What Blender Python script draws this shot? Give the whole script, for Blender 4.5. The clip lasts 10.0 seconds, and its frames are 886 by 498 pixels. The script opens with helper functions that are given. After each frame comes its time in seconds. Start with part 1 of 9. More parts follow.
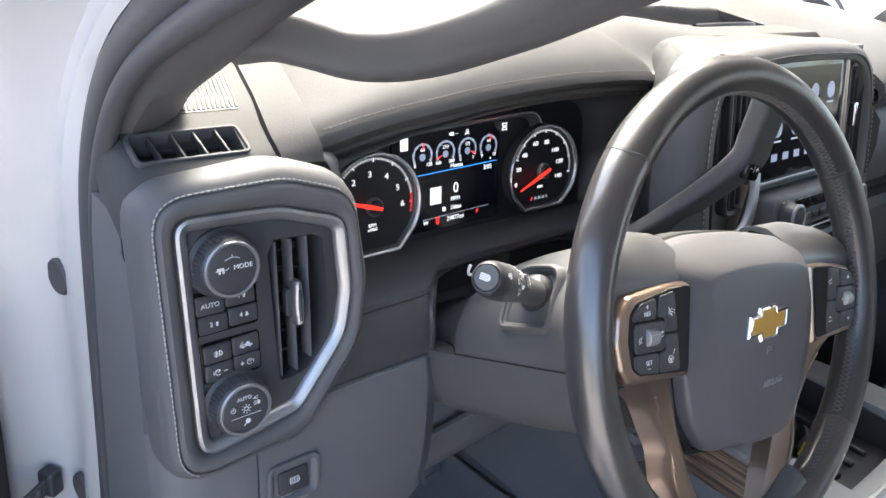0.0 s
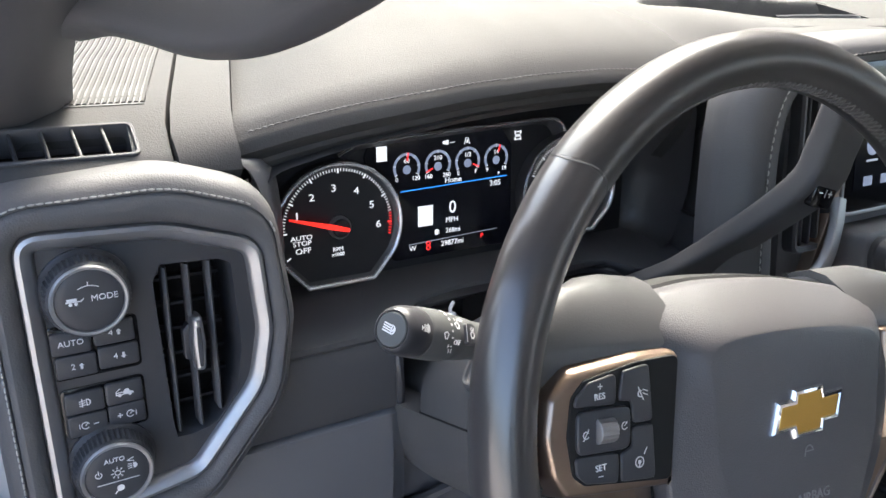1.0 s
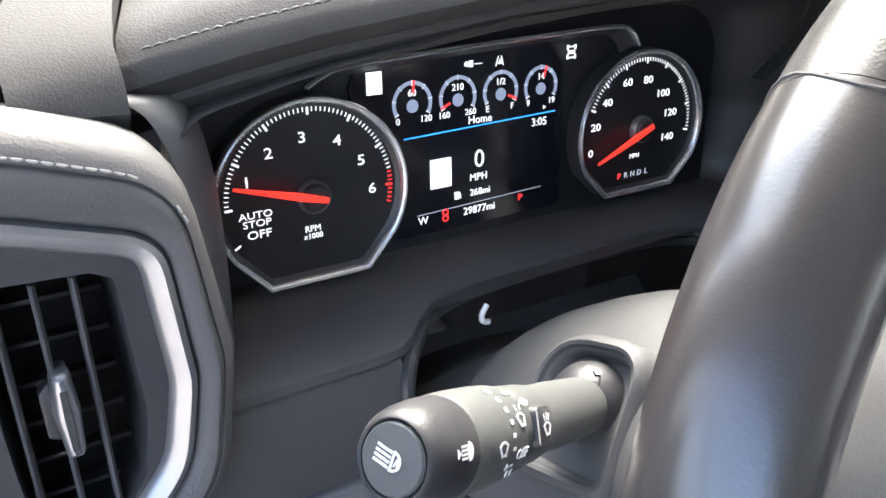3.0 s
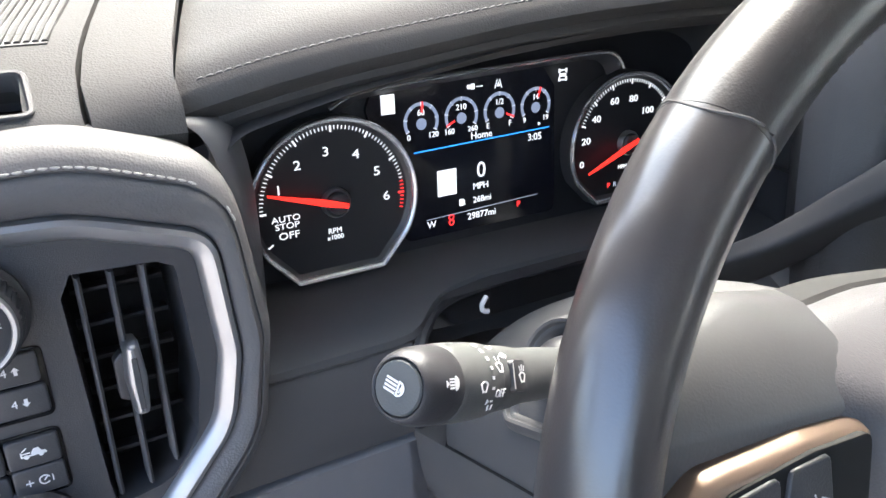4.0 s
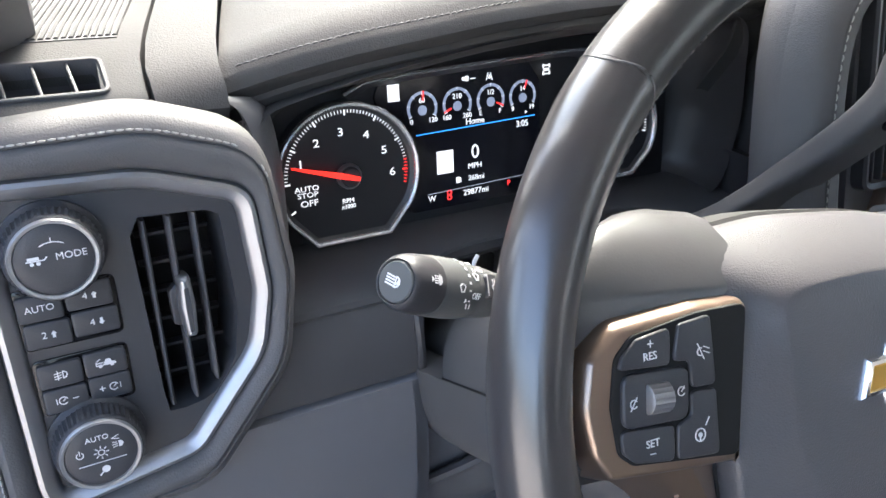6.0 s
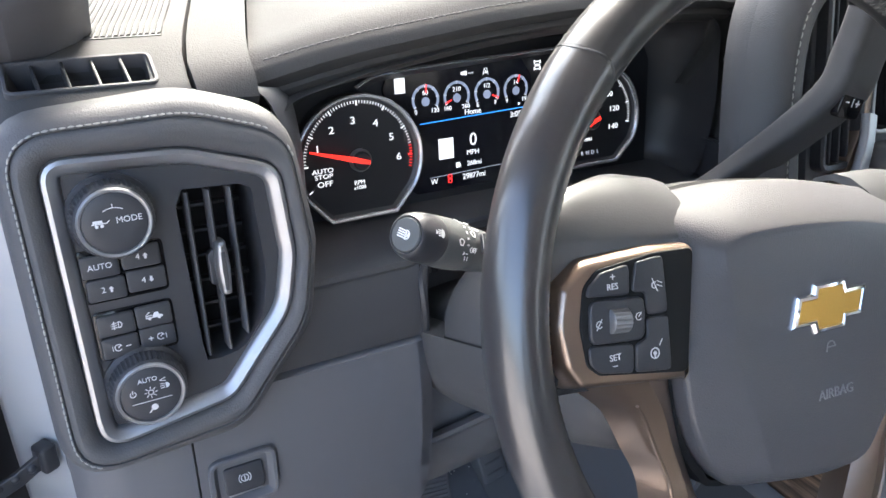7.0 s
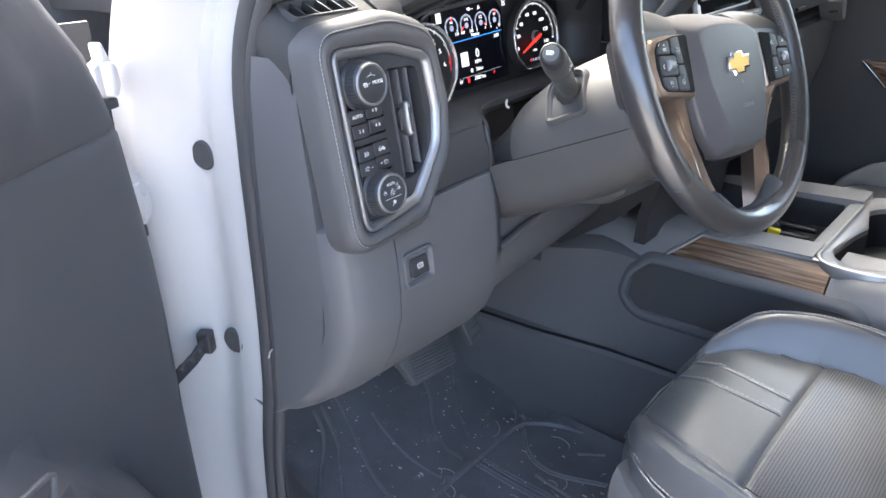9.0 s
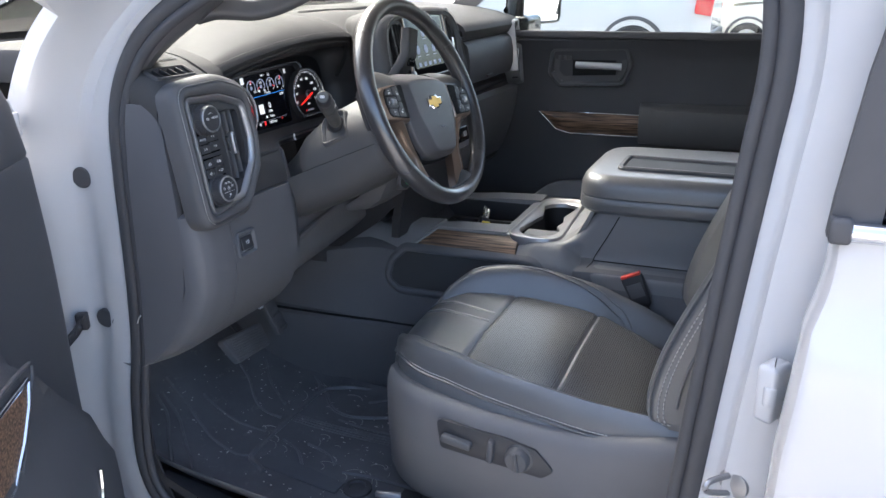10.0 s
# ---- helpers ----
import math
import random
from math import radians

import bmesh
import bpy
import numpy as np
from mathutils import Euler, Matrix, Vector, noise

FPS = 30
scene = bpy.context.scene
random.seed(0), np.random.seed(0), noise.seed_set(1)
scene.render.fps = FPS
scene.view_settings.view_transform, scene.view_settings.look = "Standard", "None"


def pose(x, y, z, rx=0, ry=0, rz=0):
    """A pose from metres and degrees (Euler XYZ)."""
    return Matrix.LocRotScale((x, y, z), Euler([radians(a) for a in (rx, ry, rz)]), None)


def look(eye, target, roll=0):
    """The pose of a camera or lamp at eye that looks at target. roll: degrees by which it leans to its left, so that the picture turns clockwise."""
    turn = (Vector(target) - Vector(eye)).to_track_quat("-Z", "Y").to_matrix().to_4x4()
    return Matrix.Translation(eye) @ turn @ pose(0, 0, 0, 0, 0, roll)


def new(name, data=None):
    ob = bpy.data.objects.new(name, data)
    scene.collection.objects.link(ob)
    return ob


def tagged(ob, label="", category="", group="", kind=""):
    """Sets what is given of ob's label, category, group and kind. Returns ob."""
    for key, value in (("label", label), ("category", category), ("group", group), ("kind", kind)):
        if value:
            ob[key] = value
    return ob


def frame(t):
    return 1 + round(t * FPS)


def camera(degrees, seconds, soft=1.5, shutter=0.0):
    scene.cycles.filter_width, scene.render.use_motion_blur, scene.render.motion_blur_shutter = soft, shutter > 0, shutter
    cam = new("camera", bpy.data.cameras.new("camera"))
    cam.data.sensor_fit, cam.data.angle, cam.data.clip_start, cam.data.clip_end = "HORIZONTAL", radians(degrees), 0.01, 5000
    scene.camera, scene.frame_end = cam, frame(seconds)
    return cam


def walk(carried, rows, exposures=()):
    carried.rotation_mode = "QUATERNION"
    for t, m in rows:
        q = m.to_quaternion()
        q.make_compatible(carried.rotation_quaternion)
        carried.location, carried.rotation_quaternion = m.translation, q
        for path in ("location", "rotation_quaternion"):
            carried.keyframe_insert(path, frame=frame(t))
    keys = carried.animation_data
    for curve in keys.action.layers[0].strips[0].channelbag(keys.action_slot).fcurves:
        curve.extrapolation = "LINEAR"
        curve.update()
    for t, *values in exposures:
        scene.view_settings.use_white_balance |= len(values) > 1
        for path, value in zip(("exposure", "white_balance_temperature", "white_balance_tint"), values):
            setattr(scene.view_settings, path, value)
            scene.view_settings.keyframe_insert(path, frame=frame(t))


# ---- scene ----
cam = camera(60.6, 10.0, soft=1.5)
PATH = [
    (0, (-0.521, -0.206, 1.602), (0.713, 1.134, 0.777), 6.5),
    (0.5, (-0.428, -0.244, 1.584), (0.615, 1.292, 0.839), 5.8),
    (1, (-0.339, -0.176, 1.566), (0.652, 1.361, 0.757), 4.7),
    (1.5, (-0.291, -0.043, 1.527), (0.711, 1.426, 0.613), 5.2),
    (2, (-0.266, 0.003, 1.509), (0.723, 1.451, 0.549), 5.1),
    (2.5, (-0.239, 0.011, 1.499), (0.73, 1.464, 0.524), 4.5),
    (4, (-0.265, -0.052, 1.524), (0.65, 1.459, 0.587), 2.6),
    (4.5, (-0.285, -0.09, 1.532), (0.623, 1.436, 0.611), 3.0),
    (5, (-0.281, -0.104, 1.517), (0.611, 1.434, 0.601), 2.6),
    (6.3, (-0.307, -0.151, 1.532), (0.588, 1.398, 0.638), 1.8),
    (6.5, (-0.311, -0.163, 1.534), (0.582, 1.387, 0.639), 1.8),
    (7, (-0.336, -0.197, 1.537), (0.56, 1.355, 0.651), 1.7),
    (7.5, (-0.39, -0.242, 1.533), (0.522, 1.307, 0.657), 1.7),
    (8, (-0.479, -0.274, 1.515), (0.469, 1.254, 0.641), 0.5),
    (8.5, (-0.633, -0.294, 1.517), (0.529, 1.098, 0.672), -2.0),
    (9, (-0.833, -0.309, 1.505), (0.527, 0.909, 0.688), -2.6),
    (9.5, (-1.037, -0.487, 1.519), (0.531, 0.528, 0.806), -1.7),
    (10, (-1.272, -0.572, 1.537), (0.459, 0.188, 0.884), -1.5),
]
walk(cam, [(t, look(eye, target, roll)) for t, eye, target, roll in PATH], exposures=[(0.0, 3.24, 6550, 10), (0.5, 3.00, 6450, 10), (1.0, 2.95, 6450, 10), (2.5, 3.44, 6450, 10), (4.5, 3.33, 6350, 10), (7.5, 3.37, 6450, 10), (8.5, 3.58, 6700, 10), (9.0, 3.64, 6600, 10), (9.5, 3.62, 6200, 10), (10.0, 2.70, 6300, 10)])

# ---- daylight ----
world = bpy.data.worlds.new("sky")
scene.world = world
world.use_nodes = True
wn = world.node_tree.nodes
sky = wn.new("ShaderNodeTexSky")
sky.sky_type = "NISHITA"
sky.sun_disc = False
sky.sun_elevation = radians(48)
sky.sun_rotation = radians(31)
sky.air_density, sky.dust_density, sky.ozone_density = 0.9, 6.0, 1.0
wn["Background"].inputs["Strength"].default_value = 0.15
world.node_tree.links.new(sky.outputs["Color"], wn["Background"].inputs["Color"])
sun = new("sun", bpy.data.lights.new("sun", "SUN"))
sun.data.energy, sun.data.angle, sun.data.color = 0.72, radians(26), (1.0, 0.97, 0.93)
sun.matrix_world = look((0, 0, 10), (-0.45, -0.74, 9.05))
scene.view_settings.exposure = 2.6

# ---- building helpers ----
def chain(ob):
    m = ob.matrix_basis.copy()
    if ob.parent:
        m = chain(ob.parent) @ ob.matrix_parent_inverse @ m
    return m


def under(ob, parent):
    ob.parent = parent
    ob.matrix_parent_inverse = chain(parent).inverted()
    return ob


def thing(name, at, label, category, group="", kind=""):
    ob = new(name)
    ob.empty_display_size = 0.05
    ob.matrix_basis = Matrix.Translation(at)
    return tagged(ob, label, category, group, kind)


def part(name, bm, material, parent=None, label="", smooth=38):
    bmesh.ops.remove_doubles(bm, verts=bm.verts, dist=1e-6)
    bmesh.ops.recalc_face_normals(bm, faces=bm.faces)
    me = bpy.data.meshes.new(name)
    for f in bm.faces:
        f.smooth = smooth > 0
    bm.to_mesh(me)
    bm.free()
    if smooth > 0:
        me.set_sharp_from_angle(angle=radians(smooth))
    me.materials.append(material)
    ob = new(name, me)
    if parent:
        under(ob, parent)
    if label:
        ob["label"] = label
    return ob


def struct(name, bm, material, label, category="", smooth=38):
    return tagged(part(name, bm, material, None, "", smooth), label, category or name.split("_")[0], "", "structure")


def B():
    return bmesh.new()


def loft(bm, loops, closed=True, cap=True):
    rows = [[bm.verts.new(p) for p in loop] for loop in loops]
    n = len(rows[0])
    for a, b in zip(rows, rows[1:]):
        for i in range(n if closed else n - 1):
            j = (i + 1) % n
            bm.faces.new((a[i], a[j], b[j], b[i]))
    if cap and closed:
        bm.faces.new(rows[0])
        bm.faces.new(rows[-1])
    return rows


def sheet(bm, rows, thick):
    """A grid of points as a plate: thick is the way to its back face."""
    d = Vector(thick)
    n, m = len(rows), len(rows[0])
    front = [[bm.verts.new(p) for p in r] for r in rows]
    back = [[bm.verts.new(Vector(p) + d) for p in r] for r in rows]
    for g in (front, back):
        for i in range(n - 1):
            for j in range(m - 1):
                bm.faces.new((g[i][j], g[i][j + 1], g[i + 1][j + 1], g[i + 1][j]))
    ring = [(0, j) for j in range(m)] + [(i, m - 1) for i in range(1, n)] + [(n - 1, j) for j in range(m - 2, -1, -1)] + [(i, 0) for i in range(n - 2, 0, -1)]
    for (i, j), (k, l) in zip(ring, ring[1:] + ring[:1]):
        bm.faces.new((front[i][j], front[k][l], back[k][l], back[i][j]))


def crv(pts, n, closed=False):
    """A smooth curve through the points, n steps a span."""
    pts = [Vector(p) for p in pts]
    k, out = len(pts), []
    for i in range(k if closed else k - 1):
        if closed:
            a, b, c, d = (pts[(i + s) % k] for s in (-1, 0, 1, 2))
        else:
            b, c = pts[i], pts[i + 1]
            a = pts[i - 1] if i else b * 2 - c
            d = pts[i + 2] if i + 2 < k else c * 2 - b
        for s in range(n):
            t = s / n
            out.append(0.5 * (2 * b + (c - a) * t + (2 * a - 5 * b + 4 * c - d) * t * t + (3 * b - a - 3 * c + d) * t**3))
    if not closed:
        out.append(pts[-1])
    return out


def lerp(xs, ys, x):
    return float(np.interp(x, xs, ys))


def ease(t):
    t = max(0.0, min(1.0, t))
    return t * t * (3 - 2 * t)


def rounded(pts, radii, seg=5):
    """A closed polygon in the plane with its corners rounded."""
    if not isinstance(radii, (list, tuple)):
        radii = [radii] * len(pts)
    pts, out = [Vector(p).to_2d() for p in pts], []
    for i, (p, r) in enumerate(zip(pts, radii)):
        a, b = (pts[i - 1] - p), (pts[(i + 1) % len(pts)] - p)
        ua, ub = a.normalized(), b.normalized()
        half = math.acos(max(-1, min(1, ua.dot(ub)))) / 2
        cut = min(r / max(math.tan(half), 1e-4), 0.48 * a.length, 0.48 * b.length)
        s, e = p + ua * cut, p + ub * cut
        for k in range(seg + 1):
            t = k / seg
            out.append((1 - t) ** 2 * s + 2 * t * (1 - t) * p + t * t * e)
    return out


def inset(pts, d):
    """The polygon moved inwards by d (outwards if negative)."""
    pts = [Vector(p).to_2d() for p in pts]
    n = len(pts)
    area = sum(pts[i].x * pts[(i + 1) % n].y - pts[(i + 1) % n].x * pts[i].y for i in range(n))
    sg, out = (1 if area > 0 else -1), []
    for i, p in enumerate(pts):
        e1, e2 = (p - pts[i - 1]), (pts[(i + 1) % n] - p)
        e1 = e1.normalized() if e1.length > 1e-9 else e2.normalized()
        e2 = e2.normalized() if e2.length > 1e-9 else e1
        n1, n2 = Vector((-e1.y, e1.x)) * sg, Vector((-e2.y, e2.x)) * sg
        m = n1 + n2
        m = m.normalized() if m.length > 1e-6 else n1
        out.append(p + m * d / max(0.5, m.dot(n1)))
    return out


def at(m, pts, z=0.0):
    return [m @ Vector((p[0], p[1], z)) for p in pts]


def slab(bm, pts, m, z0, z1, bevel=0.0, steps=3):
    """A plate with the outline pts in the plane of m, from z0 up to z1, with its upper edge rounded."""
    loops = [at(m, pts, z0)]
    if bevel > 0:
        for k in range(steps + 1):
            a = math.pi / 2 * k / steps
            loops.append(at(m, inset(pts, bevel * (1 - math.cos(a))), z1 - bevel + bevel * math.sin(a)))
    else:
        loops.append(at(m, pts, z1))
    loft(bm, loops)


def rect(w, h, r=0.0, x=0.0, y=0.0, seg=4):
    pts = [(x - w / 2, y - h / 2), (x + w / 2, y - h / 2), (x + w / 2, y + h / 2), (x - w / 2, y + h / 2)]
    return rounded(pts, r, seg) if r else [Vector(p) for p in pts]


def circle(r, n=24, x=0.0, y=0.0, a0=0.0, a1=360.0):
    full = abs(a1 - a0) >= 360
    k = n if full else n + 1
    return [Vector((x + r * math.cos(radians(a0 + (a1 - a0) * i / n)), y + r * math.sin(radians(a0 + (a1 - a0) * i / n)))) for i in range(k)]


def box(bm, x0, x1, y0, y1, z0, z1, bevel=0.004, m=None):
    m = m or Matrix()
    slab2 = rect(x1 - x0, y1 - y0, bevel, (x0 + x1) / 2, (y0 + y1) / 2)
    loops = []
    for k in range(4):
        a = math.pi / 2 * k / 3
        loops.append(at(m, inset(slab2, bevel * (1 - math.sin(a))), z0 + bevel * (1 - math.cos(a))))
    for k in range(4):
        a = math.pi / 2 * k / 3
        loops.append(at(m, inset(slab2, bevel * (1 - math.cos(a))), z1 - bevel + bevel * math.sin(a)))
    loft(bm, loops)


def lathe(bm, profile, m, n=32, cap=True):
    loft(bm, [[m @ Vector((r * math.cos(2 * math.pi * i / n), r * math.sin(2 * math.pi * i / n), z)) for i in range(n)] for r, z in profile], True, cap)


def sweep(bm, path, profile, closed=False, up=(0, 0, 1), scales=None):
    """The profile (x along side, y along up) along the path."""
    path, up, n, loops = [Vector(p) for p in path], Vector(up), len(path), []
    for i, p in enumerate(path):
        a = path[i - 1] if (i or closed) else p
        b = path[(i + 1) % n] if (i < n - 1 or closed) else p
        t = (b - a).normalized()
        side = t.cross(up)
        side = side.normalized() if side.length > 1e-6 else Vector((1, 0, 0))
        v = side.cross(t)
        s = scales[i] if scales else 1.0
        loops.append([p + (side * q[0] + v * q[1]) * s for q in profile])
    if closed:
        loops.append(loops[0])
    loft(bm, loops, True, not closed)


def tube(bm, path, r, n=10, closed=False, up=(0, 0, 1), scales=None):
    sweep(bm, path, circle(r, n), closed, up, scales)


def dashes(bm, path, r, long, gap, up=(0, 0, 1), lift=0.0):
    """Stitches: short threads along a path."""
    path = [Vector(p) for p in path]
    cum = [0.0]
    for a, b in zip(path, path[1:]):
        cum.append(cum[-1] + (b - a).length)

    def point(s):
        i = min(max(int(np.searchsorted(cum, s)) - 1, 0), len(path) - 2)
        return path[i].lerp(path[i + 1], (s - cum[i]) / max(cum[i + 1] - cum[i], 1e-9))

    s = 0.0
    upv = Vector(up).normalized()
    while s + long < cum[-1]:
        pts = [point(s + long * k / 3) + upv * (lift + r * 0.9 * math.sin(math.pi * k / 3)) for k in range(4)]
        tube(bm, pts, r, 5, False, up, [0.6, 1, 1, 0.6])
        s += long + gap


def words(text, size, m, material, parent, name="lettering", align="CENTER", depth=0.0003, label=""):
    cu = bpy.data.curves.new("lettering", "FONT")
    cu.body, cu.size, cu.align_x, cu.align_y, cu.extrude, cu.resolution_u = text, size, align, "CENTER", depth, 3
    tmp = bpy.data.objects.new("lettering_tmp", cu)
    me = bpy.data.meshes.new_from_object(tmp)
    bpy.data.objects.remove(tmp)
    bpy.data.curves.remove(cu)
    me.transform(m)
    me.name = name
    me.materials.clear()
    me.materials.append(material)
    ob = new(name, me)
    under(ob, parent)
    if label:
        ob["label"] = label
    return ob

# ---- materials ----
def mat(name, base, rough=0.5, metal=0.0, grain=0.0, grain_scale=300.0, tint=0.0, tint_scale=12.0, cells=0.0, cell_scale=600.0,
        wear=0.0, coat=0.0, spec=0.5, emit=0.0, rough_var=0.0, random_tint=0.0, coat_rough=0.06):
    m = bpy.data.materials.new(name)
    m.use_nodes = True
    nt = m.node_tree
    nd, ln = nt.nodes, nt.links
    bs = nd["Principled BSDF"]
    bs.inputs["Base Color"].default_value = (*base, 1)
    bs.inputs["Roughness"].default_value = rough
    bs.inputs["Metallic"].default_value = metal
    bs.inputs["Specular IOR Level"].default_value = spec
    bs.inputs["Coat Weight"].default_value = coat
    bs.inputs["Coat Roughness"].default_value = coat_rough
    if emit:
        bs.inputs["Emission Color"].default_value = (*base, 1)
        bs.inputs["Emission Strength"].default_value = emit
    co = nd.new("ShaderNodeTexCoord")

    def noise_tex(scale, detail=4.0, rough_=0.6):
        n = nd.new("ShaderNodeTexNoise")
        n.inputs["Scale"].default_value, n.inputs["Detail"].default_value, n.inputs["Roughness"].default_value = scale, detail, rough_
        ln.new(co.outputs["Object"], n.inputs["Vector"])
        return n

    color = None
    if tint or random_tint:
        ramp = nd.new("ShaderNodeMix")
        ramp.data_type = "RGBA"
        k = 1 - tint
        ramp.inputs[6].default_value = (base[0] * k, base[1] * k, base[2] * k, 1)
        k = 1 + tint
        ramp.inputs[7].default_value = (min(1, base[0] * k), min(1, base[1] * k), min(1, base[2] * k), 1)
        n = noise_tex(tint_scale)
        if random_tint:
            info, add = nd.new("ShaderNodeObjectInfo"), nd.new("ShaderNodeMath")
            add.operation = "MULTIPLY_ADD"
            ln.new(info.outputs["Random"], add.inputs[0])
            add.inputs[1].default_value = random_tint
            ln.new(n.outputs["Fac"], add.inputs[2])
            ln.new(add.outputs[0], ramp.inputs[0])
        else:
            ln.new(n.outputs["Fac"], ramp.inputs[0])
        color = ramp.outputs[2]
    if wear:
        n = noise_tex(35.0, 8.0, 0.75)
        cr = nd.new("ShaderNodeValToRGB")
        cr.color_ramp.elements[0].position, cr.color_ramp.elements[1].position = 0.58, 0.78
        ln.new(n.outputs["Fac"], cr.inputs[0])
        mx = nd.new("ShaderNodeMix")
        mx.data_type = "RGBA"
        mul = nd.new("ShaderNodeMath")
        mul.operation = "MULTIPLY"
        mul.inputs[1].default_value = wear
        ln.new(cr.outputs[0], mul.inputs[0])
        ln.new(mul.outputs[0], mx.inputs[0])
        if color:
            ln.new(color, mx.inputs[6])
        else:
            mx.inputs[6].default_value = (*base, 1)
        mx.inputs[7].default_value = (0.32, 0.31, 0.29, 1)
        color = mx.outputs[2]
    if color:
        ln.new(color, bs.inputs["Base Color"])
    if rough_var:
        n = noise_tex(9.0, 6.0, 0.7)
        mr = nd.new("ShaderNodeMapRange")
        mr.inputs[3].default_value, mr.inputs[4].default_value = max(0.02, rough - rough_var), min(1, rough + rough_var)
        ln.new(n.outputs["Fac"], mr.inputs[0])
        ln.new(mr.outputs[0], bs.inputs["Roughness"])
    last = None
    if grain:
        n = noise_tex(grain_scale, 3.0, 0.55)
        bp = nd.new("ShaderNodeBump")
        bp.inputs["Strength"].default_value = min(1.0, grain)
        bp.inputs["Distance"].default_value = 0.0004
        ln.new(n.outputs["Fac"], bp.inputs["Height"])
        last = bp
    if cells:
        v = nd.new("ShaderNodeTexVoronoi")
        v.inputs["Scale"].default_value = cell_scale
        ln.new(co.outputs["Object"], v.inputs["Vector"])
        bp = nd.new("ShaderNodeBump")
        bp.inputs["Strength"].default_value = min(1.0, cells)
        bp.inputs["Distance"].default_value = 0.0005
        ln.new(v.outputs["Distance"], bp.inputs["Height"])
        if last:
            ln.new(last.outputs[0], bp.inputs["Normal"])
        last = bp
    if last:
        ln.new(last.outputs[0], bs.inputs["Normal"])
    return m


def glass_mat(name, tint=(1, 1, 1), mixed=0.9):
    m = bpy.data.materials.new(name)
    m.use_nodes = True
    nd, ln = m.node_tree.nodes, m.node_tree.links
    out = nd["Material Output"]
    tr, gl, mx, fr = nd.new("ShaderNodeBsdfTransparent"), nd.new("ShaderNodeBsdfGlossy"), nd.new("ShaderNodeMixShader"), nd.new("ShaderNodeFresnel")
    tr.inputs[0].default_value = (*tint, 1)
    gl.inputs["Roughness"].default_value = 0.02
    fr.inputs[0].default_value = 1.45
    ln.new(fr.outputs[0], mx.inputs[0])
    ln.new(tr.outputs[0], mx.inputs[1])
    ln.new(gl.outputs[0], mx.inputs[2])
    ln.new(mx.outputs[0], out.inputs[0])
    return m


def wood_mat(name, dark, light, axis=1):
    m = mat(name, dark, 0.42, grain=0.25, grain_scale=400)
    nd, ln = m.node_tree.nodes, m.node_tree.links
    co, mp, n1, n2 = nd.new("ShaderNodeTexCoord"), nd.new("ShaderNodeMapping"), nd.new("ShaderNodeTexNoise"), nd.new("ShaderNodeTexNoise")
    sc = [260.0, 260.0, 260.0]
    sc[axis] = 9.0
    mp.inputs["Scale"].default_value = sc
    ln.new(co.outputs["Object"], mp.inputs["Vector"])
    ln.new(mp.outputs[0], n1.inputs["Vector"])
    n1.inputs["Scale"].default_value, n1.inputs["Detail"].default_value = 1.0, 6.0
    cr = nd.new("ShaderNodeValToRGB")
    e = cr.color_ramp.elements
    e[0].position, e[0].color = 0.36, (*dark, 1)
    e[1].position, e[1].color = 0.66, (*light, 1)
    ln.new(n1.outputs["Fac"], cr.inputs[0])
    ln.new(cr.outputs[0], nd["Principled BSDF"].inputs["Base Color"])
    return m


PAD = mat("soft_dash_vinyl", (0.052, 0.0515, 0.051), 0.68, spec=0.22, grain=0.35, grain_scale=420, cells=0.30, cell_scale=900, tint=0.10, rough_var=0.05)
LEATHER = mat("dash_leather", (0.090, 0.089, 0.091), 0.58, spec=0.38, grain=0.25, grain_scale=500, cells=0.30, cell_scale=820, tint=0.1, rough_var=0.06)
PLASTIC = mat("charcoal_plastic", (0.088, 0.088, 0.092), 0.5, grain=0.5, grain_scale=1500, tint=0.1, tint_scale=6, rough_var=0.06)
SHIELD = mat("seat_shield_plastic", (0.125, 0.125, 0.129), 0.46, grain=0.5, grain_scale=1400, tint=0.12, tint_scale=6, rough_var=0.07)
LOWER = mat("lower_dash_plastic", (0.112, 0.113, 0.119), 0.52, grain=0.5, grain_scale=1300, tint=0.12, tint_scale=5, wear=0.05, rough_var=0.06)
# console plastic made paler for the light on shoulder and armrest front
FLANK = mat("console_plastic_part_lit", (0.170, 0.171, 0.177), 0.5, grain=0.5, grain_scale=1300, tint=0.12, tint_scale=5, rough_var=0.06)
# paler still: the sky's sheen on the console top, put into the colour
CONSOLE = mat("console_plastic_sky_lit", (0.235, 0.236, 0.242), 0.48, grain=0.5, grain_scale=1300, tint=0.12, tint_scale=5, rough_var=0.06)
COLUMN = mat("column_shroud_plastic", (0.078, 0.077, 0.077), 0.56, spec=0.36, grain=0.6, grain_scale=1400, tint=0.1, tint_scale=8, wear=0.06, rough_var=0.05)
PANEL = mat("switch_panel_plastic", (0.042, 0.043, 0.047), 0.40, grain=0.4, grain_scale=1500, tint=0.1, rough_var=0.05)
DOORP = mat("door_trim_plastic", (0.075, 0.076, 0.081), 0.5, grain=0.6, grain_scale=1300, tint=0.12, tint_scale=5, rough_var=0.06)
# door trim plastic again, darkened for the shade across the cab
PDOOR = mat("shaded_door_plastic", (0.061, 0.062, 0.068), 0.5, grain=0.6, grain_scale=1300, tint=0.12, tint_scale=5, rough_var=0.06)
RECESS = mat("gauge_surround_plastic", (0.032, 0.032, 0.034), 0.5, grain=0.4, grain_scale=1400, tint=0.12, rough_var=0.06)
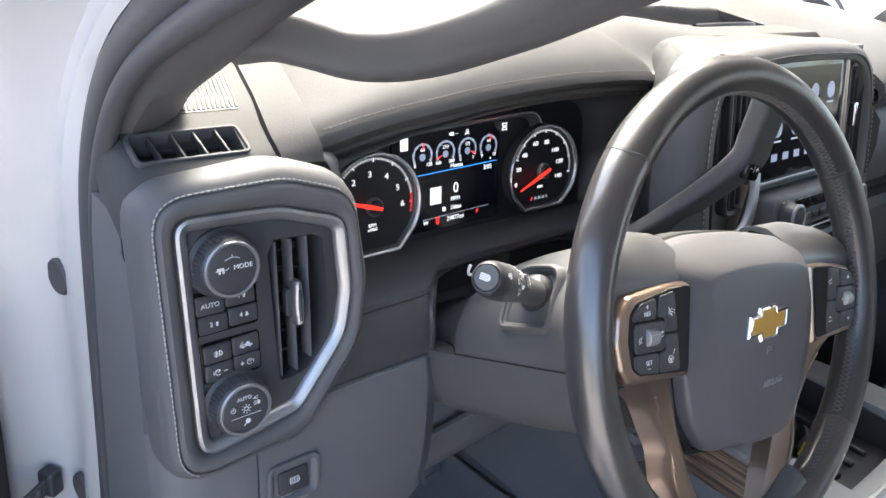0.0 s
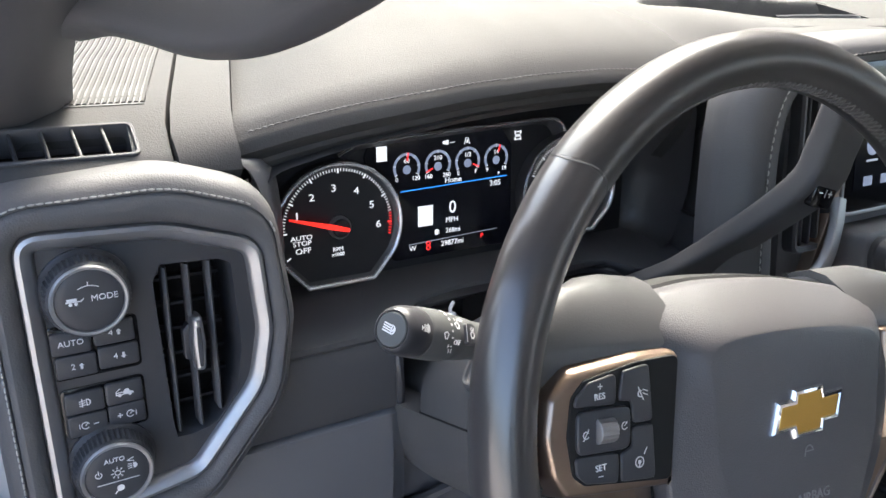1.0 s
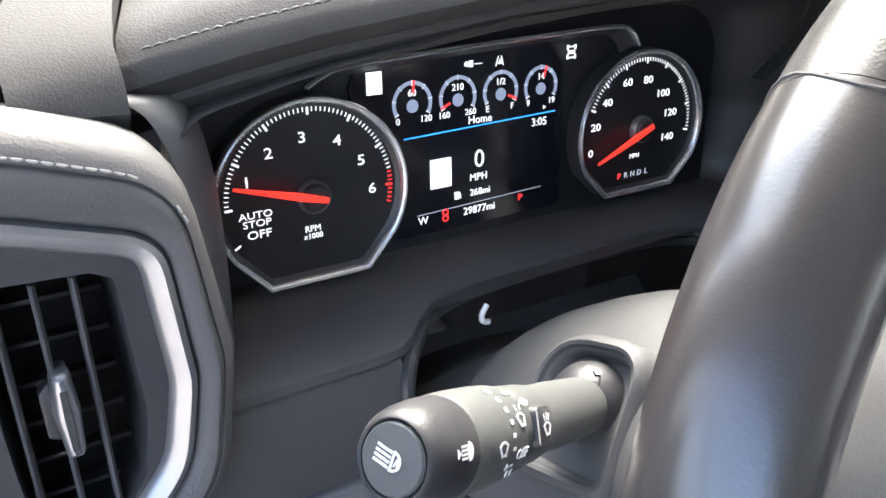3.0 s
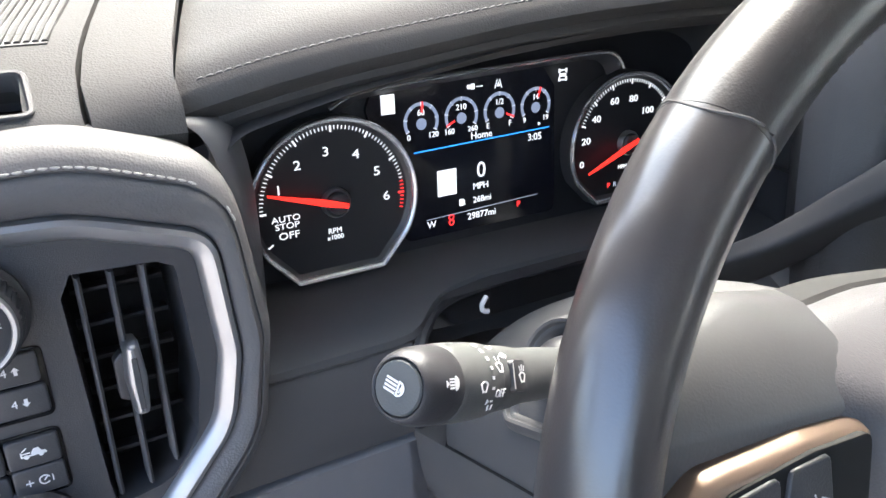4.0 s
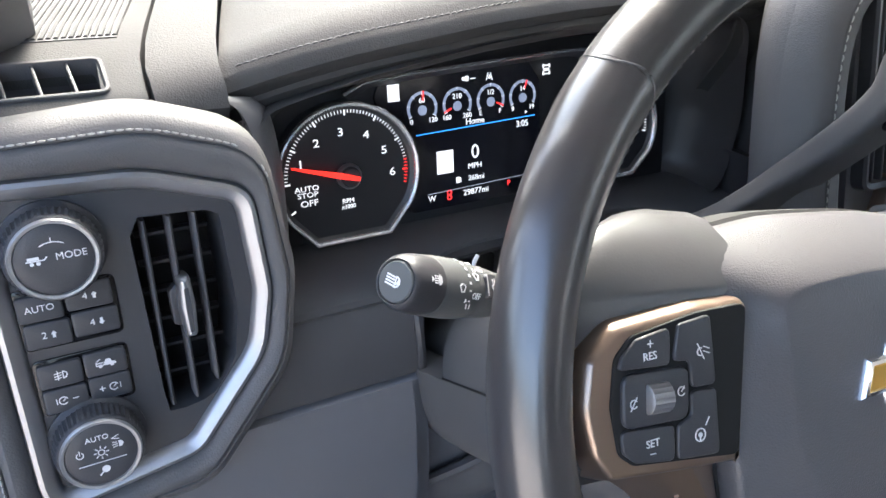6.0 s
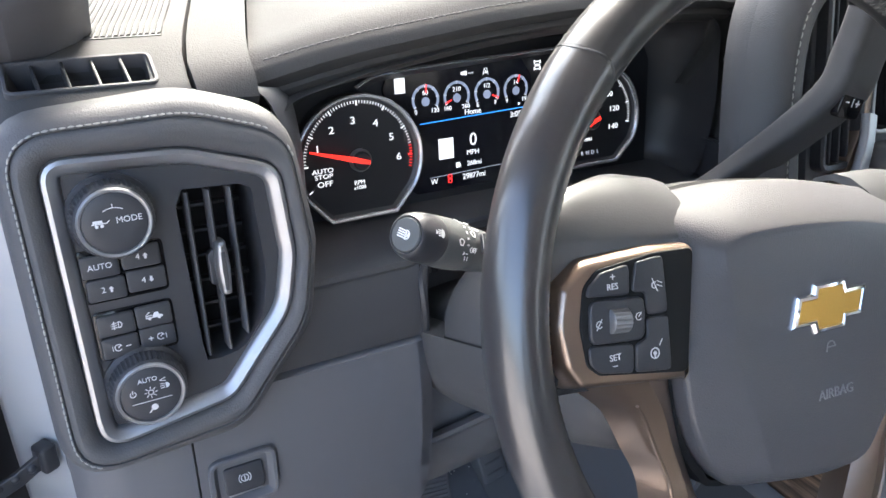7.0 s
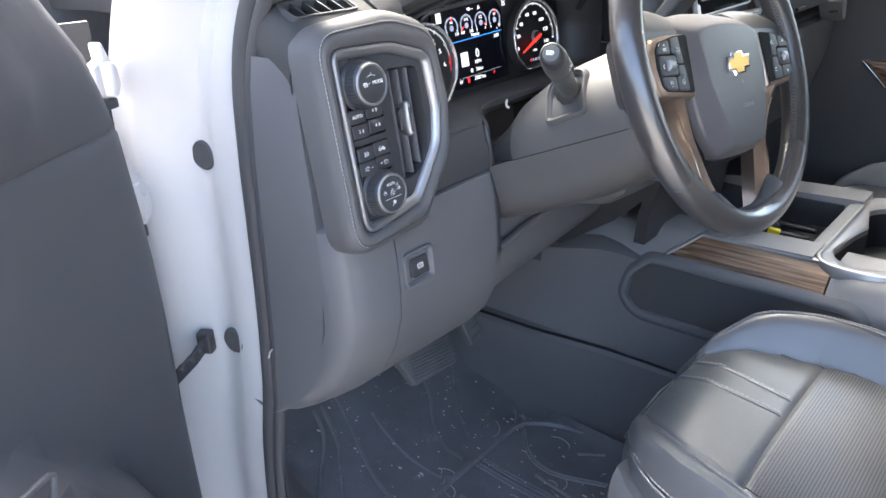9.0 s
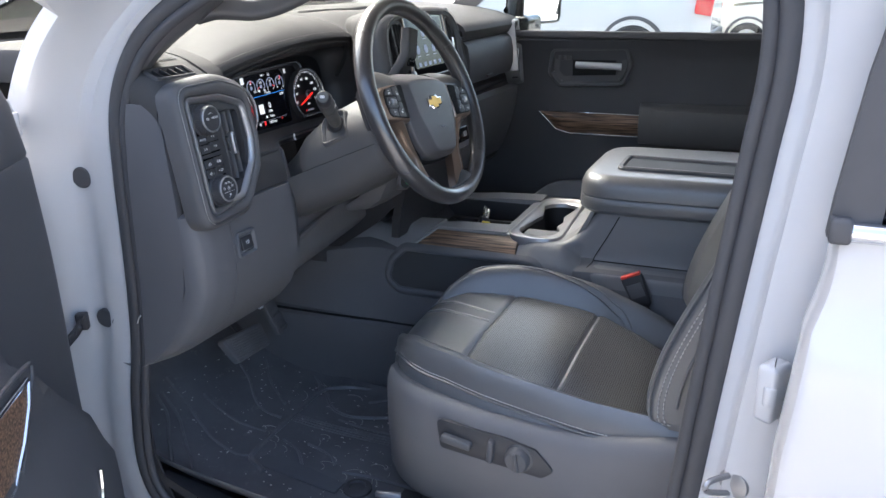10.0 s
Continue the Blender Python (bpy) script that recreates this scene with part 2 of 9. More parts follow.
GAUGEW = mat("gauge_cove_plastic", (0.030, 0.030, 0.032), 0.42, grain=0.35, grain_scale=1400, tint=0.12, rough_var=0.06)
LEVER = mat("gear_lever_plastic", (0.055, 0.055, 0.057), 0.55, spec=0.35, grain=0.4, grain_scale=1200, tint=0.1, rough_var=0.05)
STALK = mat("stalk_plastic", (0.082, 0.086, 0.084), 0.52, spec=0.4, grain=0.4, grain_scale=1200, tint=0.1, rough_var=0.06)
BLACK = mat("black_plastic", (0.034, 0.034, 0.037), 0.4, grain=0.3, grain_scale=1200, tint=0.1)
# near-black, so that deep openings and gaps look unlit
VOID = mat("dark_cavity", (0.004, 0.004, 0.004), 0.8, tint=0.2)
GLOSSB = mat("piano_black", (0.006, 0.006, 0.007), 0.08, tint=0.1)
FACE = mat("gauge_face", (0.012, 0.013, 0.016), 0.55, tint=0.1)
SCREEN = mat("display_glass", (0.006, 0.007, 0.012), 0.12, tint=0.1)
RUBBER = mat("seal_rubber", (0.06, 0.06, 0.064), 0.62, grain=0.4, grain_scale=900, tint=0.15)
WHEELL = mat("wheel_leather_smooth", (0.036, 0.033, 0.033), 0.30, spec=0.8, coat=1.0, coat_rough=0.20, grain=0.08, grain_scale=700, cells=0.05, cell_scale=1200, tint=0.12, rough_var=0.04)
WHEELP = mat("wheel_leather_perforated", (0.028, 0.0275, 0.028), 0.36, spec=0.6, coat=0.5, coat_rough=0.22, grain=0.12, grain_scale=900, cells=0.10, cell_scale=1500, tint=0.15, rough_var=0.06)
SPOKEB = mat("satin_spoke_plastic", (0.075, 0.076, 0.076), 0.32, spec=0.6, grain=0.2, grain_scale=900, tint=0.1, rough_var=0.05)
AIRBAG = mat("airbag_cover", (0.090, 0.088, 0.092), 0.36, spec=0.6, grain=0.3, grain_scale=900, cells=0.25, cell_scale=1200, tint=0.08)
SATIN = mat("satin_chrome", (0.37, 0.37, 0.375), 0.40, 0.85, grain=0.05, grain_scale=900, tint=0.06, rough_var=0.06)
CHROME = mat("bright_chrome", (0.8, 0.8, 0.81), 0.1, 1.0, tint=0.04)
BRONZE = mat("bronze_trim", (0.36, 0.27, 0.21), 0.34, 0.9, coat=0.3, coat_rough=0.1, grain=0.1, grain_scale=900, tint=0.08, rough_var=0.06)
SILVERP = mat("silver_lacquer", (0.62, 0.62, 0.625), 0.28, 0.35, tint=0.04)
GOLD = mat("badge_gold", (0.75, 0.44, 0.10), 0.3, 0.75, grain=0.5, grain_scale=500, tint=0.08)
PAINT = mat("white_paint", (0.50, 0.497, 0.490), 0.22, tint=0.015, tint_scale=3, coat=0.6, rough_var=0.05)
SKINW = mat("white_jamb_paint", (0.50, 0.502, 0.505), 0.35, tint=0.03, tint_scale=5, grain=0.08, grain_scale=60, rough_var=0.06)
THREAD = mat("dark_grey_thread", (0.085, 0.085, 0.085), 0.75, tint=0.15, tint_scale=200)
RING = mat("bright_gauge_ring", (0.80, 0.80, 0.81), 0.20, 0.8, tint=0.04)
VTHREAD = mat("grey_vent_thread", (0.34, 0.335, 0.315), 0.75, tint=0.15, tint_scale=200)
SEAM_T = mat("pale_seat_thread", (0.44, 0.43, 0.41), 0.7, tint=0.15, tint_scale=200)
STITCH = mat("grey_thread", (0.50, 0.485, 0.455), 0.75, tint=0.15, tint_scale=200)
SEAT = mat("seat_leather", (0.094, 0.098, 0.102), 0.40, spec=0.75, coat=0.7, coat_rough=0.30, grain=0.35, grain_scale=260, cells=0.35, cell_scale=700, tint=0.14, rough_var=0.10)
SEATP = mat("seat_leather_perforated", (0.084, 0.087, 0.091), 0.42, spec=0.75, coat=0.55, coat_rough=0.32, grain=0.2, grain_scale=260, cells=0.45, cell_scale=420, tint=0.14, rough_var=0.07)


def perforate(m, pitch):
    """Rows of small dark holes over a leather."""
    nd, ln = m.node_tree.nodes, m.node_tree.links
    bs, co = nd["Principled BSDF"], nd.new("ShaderNodeTexCoord")
    v, mr, mx = nd.new("ShaderNodeTexVoronoi"), nd.new("ShaderNodeMapRange"), nd.new("ShaderNodeMix")
    v.voronoi_dimensions = "2D"
    v.inputs["Scale"].default_value, v.inputs["Randomness"].default_value = 1 / pitch, 0.0
    mr.inputs[1].default_value, mr.inputs[2].default_value = 0.20, 0.34
    mx.data_type, mx.blend_type = "RGBA", "MULTIPLY"
    mx.inputs[0].default_value = 1.0
    ln.new(co.outputs["Object"], v.inputs["Vector"])
    ln.new(v.outputs["Distance"], mr.inputs[0])
    old = bs.inputs["Base Color"].links[0].from_socket
    ln.new(old, mx.inputs[6])
    ln.new(mr.outputs[0], mx.inputs[7])
    ln.new(mx.outputs[2], bs.inputs["Base Color"])
    ln.new(mr.outputs[0], bs.inputs["Coat Weight"])


perforate(SEATP, 0.0036)
MAT_W = mat("scuffed_mat_rubber", (0.135, 0.138, 0.147), 0.45, grain=0.5, grain_scale=160, tint=0.45, tint_scale=22, wear=0.9, rough_var=0.12)
MAT_R = mat("rubber_floor_mat", (0.115, 0.118, 0.127), 0.42, grain=0.5, grain_scale=120, tint=0.5, tint_scale=9, wear=0.7, rough_var=0.15)
CARPET = mat("carpet", (0.12, 0.12, 0.125), 0.95, grain=1.0, grain_scale=700, tint=0.3, tint_scale=60)
HEAD = mat("headliner_cloth", (0.72, 0.72, 0.71), 0.9, grain=0.5, grain_scale=900, tint=0.05)
WHITE_I = mat("white_print", (0.72, 0.72, 0.72), 0.6)
LIT = mat("lit_white", (0.7, 0.72, 0.75), 0.5, emit=0.16)
LITD = mat("lit_dim_blue", (0.22, 0.26, 0.36), 0.5, emit=0.10)
LITG = mat("lit_grey", (0.42, 0.46, 0.55), 0.5, emit=0.09)
LITR = mat("lit_red", (1.0, 0.03, 0.03), 0.5, emit=0.2)
LITB = mat("lit_blue", (0.03, 0.28, 0.9), 0.5, emit=0.2)
NEEDLE = mat("needle_red", (1.0, 0.03, 0.02), 0.45, emit=0.18)
LITN = mat("lit_green", (0.1, 0.6, 0.3), 0.5, emit=0.1)
RED = mat("red_plastic", (0.65, 0.05, 0.03), 0.4, tint=0.05)
WOOD = wood_mat("open_pore_wood", (0.045, 0.026, 0.016), (0.30, 0.185, 0.115), 1)
GLASS = glass_mat("clear_glass", (0.93, 0.97, 0.95))
TINT = glass_mat("tinted_glass", (0.10, 0.11, 0.12))
MIRROR = mat("mirror_glass", (0.9, 0.9, 0.9), 0.02, 1.0)
ASPHALT = mat("pale_concrete", (0.36, 0.345, 0.32), 0.85, grain=1.0, grain_scale=90, tint=0.18, tint_scale=1.2, wear=0.05)
TYRE = mat("tyre_rubber", (0.018, 0.018, 0.018), 0.75, grain=0.4, grain_scale=120, tint=0.2)
ALLOY = mat("alloy_wheel", (0.55, 0.55, 0.56), 0.3, 0.9, tint=0.06)
LENSR = mat("tail_lamp_red", (0.5, 0.01, 0.015), 0.12, tint=0.15, coat=0.5)
ORANGE = mat("cone_orange", (0.75, 0.13, 0.03), 0.55, tint=0.08)
PEDAL = mat("worn_pedal_rubber", (0.125, 0.125, 0.13), 0.6, grain=0.8, grain_scale=500, tint=0.25, tint_scale=30, wear=0.3)

# ---- frames of the dashboard ----
V = pose(-0.262, 0.266, 1.287, 81.8)
C = pose(0.027, 0.378, 1.335, 82)
W = pose(0.0176, 0.0212, 1.3377, 68.2, 0, -2.3)
S = pose(0.43, 0.200, 1.40, 78)

# ---- dashboard ----
dash = thing("dashboard", (0.35, 0.4, 1.1), "black soft-touch dashboard with grey stitching and padded gauge hood", "dashboard")


def slant(p, k=1.0):
    """The seams of the dash top lean to the right towards the windscreen."""
    return (p[0] + 0.29 * k * max(0.0, p[1] - 0.33), p[1], p[2])


def brow_z(x):
    return lerp([-0.22, -0.19, -0.143, -0.106, 0, 0.06, 0.124, 0.2, 0.249, 0.29], [1.405, 1.414, 1.4245, 1.431, 1.444, 1.4485, 1.451, 1.450, 1.447, 1.440], x)


def dome(x):
    """A section of the hood over the gauges, from under its lip to the windscreen."""
    z = brow_z(x)
    f = lerp([-0.195, -0.12, 0.0, 0.2, 0.27], [0.326, 0.322, 0.318, 0.314, 0.318], x)
    r = lerp([-0.195, -0.1, 0.05, 0.2, 0.3], [0.024, 0.034, 0.044, 0.044, 0.046], x)
    k = lerp([-0.19, 0.0, 0.27], [1.0, 0.85, 0.68], x)
    return [(x, f + 0.050, z - 0.030 * k), (x, f + 0.014, z - 0.0265 * k), (x, f + 0.003, z - 0.021 * k), (x, f - 0.002, z - 0.012 * k), (x, f + 0.0005, z - 0.004), (x, f + 0.003, z - 0.0022), (x, f + 0.0055, z),
            (x, f + 0.012, z + 0.0065), (x, f + 0.03, z + 0.4 * r), (x, f + 0.08, z + 0.72 * r), (x, f + 0.16, z + 0.93 * r), (x, f + 0.28, z + r), (x, f + 0.42, z + 0.9 * r), (x, f + 0.55, z + 0.6 * r)]


bm = B()
xs = [-0.192 + 0.454 * i / 44 for i in range(45)]


def dome_end(deg):
    """The hood's section swung round its corner by the centre stack."""
    c, sn = math.cos(radians(deg)), math.sin(radians(deg))
    f, out = dome(0.262)[4][1], []
    for i, (x, y, z) in enumerate(dome(0.262)):
        r = max(0.034 - (y - f), 0.004) if i < 9 else 0.010
        yy = f + 0.034 - r * c if i < 9 else y
        out.append((0.262 + r * sn, yy, z - (0.002 * sn if i < 9 else 0.004 * sn)))
    return out


sheet(bm, [[slant(p, lerp([-0.192, 0.1], [1.0, 0.0], x)) for p in dome(x)] for x in xs] + [dome_end(a) for a in (12, 24, 36, 48, 60, 75, 90, 110)], (0, 0.004, -0.012))
pad = part("gauge_hood", bm, PAD, dash, "padded black vinyl hood over the gauges")
bm = B()
dashes(bm, [Vector(dome(x)[6]) + Vector((0, -0.001, 0.0006)) for x in xs[1:]] + [Vector(dome_end(a)[6]) + Vector((0, -0.0008, 0.0008)) for a in (12, 24, 36, 48)], 0.00075, 0.0040, 0.0010, (0, -0.5, 0.8))
part("stitching", bm, THREAD, pad)

# strip between the hood and the side deck, then the deck by the pillar
def strip_sec(x):
    s = lerp([-0.236, -0.192], [0.0, 1.0], x)
    return [(x, 0.303 + 0.008 * s, 1.392), (x, 0.301 + 0.006 * s, 1.402 - 0.004 * s), (x, 0.306 + 0.005 * s, 1.410), (x, 0.325, 1.4215), (x, 0.35, 1.431), (x, 0.38, 1.4375), (x, 0.45, 1.447 + 0.003 * s), (x, 0.6, 1.456), (x, 0.75, 1.458), (x, 0.87, 1.455)]


bm = B()
sheet(bm, [[slant(p) for p in strip_sec(-0.2345 + 0.0415 * i / 8)] for i in range(9)], (0, 0.004, -0.012))
part("dash_strip", bm, PAD, dash)


def deck_sec(x):
    d = lerp([-0.360, -0.3575, -0.352, -0.343, -0.330, -0.236], [0.044, 0.020, 0.008, 0.0025, 0.0, 0.0], x)
    ys = [0.3005, 0.3000, 0.3055, 0.314, 0.340, 0.356, 0.373, 0.45, 0.6, 0.75, 0.87]
    zs = [1.392, 1.4005, 1.4075, 1.4125, 1.4245, 1.431, 1.4355, 1.446, 1.455, 1.457, 1.454]
    f = lerp([-0.360, -0.35, -0.32], [0.010, 0.003, 0.0], x)
    return [(max(x, lerp([0.35, 0.39], [-0.36, -0.338], y)), y + f, z - d) for y, z in zip(ys, zs)]


bm = B()
xs2 = [-0.360, -0.3592, -0.3575, -0.355, -0.351, -0.346] + [-0.3405 + 0.1 * i / 10 for i in range(11)] + [-0.2375]
rows = [[slant(p, lerp([-0.36, -0.30, -0.2375], [0.0, 0.15, 1.0], x)) for p in deck_sec(x)] for x in xs2]
front = [[bm.verts.new(p) for p in r] for r in rows]
for i in range(len(rows) - 1):
    for j in range(len(rows[0]) - 1):
        cx = (xs2[i] + xs2[i + 1]) / 2
        if -0.341 < cx < -0.2585 and j == 3:
            continue
        bm.faces.new((front[i][j], front[i][j + 1], front[i + 1][j + 1], front[i + 1][j]))
edge = [e for e in bm.edges if e.is_boundary]
ext = bmesh.ops.extrude_edge_only(bm, edges=edge)
for v in [g for g in ext["geom"] if isinstance(g, bmesh.types.BMVert)]:
    v.co += Vector((0.004, 0.004, -0.014))
part("pillar_deck", bm, PAD, dash)

# side window outlet in the deck
outlet = thing("defroster_outlet", (-0.3, 0.33, 1.40), "slotted black side window air outlet let into the dashboard", "air vent")
D = Matrix.Translation((-0.2995, 0.327, 1.4185)) @ pose(0, 0, 0, math.degrees(math.atan2(0.012, 0.026)))
ring = rect(0.0890, 0.0325, 0.0065)
bm = B()
loft(bm, [at(D, ring, -0.008), at(D, ring, 0.0012), at(D, inset(ring, 0.0006), 0.0018), at(D, inset(ring, 0.0022), 0.0018), at(D, inset(ring, 0.003), 0.0006), at(D, inset(ring, 0.0036), -0.02)], True, False)
part("frame", bm, RUBBER, outlet)
bm = B()
slab(bm, inset(ring, 0.001), D, -0.026, -0.021)
part("duct", bm, VOID, outlet)
for i in range(4):
    bm = B()
    x = -0.0435 + 0.0174 * (i + 1)
    box(bm, x - 0.0010, x + 0.0010, -0.0145, 0.0145, -0.0075, 0.0002, 0.0005, D @ pose(0, 0, 0, 0, 0, 4))
    part("fin", bm, RECESS, outlet)

# speaker grille behind the pillar foot
grille = thing("speaker_grille", (-0.27, 0.5, 1.44), "ribbed dark speaker grille on the dashboard top", "speaker grille")
DY, DZ = [0.340, 0.356, 0.373, 0.45, 0.6, 0.75], [1.4245, 1.431, 1.4355, 1.446, 1.455, 1.457]
bm = B()
sheet(bm, [[(lerp([0.36, 0.50, 0.64], [-0.243, -0.200, -0.166], y) - 0.095 * k / 4, y, lerp(DY, DZ, y) + 0.0006) for k in range(5)] for y in np.linspace(0.361, 0.64, 14)], (0, 0, -0.006))
part("plate", bm, GAUGEW, grille)
for i in range(24):
    bm = B()
    sheet(bm, [[(lerp([0.36, 0.50, 0.64], [-0.2445, -0.2015, -0.1675], y) - 0.0040 * i + dx, y, lerp(DY, DZ, y) + 0.0006 + dz) for dx, dz in ((-0.0016, 0.0), (-0.0010, 0.0008), (0.0010, 0.0008), (0.0016, 0.0))] for y in np.linspace(0.363, 0.638, 10)], (0, 0, -0.001))
    part("rib", bm, PAD, grille)

# flat cover on the end of the dashboard
bm = B()
prof = crv([(0.309, 1.374), (0.307, 1.30), (0.302, 1.21), (0.303, 1.13), (0.314, 1.05), (0.343, 0.98), (0.388, 0.925), (0.434, 0.893)], 4)
rows = []
for p in prof:
    y1 = max(p.x + 0.004, lerp([0.80, 0.92, 1.02, 1.12, 1.25, 1.345, 1.37], [0.446, 0.421, 0.408, 0.400, 0.392, 0.380, 0.371], p.y))
    rows.append([(-0.3565 - 0.003 * math.sin(math.pi * min(1, k / 5) / 2), p.x + (y1 - p.x) * k / 8, p.y) for k in range(9)])
sheet(bm, rows, (0.012, 0, 0))
part("end_cover", bm, LOWER, dash, "flat charcoal plastic end cover with a light scuff")
bm = B()
tube(bm, [(-0.3612, 0.413, 1.003), (-0.3616, 0.419, 0.996), (-0.3612, 0.424, 0.986)], 0.0011, 6)
part("scuff", bm, STITCH, dash)

# knee bolster
def knee_sec(x):
    e = lerp([-0.3565, -0.345, -0.325, -0.29, -0.08], [0.031, 0.012, 0.004, 0.0, 0.0], x)
    base = [(0.276, 1.1905), (0.2715, 1.1885), (0.2665, 1.17), (0.2625, 1.14), (0.260, 1.10), (0.262, 1.06), (0.272, 1.02), (0.292, 0.98), (0.325, 0.945), (0.362, 0.918), (0.395, 0.9035), (0.41, 0.903)]
    g = lerp([-0.3565, -0.30, -0.08], [0.028, 0.012, 0.0], x)
    return [(x, y + e + g * max(0, min(1, (1.06 - z) / 0.15)), z - g * 0.4 * max(0, min(1, (1.06 - z) / 0.15))) for y, z in base]


for x0, x1, nm in ((-0.3565, -0.2763, "knee_panel_end"), (-0.2747, -0.078, "knee_bolster")):
    bm = B()
    sheet(bm, [knee_sec(x0 + (x1 - x0) * i / 14) for i in range(15)], (0, 0.014, 0.004))
    part(nm, bm, LOWER, dash, "smooth charcoal plastic lower dash panel")
bm = B()
sheet(bm, [knee_sec(-0.0775)[1:], [(x + 0.002, y + 0.04, z) for x, y, z in knee_sec(-0.0775)[1:]], [(x + 0.006, y + 0.16, z) for x, y, z in knee_sec(-0.0775)[1:]]], (-0.01, 0, 0))
part("knee_return", bm, LOWER, dash)

# panel between the knee bolster and the gauges
bm = B()
rows = []
for i in range(13):
    x = -0.214 + 0.137 * i / 12
    rows.append([(x, 0.285, 1.1925), (x, 0.274, 1.1932), (x, 0.2735, 1.20), (x, 0.277, 1.22), (x, 0.283, 1.237), (x, 0.2880, 1.2465), (x, 0.2915, 1.2500), (x, 0.305, 1.2505)])
sheet(bm, rows, (0, 0.015, -0.001))
part("filler_panel", bm, LEVER, dash)
# ledge under the gauges, scooped out round the steering column
def ledge_y(x):
    return lerp([-0.216, -0.088, -0.076, -0.066, -0.052, -0.035, 0.0, 0.15, 0.18, 0.20, 0.225, 0.314], [0.2905, 0.2905, 0.292, 0.298, 0.312, 0.323, 0.330, 0.330, 0.322, 0.300, 0.285, 0.283], x)


bm = B()
rows = []
for i in range(61):
    x = -0.216 + 0.53 * i / 60
    y0 = ledge_y(x)
    z0 = 1.2525 + (y0 - 0.285) * 0.13
    rows.append([(x, y0 + 0.006, z0 - 0.012), (x, y0 + 0.0005, z0 - 0.0075), (x, y0 - 0.0012, z0 - 0.002), (x, y0 + 0.001, z0 + 0.0018), (x, y0 + 0.006, z0 + 0.0035), (x, (y0 + 0.385) / 2, (z0 + 1.2655) / 2 + 0.003), (x, 0.385, 1.2670)])
sheet(bm, rows, (0, 0.002, -0.004))
part("gauge_ledge", bm, LEVER, dash)
path = crv([(-0.0785, 0.277, 1.10), (-0.0785, 0.274, 1.16), (-0.0785, 0.275, 1.20), (-0.078, 0.281, 1.232), (-0.073, 0.288, 1.246), (-0.060, 0.303, 1.2485), (-0.040, 0.320, 1.2500), (0.0, 0.329, 1.2510), (0.1, 0.330, 1.2510), (0.165, 0.327, 1.2490), (0.192, 0.308, 1.24), (0.198, 0.295, 1.20), (0.198, 0.292, 1.12)], 5)
bm = B()
tube(bm, path, 0.0042, 8)
part("column_arch", bm, BLACK, dash)
# near-black sheet: shade behind the arch put into its colour
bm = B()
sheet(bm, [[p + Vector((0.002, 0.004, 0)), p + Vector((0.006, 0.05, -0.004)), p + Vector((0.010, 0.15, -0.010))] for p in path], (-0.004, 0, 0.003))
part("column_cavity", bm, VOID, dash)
# dark lining of the recess round the gauges
bm = B()
outer = rounded([(-0.190, 1.256), (0.268, 1.258), (0.276, 1.330), (0.262, 1.424), (0.12, 1.428), (0.0, 1.420), (-0.105, 1.405), (-0.178, 1.388)], [0.03, 0.03, 0.05, 0.03, 0.1, 0.1, 0.1, 0.03], 6)
inner = rounded([(-0.158, 1.268), (0.228, 1.268), (0.236, 1.325), (0.220, 1.400), (0.12, 1.404), (0.0, 1.400), (-0.085, 1.392), (-0.150, 1.365)], [0.03, 0.03, 0.05, 0.03, 0.1, 0.1, 0.1, 0.03], 6)
loops = []
for k in range(9):
    t = math.pi / 2 * k / 8
    loops.append([(p.x + (q.x - p.x) * (1 - math.cos(t)), 0.318 + 0.004 * math.sin(p.x * 9) + 0.070 * math.sin(t), p.y + (q.y - p.y) * (1 - math.cos(t))) for p, q in zip(outer, inner)])
loops.append([(q.x, 0.41, q.y) for q in inner])
loft(bm, loops, True, False)
part("gauge_recess", bm, GAUGEW, dash, "smooth dark grey cove round the gauges", 60)
# panel from the vent surround into the cove
bm = B()
front_ = crv([(-0.196, 0.316, 1.402), (-0.184, 0.311, 1.389), (-0.174, 0.305, 1.350), (-0.171, 0.298, 1.300), (-0.171, 0.290, 1.250)], 4)
back_ = crv([(-0.168, 0.334, 1.396), (-0.162, 0.332, 1.384), (-0.155, 0.338, 1.350), (-0.153, 0.338, 1.300), (-0.153, 0.338, 1.252)], 4)
sheet(bm, [[a.lerp(b, f) + Vector((0, -0.006 * math.sin(math.pi * f), 0)) for f in (0.0, 0.15, 0.35, 0.6, 0.85, 1.0)] for a, b in zip(front_, back_)], (0, 0.010, 0))
part("corner_cap", bm, PLASTIC, dash, "grey plastic cheek beside the gauges", 60)

# ---- side air vent and its leather surround ----
vent = thing("side_air_vent", (-0.26, 0.29, 1.19), "vertical-slat air vent and switch panel in a brushed silver bezel", "air vent")
CHR = rounded([(-0.0745, 0.097), (0.010, 0.0935), (0.0685, 0.0745), (0.0735, 0.010), (0.0655, -0.030), (0.018, -0.0865), (-0.0720, -0.1000)], [0.016, 0.08, 0.022, 0.05, 0.05, 0.024, 0.020], 6)
PADO = rounded([(-0.0985, 0.121), (0.015, 0.1285), (0.0800, 0.108), (0.0925, 0.020), (0.0830, -0.045), (0.024, -0.1165), (-0.0965, -0.121)], [0.036, 0.10, 0.045, 0.06, 0.06, 0.04, 0.034], 6)
bm = B()
steps = [(0.0, -0.030), (0.0, -0.012), (0.05, -0.004), (0.15, 0.0025), (0.28, 0.0060), (0.40, 0.0078), (0.43, 0.0066), (0.46, 0.0080), (0.58, 0.0100), (0.75, 0.0095), (0.92, 0.0065), (1.0, 0.0020)]
